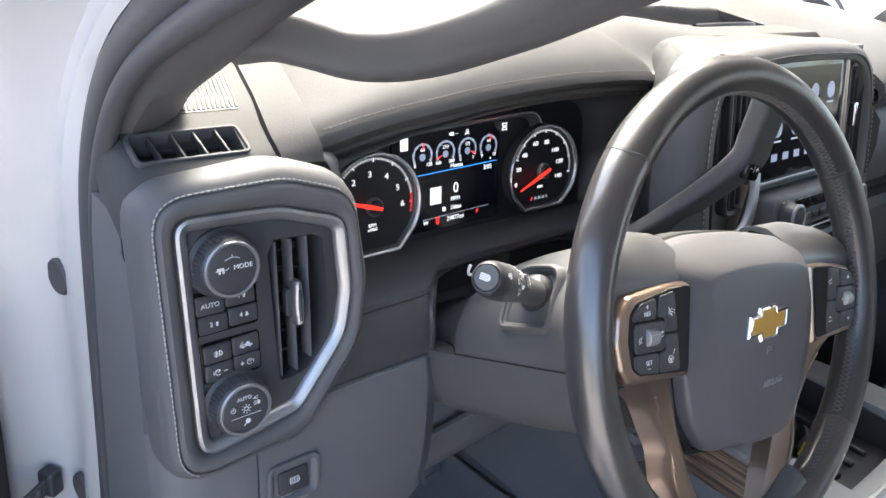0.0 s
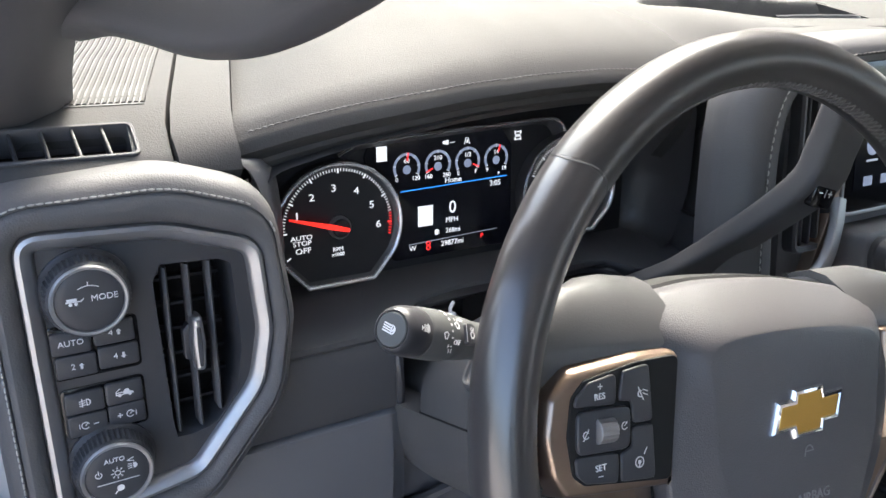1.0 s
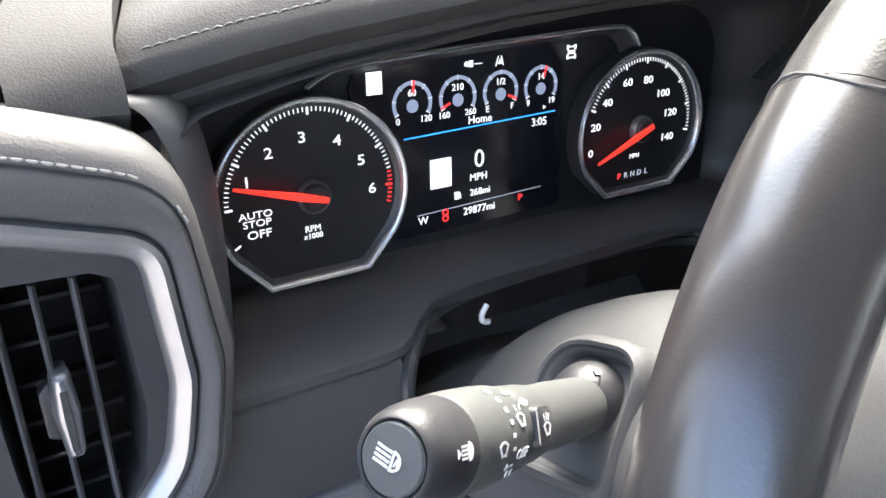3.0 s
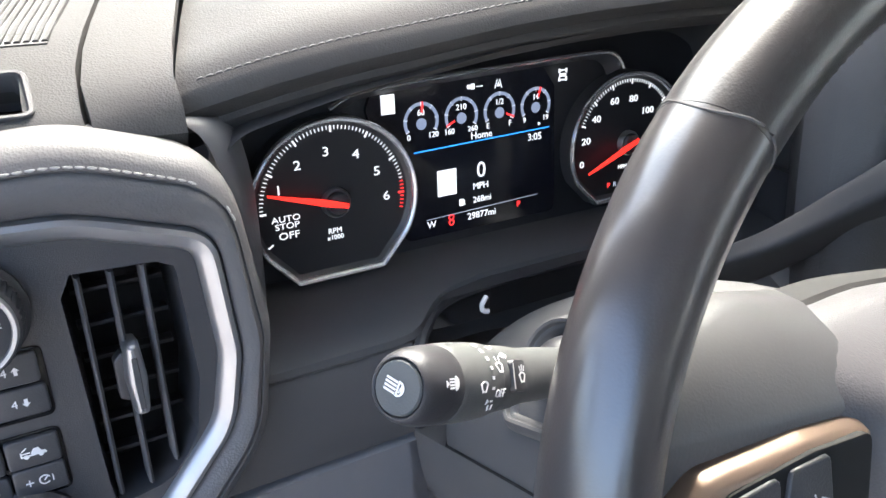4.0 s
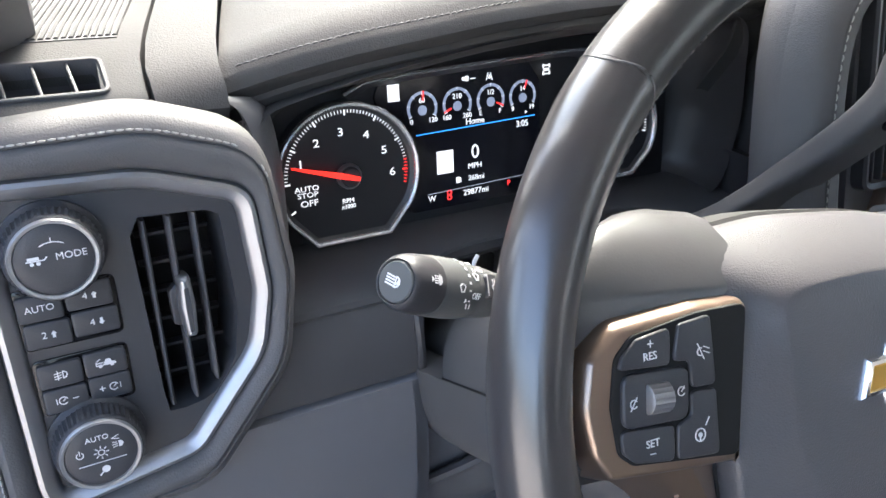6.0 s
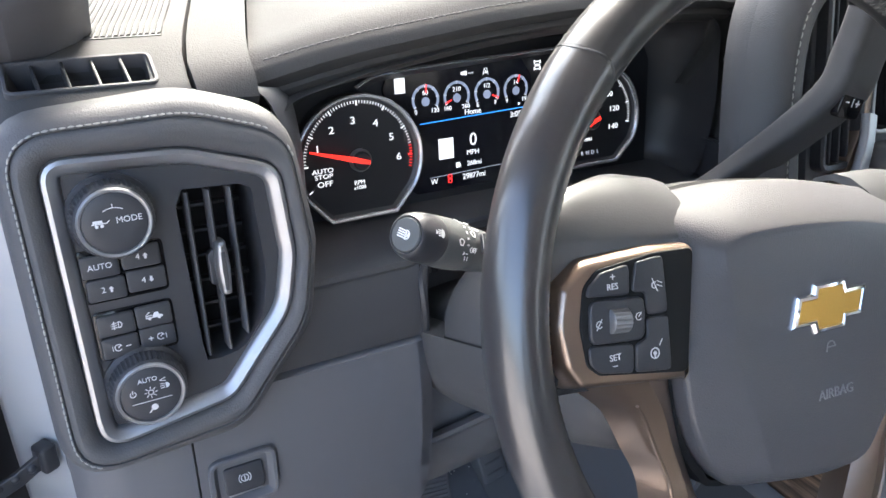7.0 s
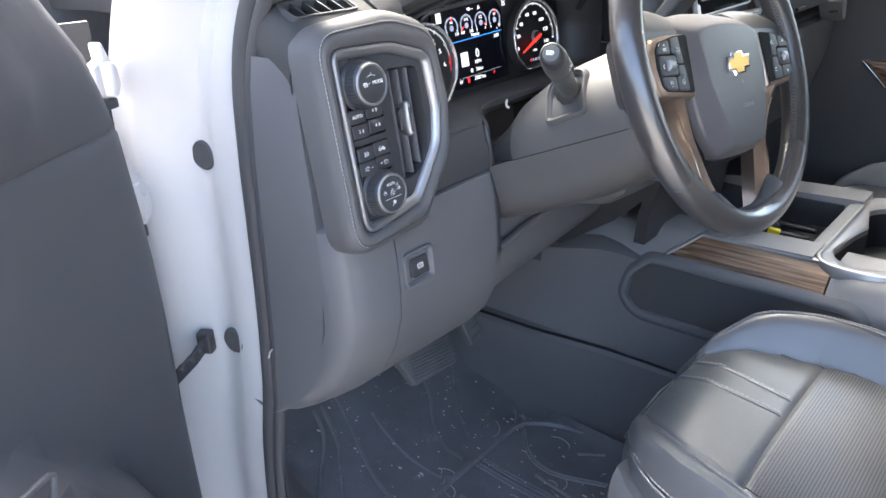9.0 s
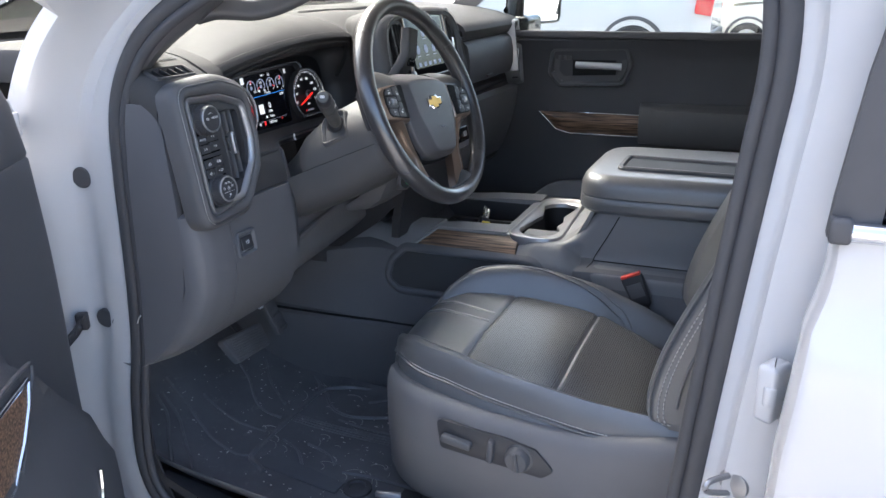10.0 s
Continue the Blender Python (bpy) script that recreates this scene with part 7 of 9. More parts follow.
# flank behind the wood: falls from the cup deck, rises into the armrest box
bm = B()
rows = []
for y in (-0.064, -0.072, -0.084, -0.10, -0.125, -0.15, -0.165, -0.175, -0.184, -0.192, -0.200, -0.210, -0.225, -0.25, -0.30, -0.40, -0.52, -0.64):
    t = ease((-0.160 - y) / 0.060)
    w = ease((-0.064 - y) / 0.045)
    d_ = [(0.284, 0.880), (0.286, 0.930), (0.2925 - 0.001 * w, 0.943 + 0.004 * w), (0.302 - 0.004 * w, 0.952 + 0.007 * w), (0.313 - 0.007 * w, 0.962 + 0.010 * w), (0.324 - 0.008 * w, 0.972 + 0.008 * w), (0.338 - 0.008 * w, 0.982 + 0.001 * w), (0.400, 0.984)]
    x_ = [(0.301, 0.840), (0.302, 0.915), (0.306, 0.928), (0.316, 0.938), (0.328, 0.944), (0.335, 0.956), (0.338, 1.010), (0.343, 1.064)]
    rows.append([(a_[0] + (b_[0] - a_[0]) * t, y - (0.034 * max(0.0, b_[1] - 0.96) / 0.1) * t, a_[1] + (b_[1] - a_[1]) * t) for a_, b_ in zip(d_, x_)])
dense_rows = [crv(list(c_), 3) for c_ in zip(*rows)]
sheet(bm, [crv(list(r), 3) for r in zip(*dense_rows)], (0.010, 0, -0.004))
part("console_shoulder", bm, FLANK, con, "plastic console shoulder rising to the armrest, coloured paler as lit", 60)
for pts in (((0.3405, -0.288, 1.050), (0.3375, -0.266, 1.005), (0.3350, -0.240, 0.957), (0.3275, -0.236, 0.9440), (0.3160, -0.230, 0.9380), (0.3060, -0.222, 0.928), (0.3015, -0.216, 0.905)), ((0.3300, -0.238, 0.9470), (0.3300, -0.30, 0.9470), (0.3300, -0.45, 0.9470), (0.3300, -0.62, 0.9470))):
    bm = B()
    tube(bm, crv([Vector(p) + Vector((-0.0004, 0, 0.0004)) for p in pts], 5), 0.0012, 6)
    part("panel_gap", bm, VOID, con)
# keys in the bin
key = thing("key_fob", (0.50, 0.10, 0.945), "black key fob with yellow tag and steel ring", "keys")
bm = B()
box(bm, -0.02, 0.02, -0.012, 0.012, 0, 0.028, 0.006, pose(0.49, 0.09, 0.945, 20, 10, 30))
part("fob", bm, BLACK, key)
bm = B()
box(bm, -0.006, 0.006, -0.010, 0.010, 0, 0.020, 0.002, pose(0.472, 0.075, 0.947, 10, 0, 15))
part("tag", bm, mat("yellow_tag", (0.75, 0.6, 0.03), 0.5), key)
bm = B()
tube(bm, [(0.505 + 0.014 * math.cos(a), 0.085, 0.985 + 0.014 * math.sin(a)) for a in np.linspace(0, 2 * math.pi, 16, endpoint=False)], 0.0016, 6, True, (0, 1, 0))
part("ring", bm, CHROME, key)
bm = B()
box(bm, -0.003, 0.003, -0.008, 0.008, 0, 0.035, 0.001, pose(0.515, 0.09, 0.955, 30, 20, 60))
part("key_blade", bm, CHROME, key)
# ignition button lit green at the column
ig = thing("start_button", (0.243, 0.20, 1.10), "round start button with a green ring light", "switch")
IG = Matrix.Translation((0.243, 0.187, 1.119)) @ pose(0, 0, 0, 84, 0, -14)
bm = B()
lathe(bm, [(0.020, -0.02), (0.020, 0.004), (0.017, 0.006), (0.0155, 0.004)], IG, 28)
part("button_ring", bm, SATIN, ig)
bm = B()
lathe(bm, [(0.015, -0.01), (0.015, 0.005), (0.0001, 0.006)], IG, 28)
part("button_face", bm, BLACK, ig)
bm = B()
lathe(bm, [(0.004, 0.006), (0.004, 0.0072), (0.0001, 0.0072)], IG @ Matrix.Translation((0.005, -0.004, 0)), 12)
part("indicator", bm, LITN, ig)

# ---- driver's seat ----
seat = thing("driver_seat", (0.0, -0.2, 0.54), "black leather power seat with white contrast stitching", "seat")


def half_w(y):
    return lerp([-0.50, -0.40, -0.30, -0.145, -0.047, 0.0, 0.032, 0.05, 0.062], [0.258, 0.252, 0.246, 0.228, 0.206, 0.184, 0.154, 0.118, 0.06], y)


def seam_u(y):
    return lerp([-0.3, -0.12, 0.0], [0.79, 0.72, 0.66], y)


def cush_z(u, y):
    """u: -1..1 across the seat."""
    base = lerp([-0.50, -0.35, -0.2, -0.1, 0.0, 0.04, 0.062], [0.872, 0.874, 0.888, 0.902, 0.908, 0.895, 0.862], y)
    ub = seam_u(y)
    b = max(0.0, (abs(u) - ub) / (1 - ub))
    rise = math.sin(math.pi / 2 * min(1.0, b / 0.62)) ** 1.3 if b < 0.62 else 1.0 - 0.30 * ((b - 0.62) / 0.38) ** 2
    fade = lerp([-0.5, -0.42, -0.30, -0.15, -0.08, -0.02, 0.05], [1.22, 1.22, 1.06, 1.16, 1.12, 0.95, 0.35], y) if u > 0 else lerp([-0.5, -0.3, -0.02, 0.05], [0.9, 1.0, 0.9, 0.35], y)
    bol = (0.046 if u > 0 else 0.030) * rise * fade if b > 0 else 0.0
    bol -= lerp([-0.5, -0.43, -0.36, -0.28, -0.22, -0.15], [0.108, 0.080, 0.042, 0.012, 0.003, 0.0], y) * ease((u + 0.95) / 0.42)
    edge = -0.035 * max(0, (abs(u) - 0.93) / 0.07) ** 2 * lerp([-0.02, 0.045], [1.0, 0.25], y)
    puff = 0.006 * (1 - (u / ub) ** 2) if abs(u) < ub else 0.0
    groove = 0.0
    if abs(u) < ub + 0.01:
        for yc in (-0.106, -0.278):
            groove -= 0.0045 * math.exp(-((y - yc) / 0.005) ** 2)
    groove -= 0.006 * math.exp(-((abs(u) - ub) / 0.018) ** 2) * (1 if y < 0.03 else 0)
    return base + bol + edge + puff + groove


cols = sorted(set([-1, -0.985, -0.96, -0.93] + [round(-0.9 + 0.02 * i, 3) for i in range(91)] + [-0.635, -0.62, -0.605, -0.59, -0.575, 0.575, 0.59, 0.605, 0.62, 0.635] + [0.93, 0.96, 0.985, 1]))
ysr = sorted(set([-0.50 + 0.0225 * i for i in range(25)] + [0.05, 0.057, 0.062] + [yc + d for yc in (-0.106, -0.278) for d in (-0.012, -0.006, 0, 0.006, 0.012)]))


def cush(bm, u0, u1, y0, y1, drop):
    us = [u for u in cols if u0 - 1e-6 <= u <= u1 + 1e-6]
    yy = [y for y in ysr if y0 - 1e-6 <= y <= y1 + 1e-6]
    sheet(bm, [[(u * half_w(y), y, cush_z(u, y)) for u in us] for y in yy], (0, 0, -drop))


bm = B()
cush(bm, -1, 1, -0.5, 0.062, 0.03)
cu = part("cushion", bm, SEAT, seat, "smooth black leather cushion with bolsters")
bm = B()
us = [u for u in cols if abs(u) <= 0.581]
for y0, y1 in ((-0.478, -0.283), (-0.273, -0.111)):
    yy = [y for y in ysr if y0 <= y <= y1]
    sheet(bm, [[(u / 0.605 * seam_u(y) * half_w(y), y, cush_z(u / 0.605 * seam_u(y), y) + 0.0012) for u in us] for y in yy], (0, 0, -0.004))
part("perforated_insert", bm, SEATP, cu, "perforated leather insert")
# cushion skirt: front and sides
def outline(d=0.0):
    right = [(half_w(y) + d, y) for y in np.linspace(-0.5, 0.05, 16)]
    frontp = [((0.118 + d) * math.cos(a), 0.05 + (0.012 + d) * math.sin(a)) for a in np.linspace(0.3, math.pi - 0.3, 9)]
    left = [(-x, y) for x, y in right[::-1]]
    return right + frontp + left


o1 = outline()
bm = B()
rows = []
for d, dz, zt in ((-0.006, -0.004, 1), (0.003, -0.012, 1), (0.007, -0.030, 1), (0.006, -0.058, 1), (0.0, -0.080, 1), (-0.01, -0.09, 1)):
    r_ = []
    for (x, y), (x2, y2) in zip(o1, outline(d)):
        u = max(-1, min(1, x / max(half_w(min(y, 0.062)), 1e-3)))
        r_.append((x2, y2, cush_z(u, min(y, 0.06)) + dz))
    rows.append(r_)
sheet(bm, rows, (0, -0.0, -0.004))
part("cushion_skirt", bm, SEAT, seat, "black leather cushion side")
bm = B()
pp_ = [Vector((x, y, cush_z(max(-1, min(1, x / half_w(min(y, 0.06)))), min(y, 0.06)) - 0.004)) for x, y in outline(0.0035)]
tube(bm, crv(pp_, 2), 0.0022, 8)
part("piping", bm, SEAT, seat)
bm = B()
for off in (0.0, 0.0055):
    pth = [Vector((x, y, cush_z(max(-1, min(1, x / half_w(min(y, 0.06)))), min(y, 0.06)) + 0.0005 - off * 1.2)) for x, y in outline(0.001 + off * 0.5)]
    dn = []
    for a, b in zip(pth, pth[1:]):
        dn += [a.lerp(b, k / 4) for k in range(4)]
    bm = B()
    dashes(bm, dn, 0.0011, 0.0054, 0.0014, (0, 0, 1))
    part("stitching", bm, SEAM_T, cu, "pale seam stitching")
for off in (0, 0.012):
    left_u = lambda y: -(seam_u(y) + 0.05 + off * 2)
    right_u = lambda y: lerp([-0.372, -0.362, -0.345, -0.327, -0.25, -0.16, -0.07, 0.0, 0.035], [0.70, 0.755, 0.81, 0.845, 0.885, 0.915, 0.925, 0.90, 0.82], y) - off * 2.6
    for f_u, y0 in ((left_u, -0.40), (right_u, -0.370)):
        pth = [Vector((f_u(y) * half_w(y), y, cush_z(f_u(y), y) + 0.0006)) for y in np.linspace(y0, 0.035, 60)]
        bm = B()
        dashes(bm, pth, 0.0007, 0.0054, 0.0012)
        part("stitching", bm, SEAM_T, cu, "pale seam stitching")
        bm = B()
        tube(bm, [p + Vector((0.0, 0.0, -0.0010)) for p in pth], 0.0020, 7)
        part("raised_seam", bm, SEAT, cu)
for xa, xb in ((0.060, 0.036), (0.011, -0.003)):
    pth = []
    for f in np.linspace(0, 1, 30):
        y = 0.046 - 0.146 * f
        x = xa + (xb - xa) * f
        pth.append(Vector((x, y, cush_z(x / half_w(y), y) + 0.0012)))
    bm = B()
    dashes(bm, pth, 0.0007, 0.0050, 0.0020)
    part("stitching", bm, SEAM_T, cu, "pale seam stitching")
    bm = B()
    tube(bm, [p - Vector((0.004, 0, 0.0016)) for p in pth], 0.0026, 7)
    part("raised_seam", bm, SEAT, cu)
# plastic base with the power controls
bm = B()
rows = []
for y in np.linspace(0.035, -0.55, 24):
    t = lerp([-0.55, -0.45, -0.33, -0.2, 0.0, 0.035], [0.0, 0.0, 0.6, 1.0, 1.0, 0.7], y)
    x = -lerp([-0.55, -0.165, -0.05, 0.0, 0.035], [0.262, 0.243, 0.226, 0.206, 0.172], y) - 0.012
    top = lerp([-0.55, -0.44, -0.36, -0.2, 0.035], [0.888, 0.866, 0.848, 0.848, 0.862], y)
    rows.append([(x + 0.03, y, top + 0.004), (x + 0.012, y, top + 0.006), (x + 0.002, y, top), (x - 0.006, y, top - 0.012), (x - 0.010, y, top - 0.030), (x - 0.012, y, top - 0.08), (x - 0.006, y, 0.66 + 0.03 * (1 - t)), (x + 0.012, y, 0.635 + 0.02 * (1 - t)), (x + 0.05, y, 0.62)])
sheet(bm, rows, (0.008, 0, -0.004))
sb = part("seat_base", bm, SHIELD, seat, "charcoal plastic seat side shield")
bm = B()
sheet(bm, [[(x, 0.028 - 0.05 * (abs(x) / 0.2) ** 4, z) for x in np.linspace(-0.2, 0.2, 13)] for z in (0.64, 0.74, 0.82, 0.835)], (0, -0.01, 0))
part("seat_front", bm, PLASTIC, seat)
PS = Matrix.Translation((-0.2650, -0.165, 0.800)) @ Matrix(((-0.07, 0.0, -0.9975, 0), (-0.9975, 0.0, 0.07, 0), (0.0, 1.0, 0.0, 0), (0, 0, 0, 1)))
bm = B()
pl = rounded([(-0.070, 0.034), (0.060, 0.028), (0.112, 0.020), (0.145, -0.012), (0.123, -0.030), (-0.064, -0.022)], 0.010)
slab(bm, pl, PS, -0.004, 0.0022, 0.001, 2)
pn = part("switch_panel", bm, PANEL, sb)
bm = B()
slab(bm, rect(0.056, 0.015, 0.005), PS @ pose(-0.030, 0.001, 0, 0, 0, -6), 0, 0.014, 0.004)
part("cushion_switch", bm, PLASTIC, pn, "grey seat slide switch")
bm = B()
slab(bm, rect(0.011, 0.044, 0.005), PS @ pose(0.034, 0.000, 0, 0, 0, -4), 0, 0.013, 0.004)
part("recline_switch", bm, PLASTIC, pn)
bm = B()
lathe(bm, [(0.025, 0.0), (0.025, 0.003), (0.0215, 0.004), (0.0205, 0.014), (0.018, 0.017), (0.0001, 0.017)], PS @ Matrix.Translation((0.083, -0.002, 0)), 32)
lk = part("lumbar_knob", bm, PLASTIC, pn)
bm = B()
box(bm, -0.004, 0.004, -0.017, 0.017, 0.015, 0.021, 0.002, PS @ pose(0.083, -0.002, 0, 0, 0, 8))
part("knob_bar", bm, PLASTIC, lk)
for x in (-0.19, 0.19):
    bm = B()
    box(bm, x - 0.016, x + 0.016, -0.52, 0.02, 0.54, 0.60, 0.004)
    part("seat_rail", bm, BLACK, seat)
    bm = B()
    box(bm, x - 0.012, x + 0.012, -0.45, -0.03, 0.595, 0.66, 0.004)
    part("seat_bracket", bm, BLACK, seat)
bm = B()
tube(bm, [(-0.20, 0.015, 0.60), (-0.215, 0.045, 0.605), (-0.215, 0.06, 0.603)], 0.007, 8)
part("rail_end", bm, SATIN, seat)
# backrest
BACK = [p.to_2d() for p in crv([(-0.500, 0.775, 0), (-0.488, 0.830, 0), (-0.470, 0.893, 0), (-0.452, 0.905, 0), (-0.4485, 0.925, 0), (-0.4505, 0.957, 0), (-0.465, 1.015, 0), (-0.492, 1.085, 0), (-0.527, 1.162, 0), (-0.580, 1.28, 0), (-0.640, 1.41, 0), (-0.675, 1.48, 0)], 4)]
bm = B()
rows = []
for p in BACK:
    hw = lerp([0.89, 1.3, 1.48], [0.175, 0.18, 0.13], p.y)
    rows.append([(u * hw, p.x - 0.046 + 0.012 * u * u - 0.004 * math.exp(-((abs(u) - 0.5) / 0.03) ** 2), p.y) for u in np.linspace(-1, 1, 25)])
sheet(bm, rows, (0, -0.09, 0))
part("backrest", bm, SEATP, seat, "black leather backrest centre panel")
for s in (-1, 1):
    bm = B()
    loops = []
    low = 8 if s < 0 else 0
    for k, p in enumerate(BACK[low:]):
        e = min(1.0, 0.55 + 0.16 * k)
        x_out = lerp([0.89, 1.1, 1.35, 1.48], [0.250, 0.258, 0.252, 0.20], p.y)
        prof = rounded([(-0.105, -0.13), (-0.118, -0.050), (-0.055, -0.006), (-0.012, 0.008), (0.003, -0.006), (0.005, -0.060), (-0.012, -0.13)], [0.01, 0.03, 0.03, 0.008, 0.010, 0.02, 0.01], 4)
        loops.append([Vector((s * (x_out + q.x * (0.8 + 0.2 * e)), p.x - 0.012 * (1 - e) + q.y * e, p.y)) for q in prof])
    loft(bm, loops)
    bo = part("back_bolster", bm, SEAT, seat, "smooth black leather backrest bolster")
    bm = B()
    tube(bm, [Vector((s * (lerp([0.89, 1.1, 1.35, 1.48], [0.250, 0.258, 0.252, 0.20], p.y) - 0.002), p.x + 0.001, p.y)) for p in BACK[low + 2:]], 0.0024, 8)
    part("piping", bm, SEAT, bo)
    for off in (0.013, 0.021):
        pth = []
        for a, b in zip(BACK[low + 2:], BACK[low + 3:]):
            for f in np.linspace(0, 1, 6, endpoint=False):
                q = a.lerp(b, f)
                pth.append(Vector((s * (lerp([0.89, 1.1, 1.35, 1.48], [0.250, 0.258, 0.252, 0.20], q.y) + 0.0046), q.x - off, q.y)))
        bm = B()
        dashes(bm, pth, 0.0012, 0.0056, 0.0022, (s, 0, 0))
        part("stitching", bm, SEAM_T, bo, "pale seam stitching")
    bm = B()
    tube(bm, crv([(s * 0.2625, -0.560, 1.16), (s * 0.2630, -0.510, 1.032), (s * 0.2615, -0.495, 0.98), (s * 0.2590, -0.488, 0.935)], 5), 0.0022, 7)
    part("rear_seam", bm, SEAT, bo)
# belt buckle
bu = thing("seat_belt_buckle", (0.290, -0.39, 0.80), "black seat belt buckle with red release button", "buckle")
BK = Matrix.Translation((0.290, -0.3410, 0.9100)) @ pose(0, 0, 0, -25, 0, 0)
bm = B()
loft(bm, [at(BK, rect(w_, d_, 0.006), z_) for w_, d_, z_ in ((0.010, 0.030, -0.046), (0.016, 0.040, -0.040), (0.018, 0.044, -0.028), (0.018, 0.047, 0.022), (0.016, 0.0465, 0.0275), (0.012, 0.042, 0.0285))])
bb = part("buckle_body", bm, BLACK, bu)
bm = B()
box(bm, -0.0070, 0.0070, -0.0215, 0.0215, 0.0270, 0.0340, 0.002, BK)
part("release_button", bm, RED, bb, "red release button")
bm = B()
box(bm, -0.0098, -0.0086, -0.016, 0.016, -0.020, 0.012, 0.0005, BK)
part("buckle_plate", bm, PLASTIC, bb)
bm = B()
tube(bm, [BK @ Vector((0, 0, -0.044)), (0.290, -0.376, 0.835), (0.288, -0.39, 0.76)], 0.010, 8)
part("buckle_stalk", bm, BLACK, bu)
seat.matrix_basis = Matrix.Translation((0.028, 0, 0)) @ seat.matrix_basis
# passenger seat
ps = thing("front_seat", (0.90, -0.25, 0.54), "black leather passenger seat cushion", "seat")
bm = B()
us = [u for u in cols]
sheet(bm, [[(0.90 + u * half_w(y) * 0.85, y + 0.06, cush_z(u, y) - 0.01) for u in us] for y in ysr], (0, 0, -0.15))
part("cushion", bm, SEAT, ps)
bm = B()
box(bm, 0.72, 1.08, -0.50, 0.06, 0.54, 0.74, 0.02)
part("seat_base", bm, PLASTIC, ps)
bm = B()
rows = [[(0.90 + u * 0.22, -0.44 - (z - 0.86) * 0.40 - 0.03 * u * u, z) for u in np.linspace(-1, 1, 9)] for z in np.linspace(0.84, 1.50, 8)]
sheet(bm, rows, (0, -0.12, 0))
part("backrest", bm, SEAT, ps)

# ---- cab shell: the driver's door opening ----
SEAL = [(0.300, 0.565), (0.410, 0.590), (0.455, 0.660), (0.446, 0.800), (0.421, 0.920), (0.408, 1.020), (0.400, 1.120), (0.392, 1.250), (0.380, 1.345), (0.350, 1.412), (0.298, 1.468), (0.218, 1.514), (0.10, 1.562), (-0.06, 1.610), (-0.25, 1.640), (-0.42, 1.645),
        (-0.515, 1.615), (-0.548, 1.540), (-0.555, 1.450), (-0.545, 1.350), (-0.529, 1.200), (-0.512, 1.030), (-0.497, 0.870), (-0.480, 0.720), (-0.44, 0.620), (-0.36, 0.570)]
seal_c = crv([(-0.352, y, z) for y, z in SEAL], 5, True)
ns = len(seal_c)


def out_of(i):
    """The way out of the opening at a point of its edge, in the plane of the door."""
    t = (seal_c[(i + 1) % ns] - seal_c[i - 1]).normalized()
    o = Vector((0, -t.z, t.y))
    c = Vector((-0.352, -0.05, 1.1))
    return o if o.dot(seal_c[i] - c) > 0 else -o


outs = [out_of(i) for i in range(ns)]
ap = thing("door_seal", (-0.352, -0.05, 0.56), "black rubber weatherstrip round the driver's door opening", "weatherstrip")
for nm, d0, xx, rr in (("seal_bulb", 0.026, 0.004, 0.0125), ("seal_lip", 0.006, 0.000, 0.0075)):
    bm = B()
    prof = [(math.cos(a) * rr * 1.15, math.sin(a) * rr) for a in np.linspace(0, 2 * math.pi, 12, endpoint=False)]
    loops = []
    for p, o in zip(seal_c, outs):
        q = p + o * d0 + Vector((xx, 0, 0))
        loops.append([q + o * a + Vector((-b, 0, 0)) for a, b in prof])
    loops.append(loops[0])
    loft(bm, loops, True, False)
    part(nm, bm, RUBBER, ap)
bm = B()
loops = []
for p, o in zip(seal_c, outs):
    front_ = 1.0 if p.y > 0 else 0.0
    k = lerp([1.30, 1.46], [1.0, 0.62], p.z) if p.y > -0.3 else 0.78
    rear = p.y < -0.4
    prof = ((0.012, 0.006), (0.014, 0.002), (0.034, 0.000), (0.038, -0.003), (0.060, -0.005), (0.074, -0.010), (0.086, -0.0065), (0.106, -0.007), (0.120, -0.018), (0.138, -0.034), (0.160, -0.062), (0.185, -0.090), (0.215, -0.115)) if not rear else \
           ((0.012, 0.006), (0.014, 0.002), (0.034, 0.000), (0.038, -0.003), (0.055, -0.006), (0.064, -0.008), (0.070, -0.012), (0.074, -0.020), (0.078, -0.032), (0.088, -0.037), (0.10, -0.040), (0.13, -0.042), (0.17, -0.044))
    if p.y > 0.2 and p.z < 1.44:
        prof = prof[:10] + ((0.156, -0.058), (0.168, -0.064), (0.215, -0.058))
    loops.append([p + o * (a * (k if a > 0.04 else 1)) + Vector((b, 0, 0)) for a, b in prof])
loops.append(loops[0])
g = [[bm.verts.new(v) for v in lp] for lp in loops[:-1]]
for i in range(len(g)):
    a, b = g[i], g[(i + 1) % len(g)]
    for j in range(len(a) - 1):
        bm.faces.new((a[j], a[j + 1], b[j + 1], b[j]))
jamb = struct("wall_door_frame", bm, SKINW, "white painted body frame round the driver's door opening", "body frame")
for i, (y, z) in enumerate(((0.495, 1.246), (0.499, 0.985))):
    pg = thing("grommet", (-0.357, y, z), "round black rubber plug in the white door pillar", "plug", "pillar plugs")
    bm = B()
    M4 = Matrix.Translation((-0.3605, y, z)) @ Vector((-0.97, -0.2, 0)).to_track_quat("Z", "Y").to_matrix().to_4x4()
    lathe(bm, [(0.0185, -0.006), (0.0185, 0.001), (0.0165, 0.0035), (0.0001, 0.0042)], M4, 28)
    part("plug_cap", bm, RUBBER, pg)

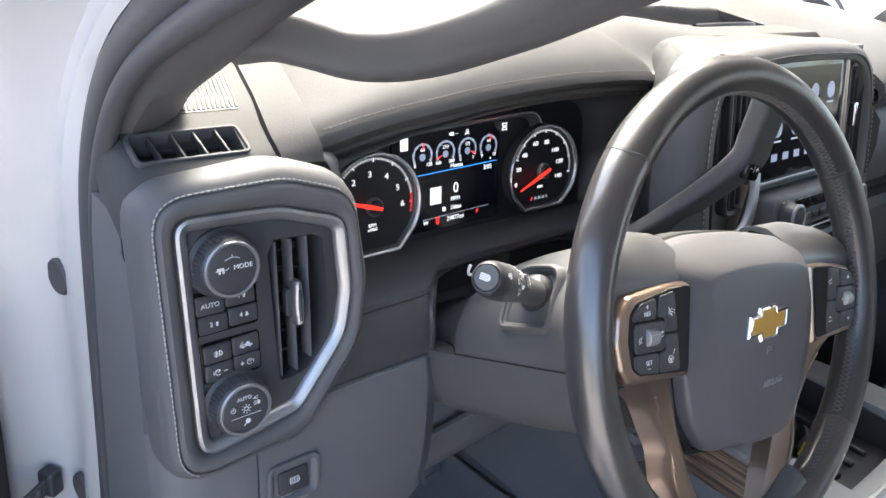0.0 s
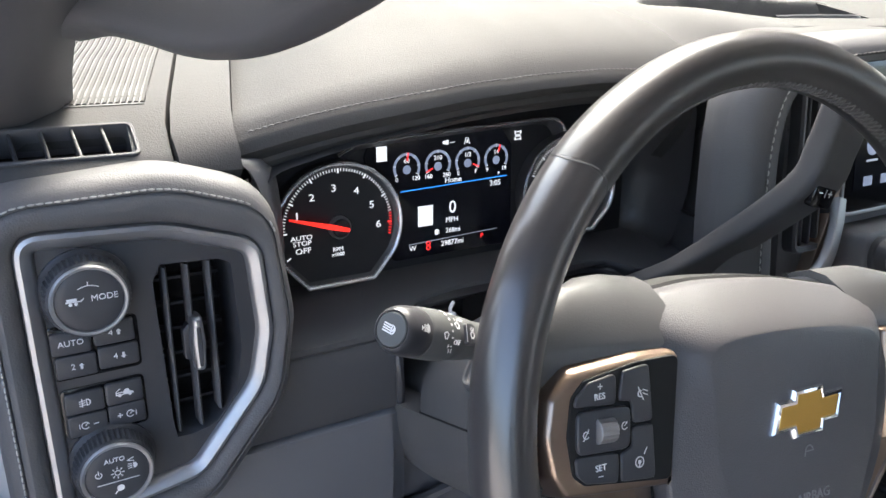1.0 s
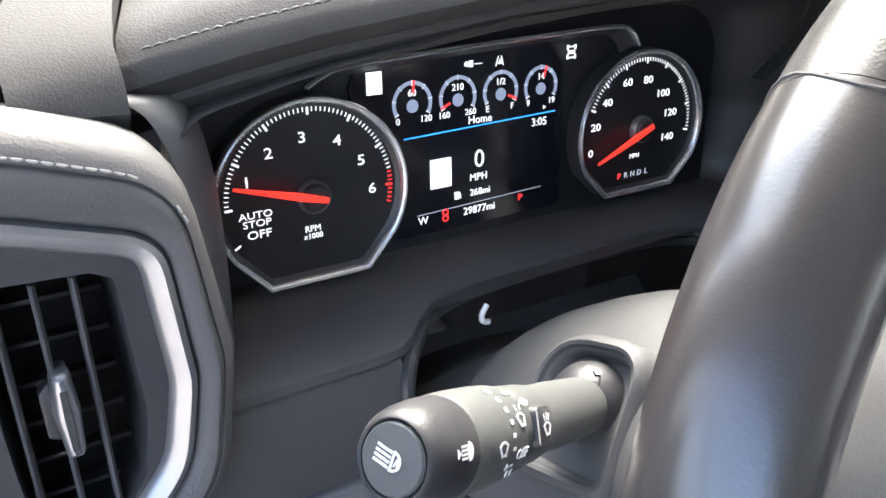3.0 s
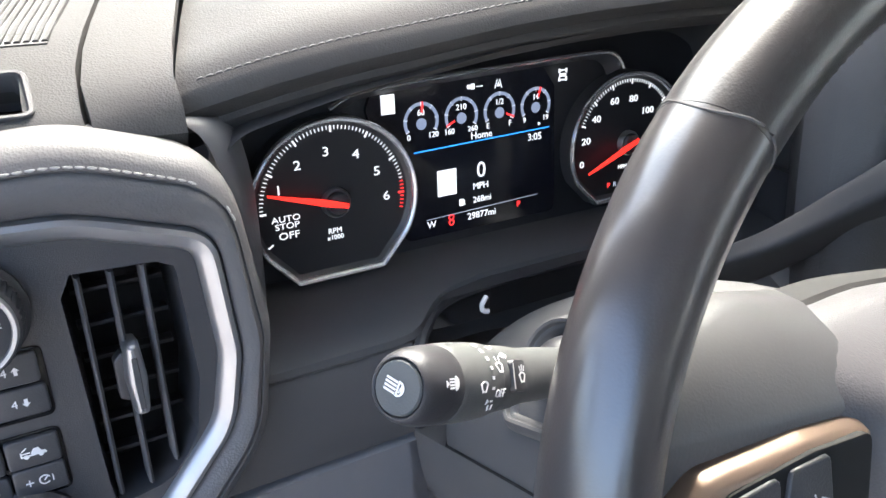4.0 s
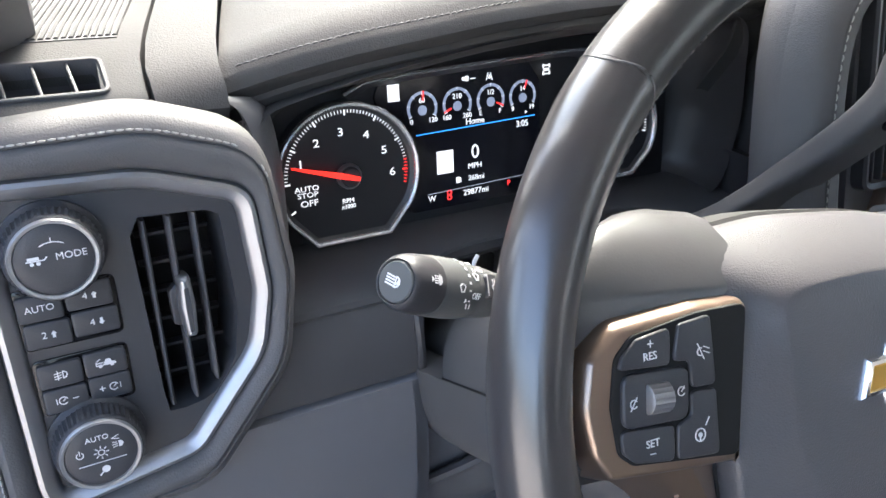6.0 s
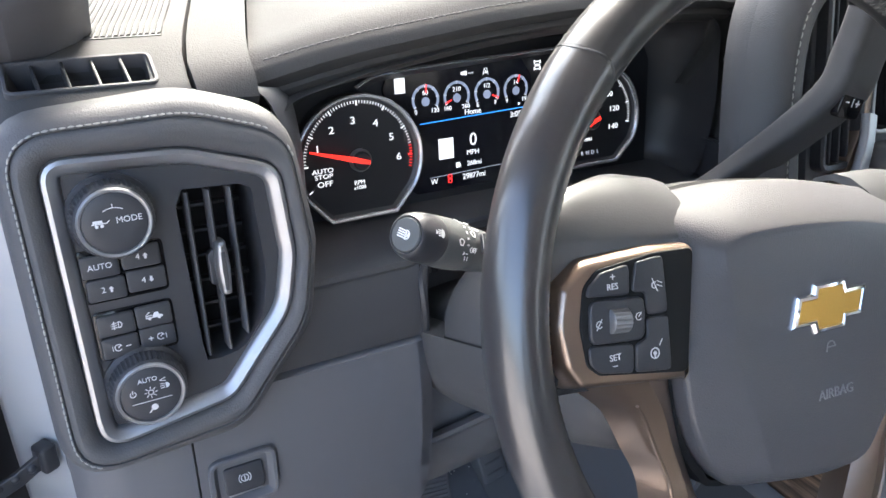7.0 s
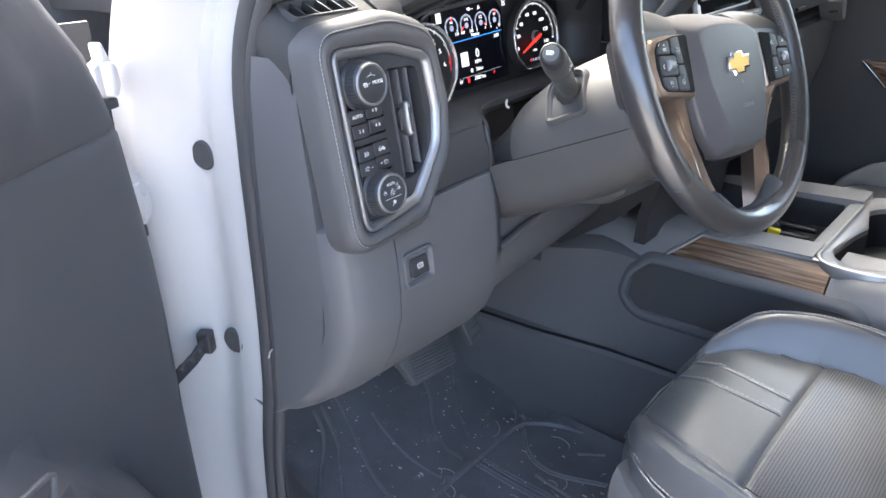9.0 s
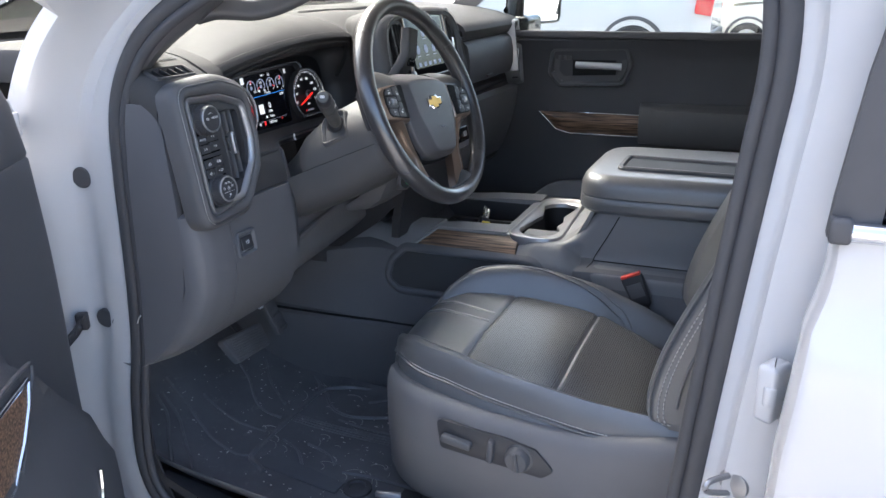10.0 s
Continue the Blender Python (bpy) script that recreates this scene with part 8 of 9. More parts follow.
# check strap between pillar and door
st = thing("door_check_strap", (-0.385, 0.535, 0.97), "black door check strap bolted to the white pillar", "door check")
bm = B()
box(bm, -0.010, 0.010, -0.016, 0.016, -0.004, 0.014, 0.004, Matrix.Translation((-0.381, 0.533, 0.984)) @ Vector((-0.85, -0.52, 0)).to_track_quat("Z", "Y").to_matrix().to_4x4())
part("strap_mount", bm, BLACK, st)
bm = B()
sweep(bm, [(-0.388, 0.528, 0.984), (-0.412, 0.522, 0.972), (-0.455, 0.515, 0.958), (-0.52, 0.51, 0.945)], rect(0.006, 0.018, 0.002), False, (0, 0, 1))
part("strap_bar", bm, BLACK, st)
for k in range(3):
    bm = B()
    bmesh.ops.create_uvsphere(bm, u_segments=10, v_segments=6, radius=0.006, matrix=Matrix.Translation((-0.400 - 0.016 * k, 0.5245 - 0.0025 * k, 0.979 - 0.005 * k)))
    part("strap_bump", bm, BLACK, st)
hs = thing("wiring_boot", (-0.455, 0.565, 0.80), "ribbed black rubber wiring boot between pillar and door", "cable")
bm = B()
sl = crv([(-0.436, 0.570, 1.078), (-0.442, 0.566, 1.055), (-0.451, 0.562, 1.020), (-0.453, 0.560, 0.975), (-0.455, 0.560, 0.930)], 4)
tube(bm, sl, 0.0165, 14, False, (0, 1, 0), [lerp([0, 3, 6, 10, 16], [0.55, 0.75, 1.15, 1.0, 0.85], i) for i in range(len(sl))])
part("boot_sleeve", bm, RUBBER, hs)
bm = B()
bt = crv([(-0.455, 0.560, 0.932), (-0.450, 0.560, 0.905), (-0.452, 0.560, 0.870), (-0.466, 0.560, 0.838), (-0.485, 0.560, 0.815)], 14)
tube(bm, bt, 0.0155, 14, False, (0, 1, 0), [1.0 + (0.14 if k % 4 < 2 else -0.06) for k in range(len(bt))])
part("boot_tube", bm, RUBBER, hs)
for z, hh, sz in ((1.350, 0.022, 0.72), (1.203, 0.030, 1.0)):
    hg = thing("hinge", (-0.437, 0.53, z), "white painted door hinge", "hinge", "door hinges")
    HM = pose(-0.440 - 0.006 * (1 - sz), 0.538, z, 0, 0, 24) @ Matrix.Diagonal((sz, 1, 1, 1))
    bm = B()
    out_ = rounded([(-0.030, -0.55 * hh), (-0.012, -hh), (0.018, -hh * 0.95), (0.026, -hh * 0.5), (0.024, 0.45 * hh), (0.010, 0.95 * hh), (0.0, 1.75 * hh), (-0.008, 1.70 * hh), (-0.006, 0.9 * hh), (-0.030, 0.65 * hh)], 0.004, 3)
    slab(bm, out_, HM @ pose(0, 0, 0, 90, 0, 0), -0.006, 0.008, 0.003)
    leaf = part("hinge_leaf", bm, SKINW, hg)
    bm = B()
    lathe(bm, [(0.0085, -hh * 0.86), (0.0098, -hh * 0.78), (0.0098, hh * 0.70), (0.0085, hh * 0.78)], HM @ Matrix.Translation((-0.006, -0.010, 0)), 16)
    part("hinge_knuckle", bm, SKINW, hg)
    bm = B()
    lathe(bm, [(0.0050, -0.001), (0.0050, 0.003), (0.0001, 0.0035)], HM @ Matrix.Translation((0.012, -0.0075, 0.0)) @ pose(0, 0, 0, 90, 0, 0), 6)
    part("hinge_bolt", bm, SKINW, leaf)
    bm = B()
    box(bm, -0.030, 0.004, -0.012, 0.006, -hh * 1.55, -hh * 1.02, 0.003, HM)
    part("hinge_stop", bm, BLACK, hg)
# black sheet added so the gap behind the hinges looks dark
bm = B()
sheet(bm, [[(-0.40, 0.635, z), (-0.47, 0.650, z), (-0.56, 0.640, z)] for z in (0.48, 0.9, 1.2, 1.40)], (0, 0.01, 0))
struct("wall_hinge_cavity", bm, BLACK, "dark sheet added for the shade in the gap behind the door hinges", "liner")

# ---- windscreen pillar trim and grab handle ----
bm = B()
rows = []
for (sy, sz), (ix, iy, iz) in zip(((0.385, 1.400), (0.352, 1.437), (0.300, 1.484), (0.220, 1.528), (0.10, 1.575), (-0.06, 1.62)), ((-0.285, 0.372, 1.4345), (-0.287, 0.335, 1.462), (-0.289, 0.262, 1.500), (-0.285, 0.195, 1.540), (-0.275, 0.08, 1.595), (-0.26, -0.06, 1.64))):
    a, b = Vector((-0.350, sy, sz)), Vector((ix, iy, iz))
    n_ = Vector((-0.35, -0.72, -0.30)).normalized()
    rows.append([a + Vector((0.014, 0.004, 0.002)), a, a.lerp(b, 0.12) + n_ * 0.010, a.lerp(b, 0.35) + n_ * 0.020, a.lerp(b, 0.65) + n_ * 0.021, a.lerp(b, 0.9) + n_ * 0.011, b, b + Vector((0.004, 0.05, 0.035))])
dense_rows = [crv(list(c), 5) for c in zip(*rows)]
sheet(bm, [list(r) for r in zip(*dense_rows)], (0.0, 0.012, 0.008))
struct("trim_windscreen_pillar", bm, PLASTIC, "dark grey plastic windscreen pillar trim", "pillar trim")
gh = thing("grab_handle", (-0.26, 0.2, 1.49), "curved dark plastic grab handle on the windscreen pillar", "grab handle")
bm = B()
hp = crv([(-0.292, 0.268, 1.513), (-0.278, 0.244, 1.517), (-0.262, 0.218, 1.515), (-0.246, 0.190, 1.5125), (-0.228, 0.150, 1.522), (-0.214, 0.095, 1.547), (-0.212, 0.03, 1.582), (-0.222, -0.04, 1.618), (-0.25, -0.09, 1.642)], 5)
sc_ = [lerp([0, 6, 14, 24, 34, 40], [1.25, 1.1, 1.0, 0.95, 1.2, 1.9], i) for i in range(len(hp))]
sweep(bm, hp, rounded([(-0.013, -0.017), (0.013, -0.017), (0.014, 0.012), (-0.012, 0.014)], 0.009, 4), False, (0.3, 0.3, 1), sc_)
part("handle_bar", bm, PLASTIC, gh)
for pe, dv, sz in ((hp[0], hp[1] - hp[0], 0.021), (hp[-1], hp[-1] - hp[-2], 0.026)):
    bm = B()
    slab(bm, rect(sz * 1.5, sz * 1.7, sz * 0.5), Matrix.Translation(pe) @ dv.to_track_quat("Z", "Y").to_matrix().to_4x4(), -0.008, 0.008, 0.004)
    part("end_foot", bm, PLASTIC, gh)

# ---- the open driver's door ----
HG = Vector((-0.462, 0.476, 0))
AE = radians(212)
eD, nD = Vector((math.cos(AE), math.sin(AE), 0)), Vector((-math.sin(AE), math.cos(AE), 0)) * -1
if nD.y > 0:
    nD = -nD


def DP(u, d, z):
    return HG + eD * u + nD * d + Vector((0, 0, z))


door = thing("driver_door", HG + eD * 0.5 + Vector((0, 0, 0.5)), "open driver's door with charcoal trim and wood armrest strip", "door")
bm = B()
rows = []
zs_ = [0.50, 0.60, 0.70, 0.76, 0.82, 0.86, 0.90, 0.94, 0.97, 1.0, 1.03, 1.06, 1.09, 1.12, 1.15, 1.20, 1.28, 1.303, 1.307, 1.312, 1.36, 1.41, 1.43, 1.435]
EDGE_Z = [0.50, 0.78, 0.93, 1.08, 1.17, 1.30, 1.34, 1.365, 1.40, 1.427, 1.445, 1.476, 1.51]
EDGE_U = [-0.010, -0.011, -0.012, -0.018, -0.017, -0.004, 0.004, 0.011, 0.032, 0.050, 0.070, 0.096, 0.122]
for z0 in zs_:
    r_ = []
    for k in range(40):
        f = (k / 39) ** 1.3
        z = z0 if z0 < 1.312 else 1.312 + (z0 - 1.312) * lerp([0.12, 0.20], [0.195, 0.075], f * 1.06) / 0.123
        a_ = lerp(EDGE_Z, EDGE_U, z)
        u = a_ + (1.06 - a_) * f
        u0 = lerp([0.50, 0.76, 0.88, 0.92, 0.955, 1.06, 1.11, 1.14], [0.11, 0.125, 0.145, 0.155, 0.165, 0.265, 0.345, 0.42], z)
        bk_ = max(0.0, min(1.0, (u - u0 + 0.035) / 0.045))
        bul = lerp([0.5, 0.88, 0.95, 1.0, 1.2], [0.090, 0.090, 0.068, 0.053, 0.050], z) * bk_ * bk_ * (3 - 2 * bk_) * max(0, min(1, (1.15 - z) / 0.03))
        top = 0.030 * max(0, min(1, (z - 1.31) / 0.05)) * ease((u - 0.10) / 0.08)
        seamd = -0.003 if abs(z - 1.307) < 0.003 else 0.0
        edge = -0.012 * max(0, 1 - (u - a_) / 0.012)
        r_.append(DP(u, bul + top + seamd + edge, z))
    rows.append(r_)
sheet(bm, rows, -nD * 0.02)
part("door_trim", bm, DOORP, door, "charcoal plastic inner door trim")
bm = B()
rows = []
for u0 in np.linspace(-0.03, 1.10, 14):
    rows.append([DP(u0 + max(0.0, z - 1.26) * 0.75 * (1 - (u0 + 0.03) / 1.13), d, z) for d, z in ((-0.02, 0.48), (-0.10, 0.46), (-0.145, 0.55), (-0.165, 0.80), (-0.17, 1.05), (-0.15, 1.30), (-0.12, 1.42), (-0.06, 1.44), (-0.02, 1.435))])
sheet(bm, rows, nD * 0.006)
part("door_skin", bm, PAINT, door, "white painted outer door skin")
bm = B()
sheet(bm, [[DP(u, d, z) for d in (-0.022, -0.08, -0.14)] for u, z in ((-0.034, 0.47), (-0.034, 0.8), (-0.034, 1.1), (-0.026, 1.28), (0.010, 1.36), (0.060, 1.43))], eD * 0.02)
part("door_edge", bm, SKINW, door)
bm = B()
fr = [DP(0.085, -0.05, 1.43), DP(0.145, -0.05, 1.50), DP(0.29, -0.055, 1.64), DP(0.45, -0.06, 1.72), DP(0.75, -0.06, 1.755), DP(1.0, -0.06, 1.745), DP(1.08, -0.06, 1.66), DP(1.08, -0.055, 1.43)]
sweep(bm, crv(fr, 5), rect(0.03, 0.05, 0.008), False, nD)
part("window_frame", bm, RUBBER, door)
bm = B()
sheet(bm, [[DP(u, -0.055, z) for u in (0.05, 0.5, 1.07)] for z in (1.30, 1.36)], nD * 0.004)
part("window_glass", bm, GLASS, door)
bm = B()
rows = []
for k in range(13):
    f = k / 12
    rows.append([DP(lerp([0, 1], [u0, 0.86], f), 0.0555 + 0.002 * math.sin(math.pi * q), z) for q, u0, z in ((0.0, 0.405, 0.985), (0.35, 0.365, 1.015), (0.7, 0.33, 1.048), (1.0, 0.312, 1.074))])
sheet(bm, rows, -nD * 0.02)
part("door_wood_strip", bm, WOOD, door, "brown wood strip with chrome edge")
bm = B()
tube(bm, [Vector(r[3]) + Vector((0, 0, 0.004)) for r in rows][::-1] + [Vector(p) - eD * 0.004 for p in rows[0][::-1]] + [Vector(r[0]) - Vector((0, 0, 0.004)) for r in rows], 0.0036, 8, False, nD)
part("chrome_edge", bm, CHROME, door)
bm = B()
tube(bm, crv([DP(0.86, 0.054, 1.098), DP(0.5, 0.055, 1.098), DP(0.318, 0.055, 1.095), DP(0.292, 0.055, 1.080), DP(0.335, 0.055, 1.03), DP(0.395, 0.056, 0.965)], 5), 0.0030, 8, False, nD)
part("strip_surround", bm, DOORP, door)
bm = B()
lathe(bm, [(0.085, 0.0), (0.085, 0.006), (0.078, 0.010), (0.0001, 0.012)], Matrix.Translation(DP(0.42, 0.088, 0.78)) @ nD.to_track_quat("Z", "Y").to_matrix().to_4x4(), 36)
part("door_speaker", bm, BLACK, door)
bm = B()
tube(bm, [DP(0.235, 0.092, 0.885), DP(0.238, 0.093, 0.865), DP(0.246, 0.093, 0.845)], 0.004, 8)
part("badge_strip", bm, CHROME, door)

# ---- rear door, striker and pillar on the driver's side ----
rd = thing("rear_door", (-0.45, -1.1, 0.5), "closed white rear door with tinted window", "door")
bm = B()
rows = []
def rear_edge(z):
    return lerp([0.55, 0.984, 1.041, 1.164, 1.195, 1.221, 1.252, 1.281, 1.31, 1.45, 1.6], [-0.606, -0.614, -0.616, -0.627, -0.630, -0.638, -0.644, -0.644, -0.645, -0.662, -0.69], z)


for z in (0.48, 0.62, 0.80, 0.95, 1.05, 1.12, 1.16, 1.178, 1.195, 1.21, 1.225, 1.24, 1.26, 1.290):
    xo = lerp([0.48, 0.7, 0.95, 1.14, 1.17, 1.20, 1.23, 1.29], [-0.475, -0.500, -0.505, -0.502, -0.496, -0.484, -0.476, -0.468], z)
    e = rear_edge(z)
    rows.append([(xo + 0.040, e + 0.004, z), (xo + 0.015, e + 0.002, z), (xo + 0.004, e - 0.003, z), (xo, e - 0.012, z), (xo - 0.002, e - 0.08, z), (xo - 0.002, e - 0.5, z), (xo, e - 0.95, z)])
sheet(bm, rows, (0.006, 0, 0))
part("door_skin", bm, PAINT, rd, "white painted door skin")
bm = B()
tube(bm, [(-0.4675, -0.655, 1.301), (-0.472, -0.70, 1.3015), (-0.472, -1.2, 1.303), (-0.470, -1.6, 1.305)], 0.0105, 10)
part("belt_moulding", bm, CHROME, rd, "chrome belt moulding")
bm = B()
sheet(bm, [[(-0.462, rear_edge(z) + 0.010, z), (-0.468, rear_edge(z) - 0.002, z), (-0.462, rear_edge(z) - 0.035, z)] for z in (1.292, 1.33, 1.45, 1.60)], (0.02, 0, 0))
part("window_frame", bm, RUBBER, rd)
bm = B()
box(bm, -0.480, -0.460, -0.656, -0.635, 1.289, 1.316, 0.005)
part("frame_foot", bm, RUBBER, rd)
bm = B()
sheet(bm, [[(-0.452, rear_edge(z) - 0.03, z), (-0.446, -1.6, z)] for z in (1.30, 1.62)], (0.004, 0, 0))
part("window_glass", bm, TINT, rd)
sk = thing("door_striker", (-0.40, -0.545, 0.86), "bright metal door striker loop on the white pillar", "striker")
bm = B()
lathe(bm, [(0.020, -0.004), (0.020, 0.002), (0.016, 0.004), (0.0001, 0.005)], Matrix.Translation((-0.386, -0.577, 0.932)) @ Vector((-0.85, 0.5, 0)).to_track_quat("Z", "Y").to_matrix().to_4x4(), 24)
part("striker_plate", bm, SATIN, sk)
bm = B()
tube(bm, crv([(-0.388, -0.570, 0.944), (-0.410, -0.550, 0.945), (-0.416, -0.545, 0.938), (-0.410, -0.550, 0.929), (-0.388, -0.572, 0.918)], 4), 0.004, 8)
part("striker_loop", bm, SATIN, sk)

rh = thing("hinge", (-0.425, -0.612, 1.09), "white painted rear door hinge on the pillar", "hinge", "door hinges")
bm = B()
box(bm, -0.018, 0.018, -0.012, 0.012, -0.036, 0.036, 0.007, pose(-0.420, -0.606, 1.09, 0, 0, -30))
part("hinge_leaf", bm, SKINW, rh)
bm = B()
lathe(bm, [(0.007, -0.012), (0.008, -0.010), (0.008, 0.010), (0.007, 0.012)], pose(-0.434, -0.604, 1.09), 14)
part("hinge_pin", bm, SKINW, rh)

# ---- roof, windscreen, rear wall, far side ----
bm = B()
rows = []
for y, z in ((0.16, 1.70), (0.10, 1.742), (-0.1, 1.788), (-0.5, 1.82), (-1.2, 1.82), (-1.75, 1.78)):
    rows.append([(x, y, z - 0.10 * (abs(x - 0.40) / 0.80) ** 6) for x in np.linspace(-0.37, 1.17, 15)])
sheet(bm, rows, (0, 0, 0.05))
struct("ceiling", bm, HEAD, "light grey cloth headliner", "headliner")
bm = B()
sheet(bm, [[(x, y, z + 0.06 - 0.12 * (abs(x - 0.40) / 0.84) ** 6) for x in np.linspace(-0.42, 1.22, 15)] for y, z in ((0.18, 1.71), (-0.1, 1.80), (-0.5, 1.835), (-1.2, 1.835), (-1.78, 1.79))], (0, 0, 0.02))
struct("roof_panel", bm, PAINT, "white painted roof panel", "roof")
bm = B()
sheet(bm, [[(x, y - 0.10 * ((x - 0.40) / 0.78) ** 2, z) for x in np.linspace(-0.32, 1.12, 17)] for y, z in ((0.97, 1.455), (0.70, 1.535), (0.40, 1.655), (0.20, 1.755))], (0, 0.004, 0.004))
ws = struct("window_1", bm, GLASS, "large clear windscreen", "windscreen")
ws.visible_shadow = False
bm = B()
sheet(bm, [[(x, y - 0.10 * ((x - 0.40) / 0.78) ** 2, z) for x in np.linspace(-0.36, 1.16, 17)] for y, z in ((0.84, 1.452), (0.90, 1.456), (0.945, 1.452))], (0, 0, -0.02))
struct("trim_windscreen_base", bm, BLACK, "black ceramic band and defroster strip at the windscreen base", "trim")
bm = B()
sheet(bm, [[(x, y - 0.10 * ((x - 0.40) / 0.78) ** 2, z) for x in np.linspace(-0.40, 1.20, 17)] for y, z in ((0.985, 1.446), (1.06, 1.425), (1.14, 1.41))], (0, 0, -0.02))
struct("trim_cowl", bm, BLACK, "black plastic cowl panel below the windscreen", "cowl")
wp = thing("wiper_arm", (0.2, 1.0, 1.44), "black windscreen wiper arm resting on the cowl", "wiper")
bm = B()
tube(bm, crv([(-0.10, 0.975, 1.452), (0.1, 1.005, 1.456), (0.4, 1.01, 1.458), (0.62, 1.005, 1.456)], 4), 0.008, 8)
part("blade", bm, RUBBER, wp)
bm = B()
tube(bm, crv([(0.25, 1.01, 1.468), (0.55, 1.04, 1.460), (0.72, 1.07, 1.445)], 4), 0.010, 8)
part("arm", bm, BLACK, wp)
bm = B()
rows = []
for y, z in ((1.13, 1.395), (1.3, 1.40), (1.7, 1.37), (2.2, 1.30), (2.45, 1.22), (2.5, 1.05)):
    rows.append([(x, y, z - 0.06 * (abs(x - 0.40) / 0.90) ** 4 + 0.02 * math.exp(-((abs(x - 0.4) - 0.55) / 0.12) ** 2)) for x in np.linspace(-0.50, 1.30, 21)])
sheet(bm, rows, (0, 0, -0.02))
hood_ = struct("wall_hood", bm, PAINT, "white painted truck bonnet", "bonnet")
for s, nm in ((-1, "wall_fender_1"), (1, "wall_fender_2")):
    x0 = 0.40 + s * 0.905
    bm = B()
    sheet(bm, [[(x0 + s * dx, y, z) for dx, z in ((-0.02, 1.34 if y > 0.9 else 1.40), (0.015, 1.315), (0.035, 1.24), (0.045, 1.05), (0.04, 0.75), (0.03, 0.5))] for y in (0.66, 0.8, 1.0, 1.4, 1.9, 2.4)], (-s * 0.01, 0, 0))
    struct(nm, bm, PAINT, "white painted front wing of the truck", "wing")
bm = B()
sheet(bm, [[(x, -1.76, z) for x in np.linspace(-0.40, 1.20, 4)] for z in (0.5, 1.0, 1.22)], (0, -0.04, 0))
sheet(bm, [[(x, -1.76, z) for x in np.linspace(-0.40, 1.20, 4)] for z in (1.60, 1.80)], (0, -0.04, 0))
struct("wall_back", bm, LOWER, "dark cab rear wall with a window opening", "wall")
bm = B()
sheet(bm, [[(-0.36, y, z) for y in (-0.66, -1.2, -1.78)] for z in (0.5, 1.0, 1.27)], (0.03, 0, 0))
struct("wall_rear_left", bm, LOWER, "charcoal inner trim of the rear door", "wall")
rb = thing("rear_bench", (0.4, -1.45, 0.52), "black leather rear bench seat", "seat")
bm = B()
box(bm, -0.28, 1.08, -1.55, -1.08, 0.62, 0.90, 0.04)
part("bench_cushion", bm, SEAT, rb)
bm = B()
box(bm, -0.28, 1.08, -1.72, -1.56, 0.62, 1.45, 0.04)
part("bench_back", bm, SEAT, rb)
bm = B()
box(bm, -0.24, 1.04, -1.52, -1.14, 0.51, 0.63, 0.01)
part("bench_base", bm, BLACK, rb)

# ---- passenger door, seen across the cab ----
pdr = thing("passenger_door", (1.15, -0.2, 0.5), "closed passenger door with shade-darkened trim and wood strip", "door")
PX = 1.13
bm = B()
rows = []
for z, d in ((0.55, 0.0), (0.70, -0.015), (0.86, -0.02), (0.92, -0.01), (1.0, 0.0), (1.05, 0.0), (1.10, 0.0), (1.17, 0.0), (1.23, 0.004), (1.30, 0.0), (1.345, -0.012), (1.372, -0.03), (1.384, -0.022), (1.388, 0.02)):
    rows.append([(PX + d, y, z) for y in np.linspace(0.36, -0.78, 24)])
sheet(bm, rows, (0.03, 0, 0))
part("door_trim", bm, PDOOR, pdr, "inner door trim, charcoal plastic darkened as if shaded")
PM = Matrix(((0, 0, -1, PX), (-1, 0, 0, 0), (0, 1, 0, 0), (0, 0, 0, 1)))
bm = B()
ho = rounded([(-0.085, 1.345), (0.150, 1.350), (0.165, 1.30), (0.140, 1.238), (-0.06, 1.232), (-0.095, 1.27)], 0.02)
loft(bm, [at(PM, inset(ho, -0.006), -0.004), at(PM, inset(ho, -0.004), 0.008), at(PM, inset(ho, 0.0), 0.013), at(PM, inset(ho, 0.006), 0.013), at(PM, inset(ho, 0.012), 0.004), at(PM, inset(ho, 0.03), 0.003)], True, False)
part("handle_bezel", bm, PLASTIC, pdr)
bm = B()
slab(bm, rounded([(-0.02, 1.335), (0.115, 1.335), (0.115, 1.248), (-0.02, 1.248)], 0.014), PM, -0.004, 0.003)
part("handle_cup", bm, VOID, pdr)
bm = B()
tube(bm, [PM @ Vector((-0.005, 1.298, 0.022)), PM @ Vector((0.06, 1.297, 0.026)), PM @ Vector((0.135, 1.294, 0.020))], 0.0105, 12, False, (1, 0, 0))
part("door_handle", bm, SILVERP, pdr, "satin silver door pull")
for j in range(3):
    bm = B()
    box(bm, -0.066 + 0.015 * j, -0.054 + 0.015 * j, 1.31, 1.325, 0.004, 0.008, 0.001, PM)
    part("lock_button", bm, PLASTIC, pdr)
bm = B()
rows = []
for i in range(14):
    y = 0.118 - 0.312 * i / 13
    zt = 1.150 - 0.004 * i / 13
    zb = lerp([-0.2, 0.03, 0.07, 0.118], [1.082, 1.085, 1.097, 1.146], y)
    rows.append([(PX - 0.004, y, zb), (PX - 0.016, y, (zb * 2 + zt) / 3), (PX - 0.020, y, (zb + zt * 2) / 3), (PX - 0.010, y, zt)])
sheet(bm, rows, (0.008, 0, 0))
part("wood_strip", bm, WOOD, pdr, "dark brown wood strip")
bm = B()
tube(bm, [(PX - 0.014, 0.124, 1.150)] + [(r[0][0] - 0.005, r[0][1], r[0][2] - 0.002) for r in rows[1:]], 0.0028, 8)
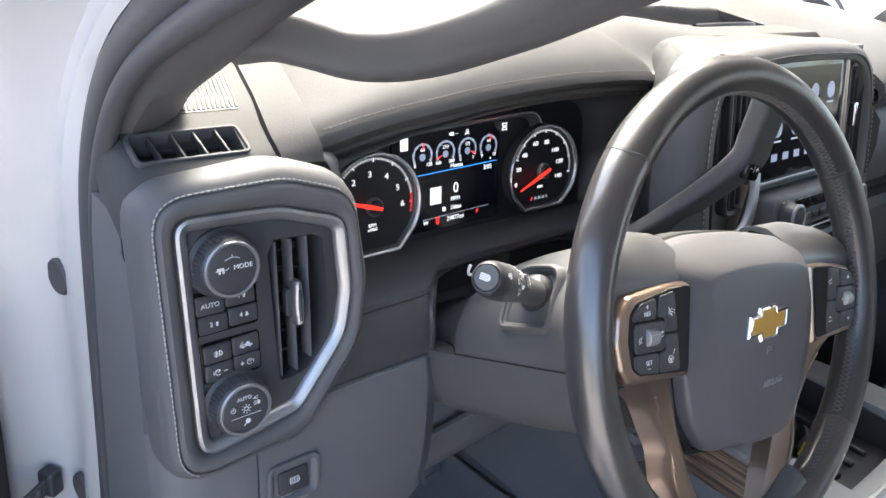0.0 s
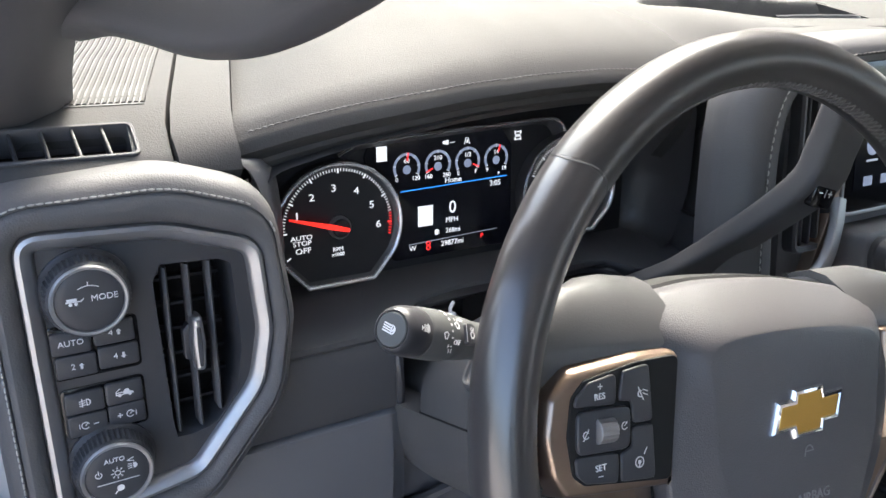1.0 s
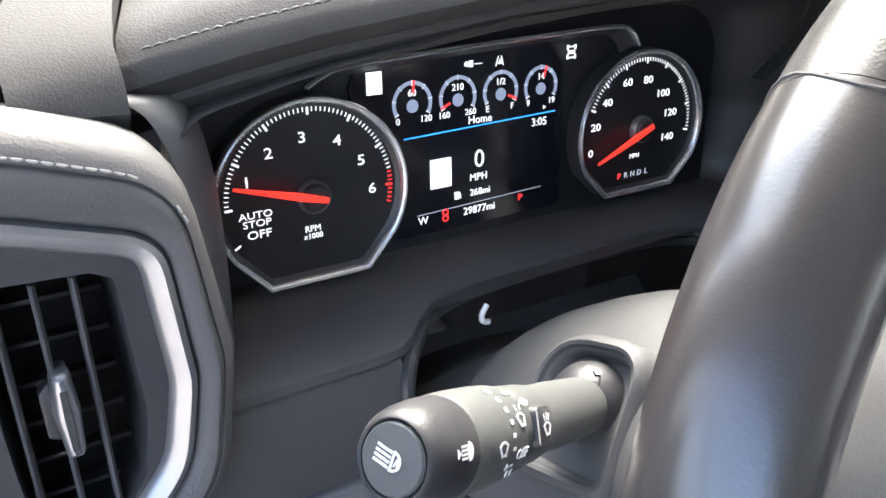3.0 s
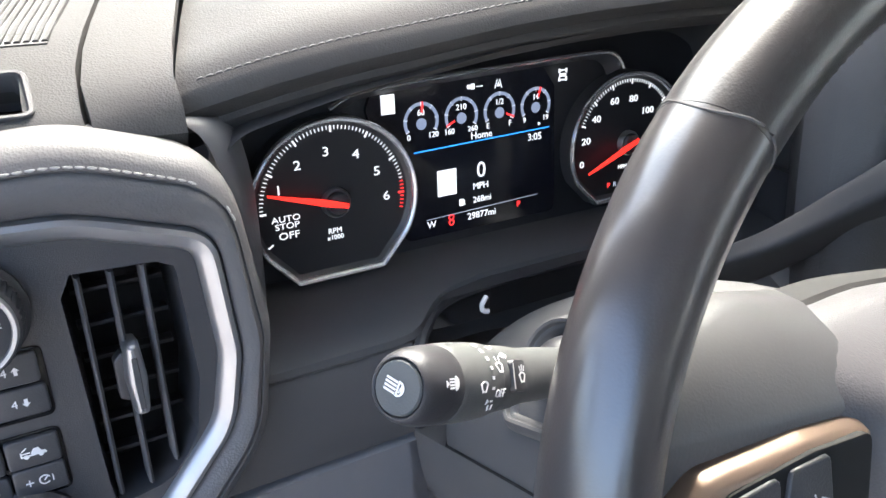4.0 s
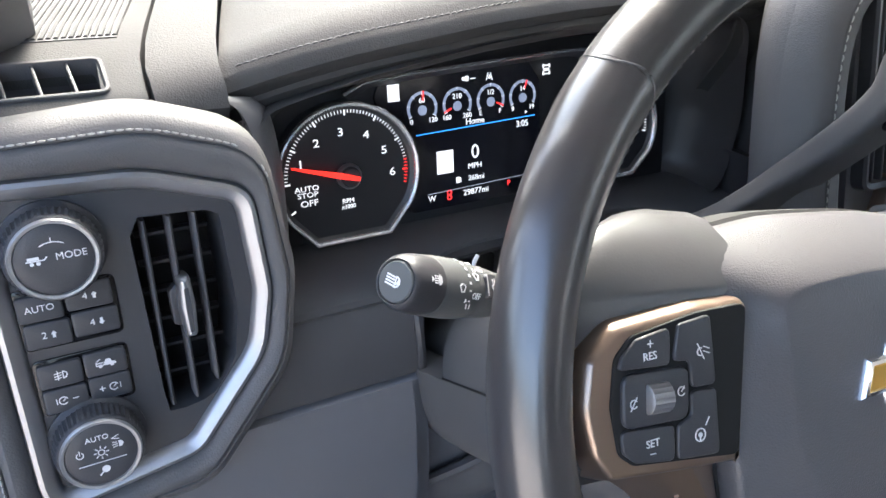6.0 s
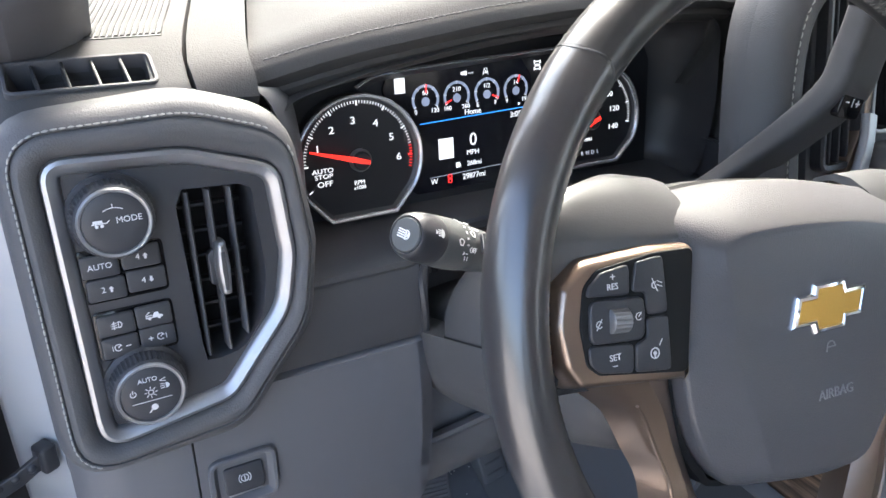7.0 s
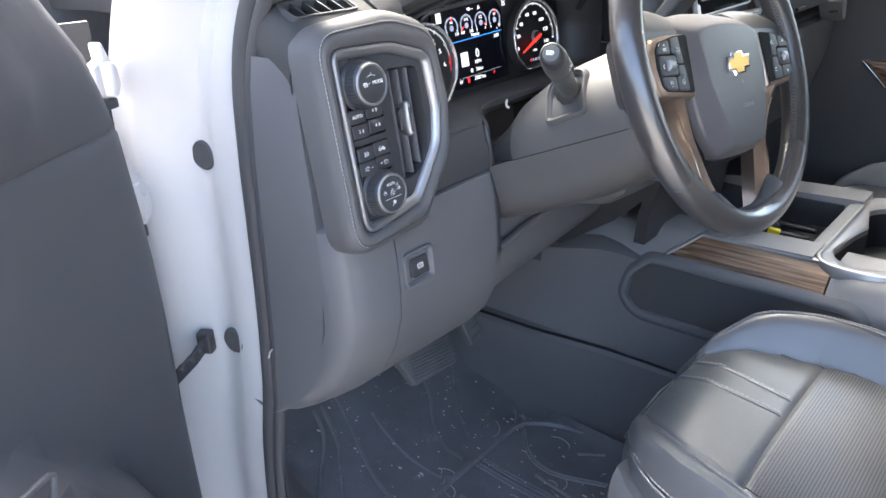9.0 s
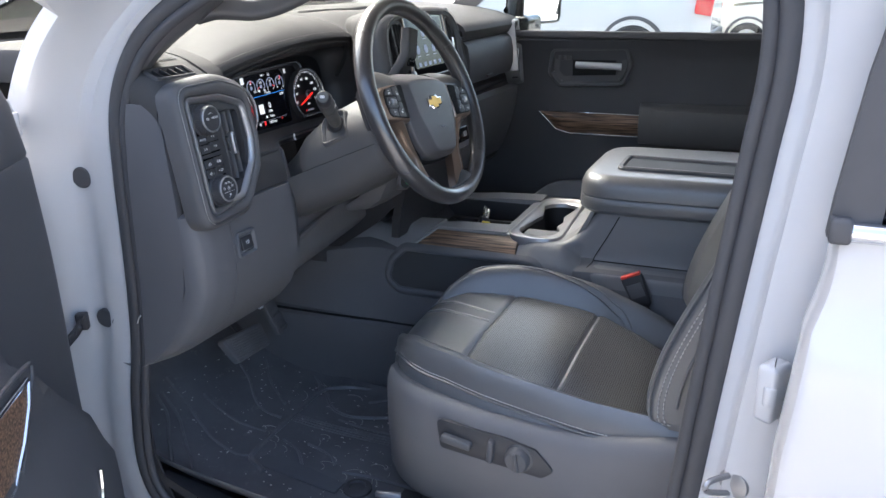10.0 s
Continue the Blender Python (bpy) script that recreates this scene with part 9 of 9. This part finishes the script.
part("chrome_edge", bm, CHROME, pdr)
bm = B()
tube(bm, [(r[3][0] - 0.003, r[3][1], r[3][2] + 0.002) for r in rows], 0.0022, 8)
part("chrome_edge", bm, CHROME, pdr)
bm = B()
rows = []
for i in range(20):
    y = -0.196 - 0.40 * i / 19
    k = min(1.0, 0.35 + 0.65 * i / 4)
    rows.append([(PX - 0.010, y, 1.060), (PX - 0.060 * k, y, 1.066), (PX - 0.075 * k, y, 1.085), (PX - 0.078 * k, y, 1.145), (PX - 0.066 * k, y, 1.170), (PX - 0.04 * k, y, 1.180), (PX - 0.005, y, 1.184)])
sheet(bm, rows, (0.01, 0, 0))
part("door_armrest", bm, LEATHER, pdr, "padded black armrest")
bm = B()
sweep(bm, [(PX - 0.012, 0.30, 1.395), (PX - 0.012, -0.60, 1.383)], rounded([(-0.03, -0.012), (0.022, -0.012), (0.022, 0.010), (-0.03, 0.006)], 0.006), False)
part("window_ledge", bm, PLASTIC, pdr)
bm = B()
tube(bm, [(PX - 0.015, -0.510, 1.386), (PX - 0.015, -0.510, 1.405)], 0.005, 8, False, (1, 0, 0))
part("lock_pin", bm, RUBBER, pdr)
bm = B()
po2 = rounded([(-0.02, 0.925), (0.50, 0.93), (0.50, 0.62), (0.04, 0.62)], 0.03)
loft(bm, [at(PM, po2, 0.0), at(PM, po2, 0.028), at(PM, inset(po2, 0.006), 0.033), at(PM, inset(po2, 0.02), 0.030), at(PM, inset(po2, 0.04), 0.022)])
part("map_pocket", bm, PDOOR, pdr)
bm = B()
sheet(bm, [[(1.165, y, z) for y in (0.36, -0.60)] for z in (1.38, 1.68)], (0.004, 0, 0))
wg = part("window_glass", bm, GLASS, pdr)
wg.visible_shadow = False
bm = B()
sheet(bm, [[(1.20 + d, y, z) for d, z in ((0.0, 0.48), (0.06, 0.7), (0.06, 1.0), (0.03, 1.30), (0.0, 1.38))] for y in (0.40, -0.8, -1.78)], (-0.01, 0, 0))
struct("wall_right_skin", bm, PAINT, "white painted right flank of the truck", "body side")
bm = B()
sheet(bm, [[(1.14, y, z) for y in (-0.80, -1.78)] for z in (0.5, 1.0, 1.30)], (0.03, 0, 0))
struct("wall_rear_right", bm, LOWER, "charcoal inner trim of the right rear door", "wall")
bm = B()
sheet(bm, [[(1.12, -0.575 - 0.01 * (z - 1.35), z), (1.12, -0.70, z)] for z in (0.55, 1.0, 1.40, 1.72)], (0.05, 0, 0))
struct("trim_right_pillar", bm, BLACK, "black trim of the right centre pillar", "pillar trim")
bm = B()
sheet(bm, [[(1.10, y, z), (1.16, y + 0.03, z + 0.02)] for y, z in ((0.42, 1.38), (0.34, 1.47), (0.20, 1.57), (0.05, 1.66), (-0.1, 1.73))], (0.02, 0.05, 0.05))
struct("trim_right_windscreen_pillar", bm, PLASTIC, "dark plastic trim of the right windscreen pillar", "pillar trim")
bm = B()
sheet(bm, [[(1.13, y, z) for y in (0.355, 0.60, 0.95)] for z in (0.50, 0.80, 1.10, 1.45)], (0.03, 0, 0))
struct("wall_kick_right", bm, DOORP, "dark trim at the right end of the footwell", "wall")
# mirror outside the passenger window
mi = thing("wing_mirror", (1.30, 0.10, 1.36), "black wing mirror outside the passenger window", "mirror")
bm = B()
MM = Matrix.Translation((1.42, 0.20, 1.49)) @ pose(0, 0, 0, 90, 0, -18)
mo = rounded([(-0.14, -0.085), (0.10, -0.085), (0.12, 0.13), (-0.12, 0.13)], 0.03)
loft(bm, [at(MM, inset(mo, 0.05), -0.10), at(MM, inset(mo, 0.01), -0.06), at(MM, mo, -0.01), at(MM, inset(mo, 0.003), 0.004), at(MM, inset(mo, 0.010), 0.004), at(MM, inset(mo, 0.012), -0.004)])
part("mirror_housing", bm, GLOSSB, mi)
bm = B()
slab(bm, inset(mo, 0.011), MM, -0.006, 0.0005)
part("mirror_glass", bm, MIRROR, mi, "bright mirror glass")
bm = B()
box(bm, 1.20, 1.36, 0.19, 0.25, 1.38, 1.44, 0.015)
part("mirror_arm", bm, GLOSSB, mi)

# ---- the lot outside ----
bm = B()
n = 24
gx = [-300 + 600 * i / n for i in range(n + 1)]
vs = [[bm.verts.new((x, y, 0.0)) for y in gx] for x in gx]
for i in range(n):
    for j in range(n):
        bm.faces.new((vs[i][j], vs[i + 1][j], vs[i + 1][j + 1], vs[i][j + 1]))
struct("ground", bm, ASPHALT, "pale concrete car park surface", "ground", 0)


def car_wheel(parent, m, r=0.36, w=0.22):
    bm = B()
    lathe(bm, [(r * 0.62, -w / 2), (r * 0.92, -w / 2), (r, -w / 2 + 0.03), (r, w / 2 - 0.03), (r * 0.92, w / 2), (r * 0.62, w / 2)], m, 32, False)
    ty = part("wheel", bm, TYRE, parent)
    bm = B()
    lathe(bm, [(r * 0.63, -w / 2), (r * 0.63, w / 2 - 0.01), (r * 0.58, w / 2 - 0.01), (r * 0.55, w / 2 - 0.06), (0.02, w / 2 - 0.07)], m, 32)
    part("rim_well", bm, VOID, ty)
    for k in range(6):
        bm = B()
        box(bm, 0.03, r * 0.6, -0.035, 0.035, w / 2 - 0.05, w / 2 - 0.01, 0.008, m @ pose(0, 0, 0, 0, 0, 60 * k))
        part("spoke", bm, ALLOY, ty)
    bm = B()
    lathe(bm, [(r * 0.64, w / 2 - 0.02), (r * 0.64, w / 2 + 0.004), (r * 0.57, w / 2)], m, 32, False)
    part("rim", bm, ALLOY, ty)
    bm = B()
    lathe(bm, [(0.06, w / 2 - 0.05), (0.06, w / 2 + 0.0), (0.0001, w / 2 + 0.004)], m, 16)
    part("hub_cap", bm, ALLOY, ty)


def vehicle(m, label, paint, van=False, length=4.9):
    """A parked car, nose towards +y in its own frame, its base at the origin."""
    car = thing("parked_car", m.translation, label, "car", "cars in the lot")
    L2, wd = length / 2, 0.95
    low = [(-L2, 0.45), (-L2 - 0.02, 0.62), (-L2, 0.95), (-L2 + 0.05, 1.12)]
    sec = []
    for y in np.linspace(-L2, L2, 26):
        t = abs(y) / L2
        top = 1.02 if y > L2 * 0.42 else 1.14
        top = lerp([-L2, -L2 + 0.1, L2 * 0.35, L2 * 0.55, L2 - 0.15, L2], [1.08, 1.16, 1.14, 1.08, 0.98, 0.80], y)
        wn = wd * (1 - 0.10 * t**6)
        sec.append([m @ Vector(p) for p in ((-wn * 0.93, y, 0.34), (-wn, y, 0.52), (-wn * 1.01, y, 0.80), (-wn * 0.97, y, top - 0.04), (-wn * 0.90, y, top), (0, y, top + 0.03), (wn * 0.90, y, top), (wn * 0.97, y, top - 0.04), (wn * 1.01, y, 0.80), (wn, y, 0.52), (wn * 0.93, y, 0.34))])
    bm = B()
    loft(bm, sec)
    part("body", bm, paint, car)
    bm = B()
    r0 = -L2 + 0.08
    top = [(r0, 1.14), (r0 + 0.18, 1.70), (r0 + 0.5, 1.80), (L2 * 0.05, 1.80), (L2 * 0.22, 1.70), (L2 * 0.48, 1.12)]
    if van:
        top = [(r0, 1.14), (r0 + 0.05, 1.95), (r0 + 0.2, 2.1), (L2 * 0.35, 2.1), (L2 * 0.5, 1.95), (L2 * 0.78, 1.1)]
    loft(bm, [[m @ Vector((s * wd * lerp([1.1, 1.8], [0.92, 0.74], z), y, z)) for y, z in top] for s in (-1, 1)])
    cab = part("cabin", bm, paint, car)
    for s in (-1, 1):
        for y0, y1 in ((r0 + 0.22, -0.55), (-0.47, 0.22), (0.28, L2 * 0.36)):
            bm = B()
            pts = [(y0, 1.18), (y1, 1.18), (min(y1, L2 * 0.18), 1.62), (y0 + 0.08, 1.62)]
            sheet(bm, [[m @ Vector((s * (wd * lerp([1.1, 1.8], [0.92, 0.74], z) + 0.006), y, z)) for y, z in pts[:2]], [m @ Vector((s * (wd * lerp([1.1, 1.8], [0.92, 0.74], z) + 0.006), y, z)) for y, z in pts[:1:-1]]], m.to_3x3() @ Vector((-s * 0.02, 0, 0)))
            part("window", bm, GLOSSB, cab)
        for yw in (-L2 * 0.60, L2 * 0.62):
            bm = B()
            lathe(bm, [(0.44, -0.14), (0.44, 0.012), (0.40, 0.014), (0.36, -0.05)], m @ Matrix.Translation((s * wd, yw, 0.40)) @ pose(0, 0, 0, 0, 90 * s, 0), 32)
            part("wheel_arch", bm, RUBBER, car)
            car_wheel(car, m @ Matrix.Translation((s * (wd - 0.08), yw, 0.365)) @ pose(0, 0, 0, 0, 90 * s, 0))
        bm = B()
        slab(bm, rounded([(-0.11, -0.12), (0.10, -0.16), (0.14, 0.16), (-0.08, 0.18)], 0.03), m @ Matrix.Translation((s * (wd - 0.02), -L2 + 0.10, 0.98)) @ pose(0, 0, 0, 90, 0, 90) @ pose(0, 0, 0, 0, 0 if s > 0 else 180, 0), -0.05, 0.03, 0.012)
        part("tail_lamp", bm, LENSR, car)
        bm = B()
        box(bm, s * wd * 0.75 - 0.18, s * wd * 0.75 + 0.18, L2 - 0.10, L2 + 0.01, 0.70, 0.85, 0.03, m)
        part("headlamp", bm, CHROME, car)
        bm = B()
        box(bm, s * (wd + 0.10) - 0.09, s * (wd + 0.10) + 0.09, L2 * 0.34, L2 * 0.40, 1.08, 1.22, 0.03, m)
        part("mirror", bm, paint, car)
    for y in (-L2 - 0.03, L2 - 0.06):
        bm = B()
        box(bm, -wd * 0.9, wd * 0.9, y, y + 0.10, 0.40, 0.62, 0.03, m)
        part("bumper", bm, BLACK, car)
    return car


OFFW = mat("cream_paint", (0.66, 0.63, 0.55), 0.3, tint=0.03, coat=0.5)
GREY = mat("silver_paint", (0.42, 0.43, 0.44), 0.3, 0.3, tint=0.04, coat=0.5)
vehicle(pose(12.8, 3.45, 0, 0, 0, 0) @ Matrix.Scale(1.22, 4), "white estate car parked across the lot", PAINT)
vehicle(pose(16.5, -1.6, 0, 0, 0, 0), "cream van parked behind a white car", OFFW, True, 5.4)
vehicle(pose(16.0, 6.0, 0, 0, 0, 8), "white van parked across the lot", PAINT, True, 5.4)
vehicle(pose(9.5, 14.5, 0, 0, 0, -60), "white car parked ahead of the truck", PAINT)
vehicle(pose(4.0, 17.0, 0, 0, 0, -75), "silver car parked ahead of the truck", GREY)
vehicle(pose(-2.5, 18.0, 0, 0, 0, 85), "white van parked ahead of the truck", PAINT, True, 5.4)
vehicle(pose(6.5, -6.5, 0, 0, 0, 70), "white car parked behind the truck", PAINT)


def cone(x, y):
    c_ = thing("traffic_cone", (x, y, 0), "orange traffic cone on the concrete", "traffic cone", "traffic cones")
    bm = B()
    box(bm, x - 0.18, x + 0.18, y - 0.18, y + 0.18, 0, 0.04, 0.01)
    part("cone_base", bm, BLACK, c_)
    bm = B()
    lathe(bm, [(0.13, 0.03), (0.03, 0.70), (0.02, 0.71)], pose(x, y, 0), 20)
    part("cone_body", bm, ORANGE, c_)
    bm = B()
    lathe(bm, [(0.092, 0.30), (0.070, 0.44)], pose(x, y, 0), 20, False)
    part("cone_band", bm, PAINT, c_)


for x, y in ((3.6, -3.2), (4.6, -3.9), (5.6, -4.4)):
    cone(x, y)
# low building far ahead
bl = thing("warehouse", (0, 60, 0), "long pale metal warehouse far off", "building")
bm = B()
box(bm, -60, 60, 58, 76, 0, 6.0, 0.1)
part("wall", bm, mat("pale_cladding", (0.5, 0.5, 0.48), 0.6, tint=0.1, tint_scale=0.3), bl)
bm = B()
sheet(bm, [[(-61, 57.5, 5.9), (61, 57.5, 5.9)], [(-61, 67, 7.4), (61, 67, 7.4)], [(-61, 76.5, 5.9), (61, 76.5, 5.9)]], (0, 0, 0.15))
part("roof", bm, mat("pale_roof", (0.42, 0.43, 0.44), 0.5, tint=0.1), bl)
for i in range(8):
    bm = B()
    box(bm, -50 + 13 * i, -45 + 13 * i, 57.8, 58.1, 0, 4.0, 0.05)
    part("roller_door", bm, GREY, bl)
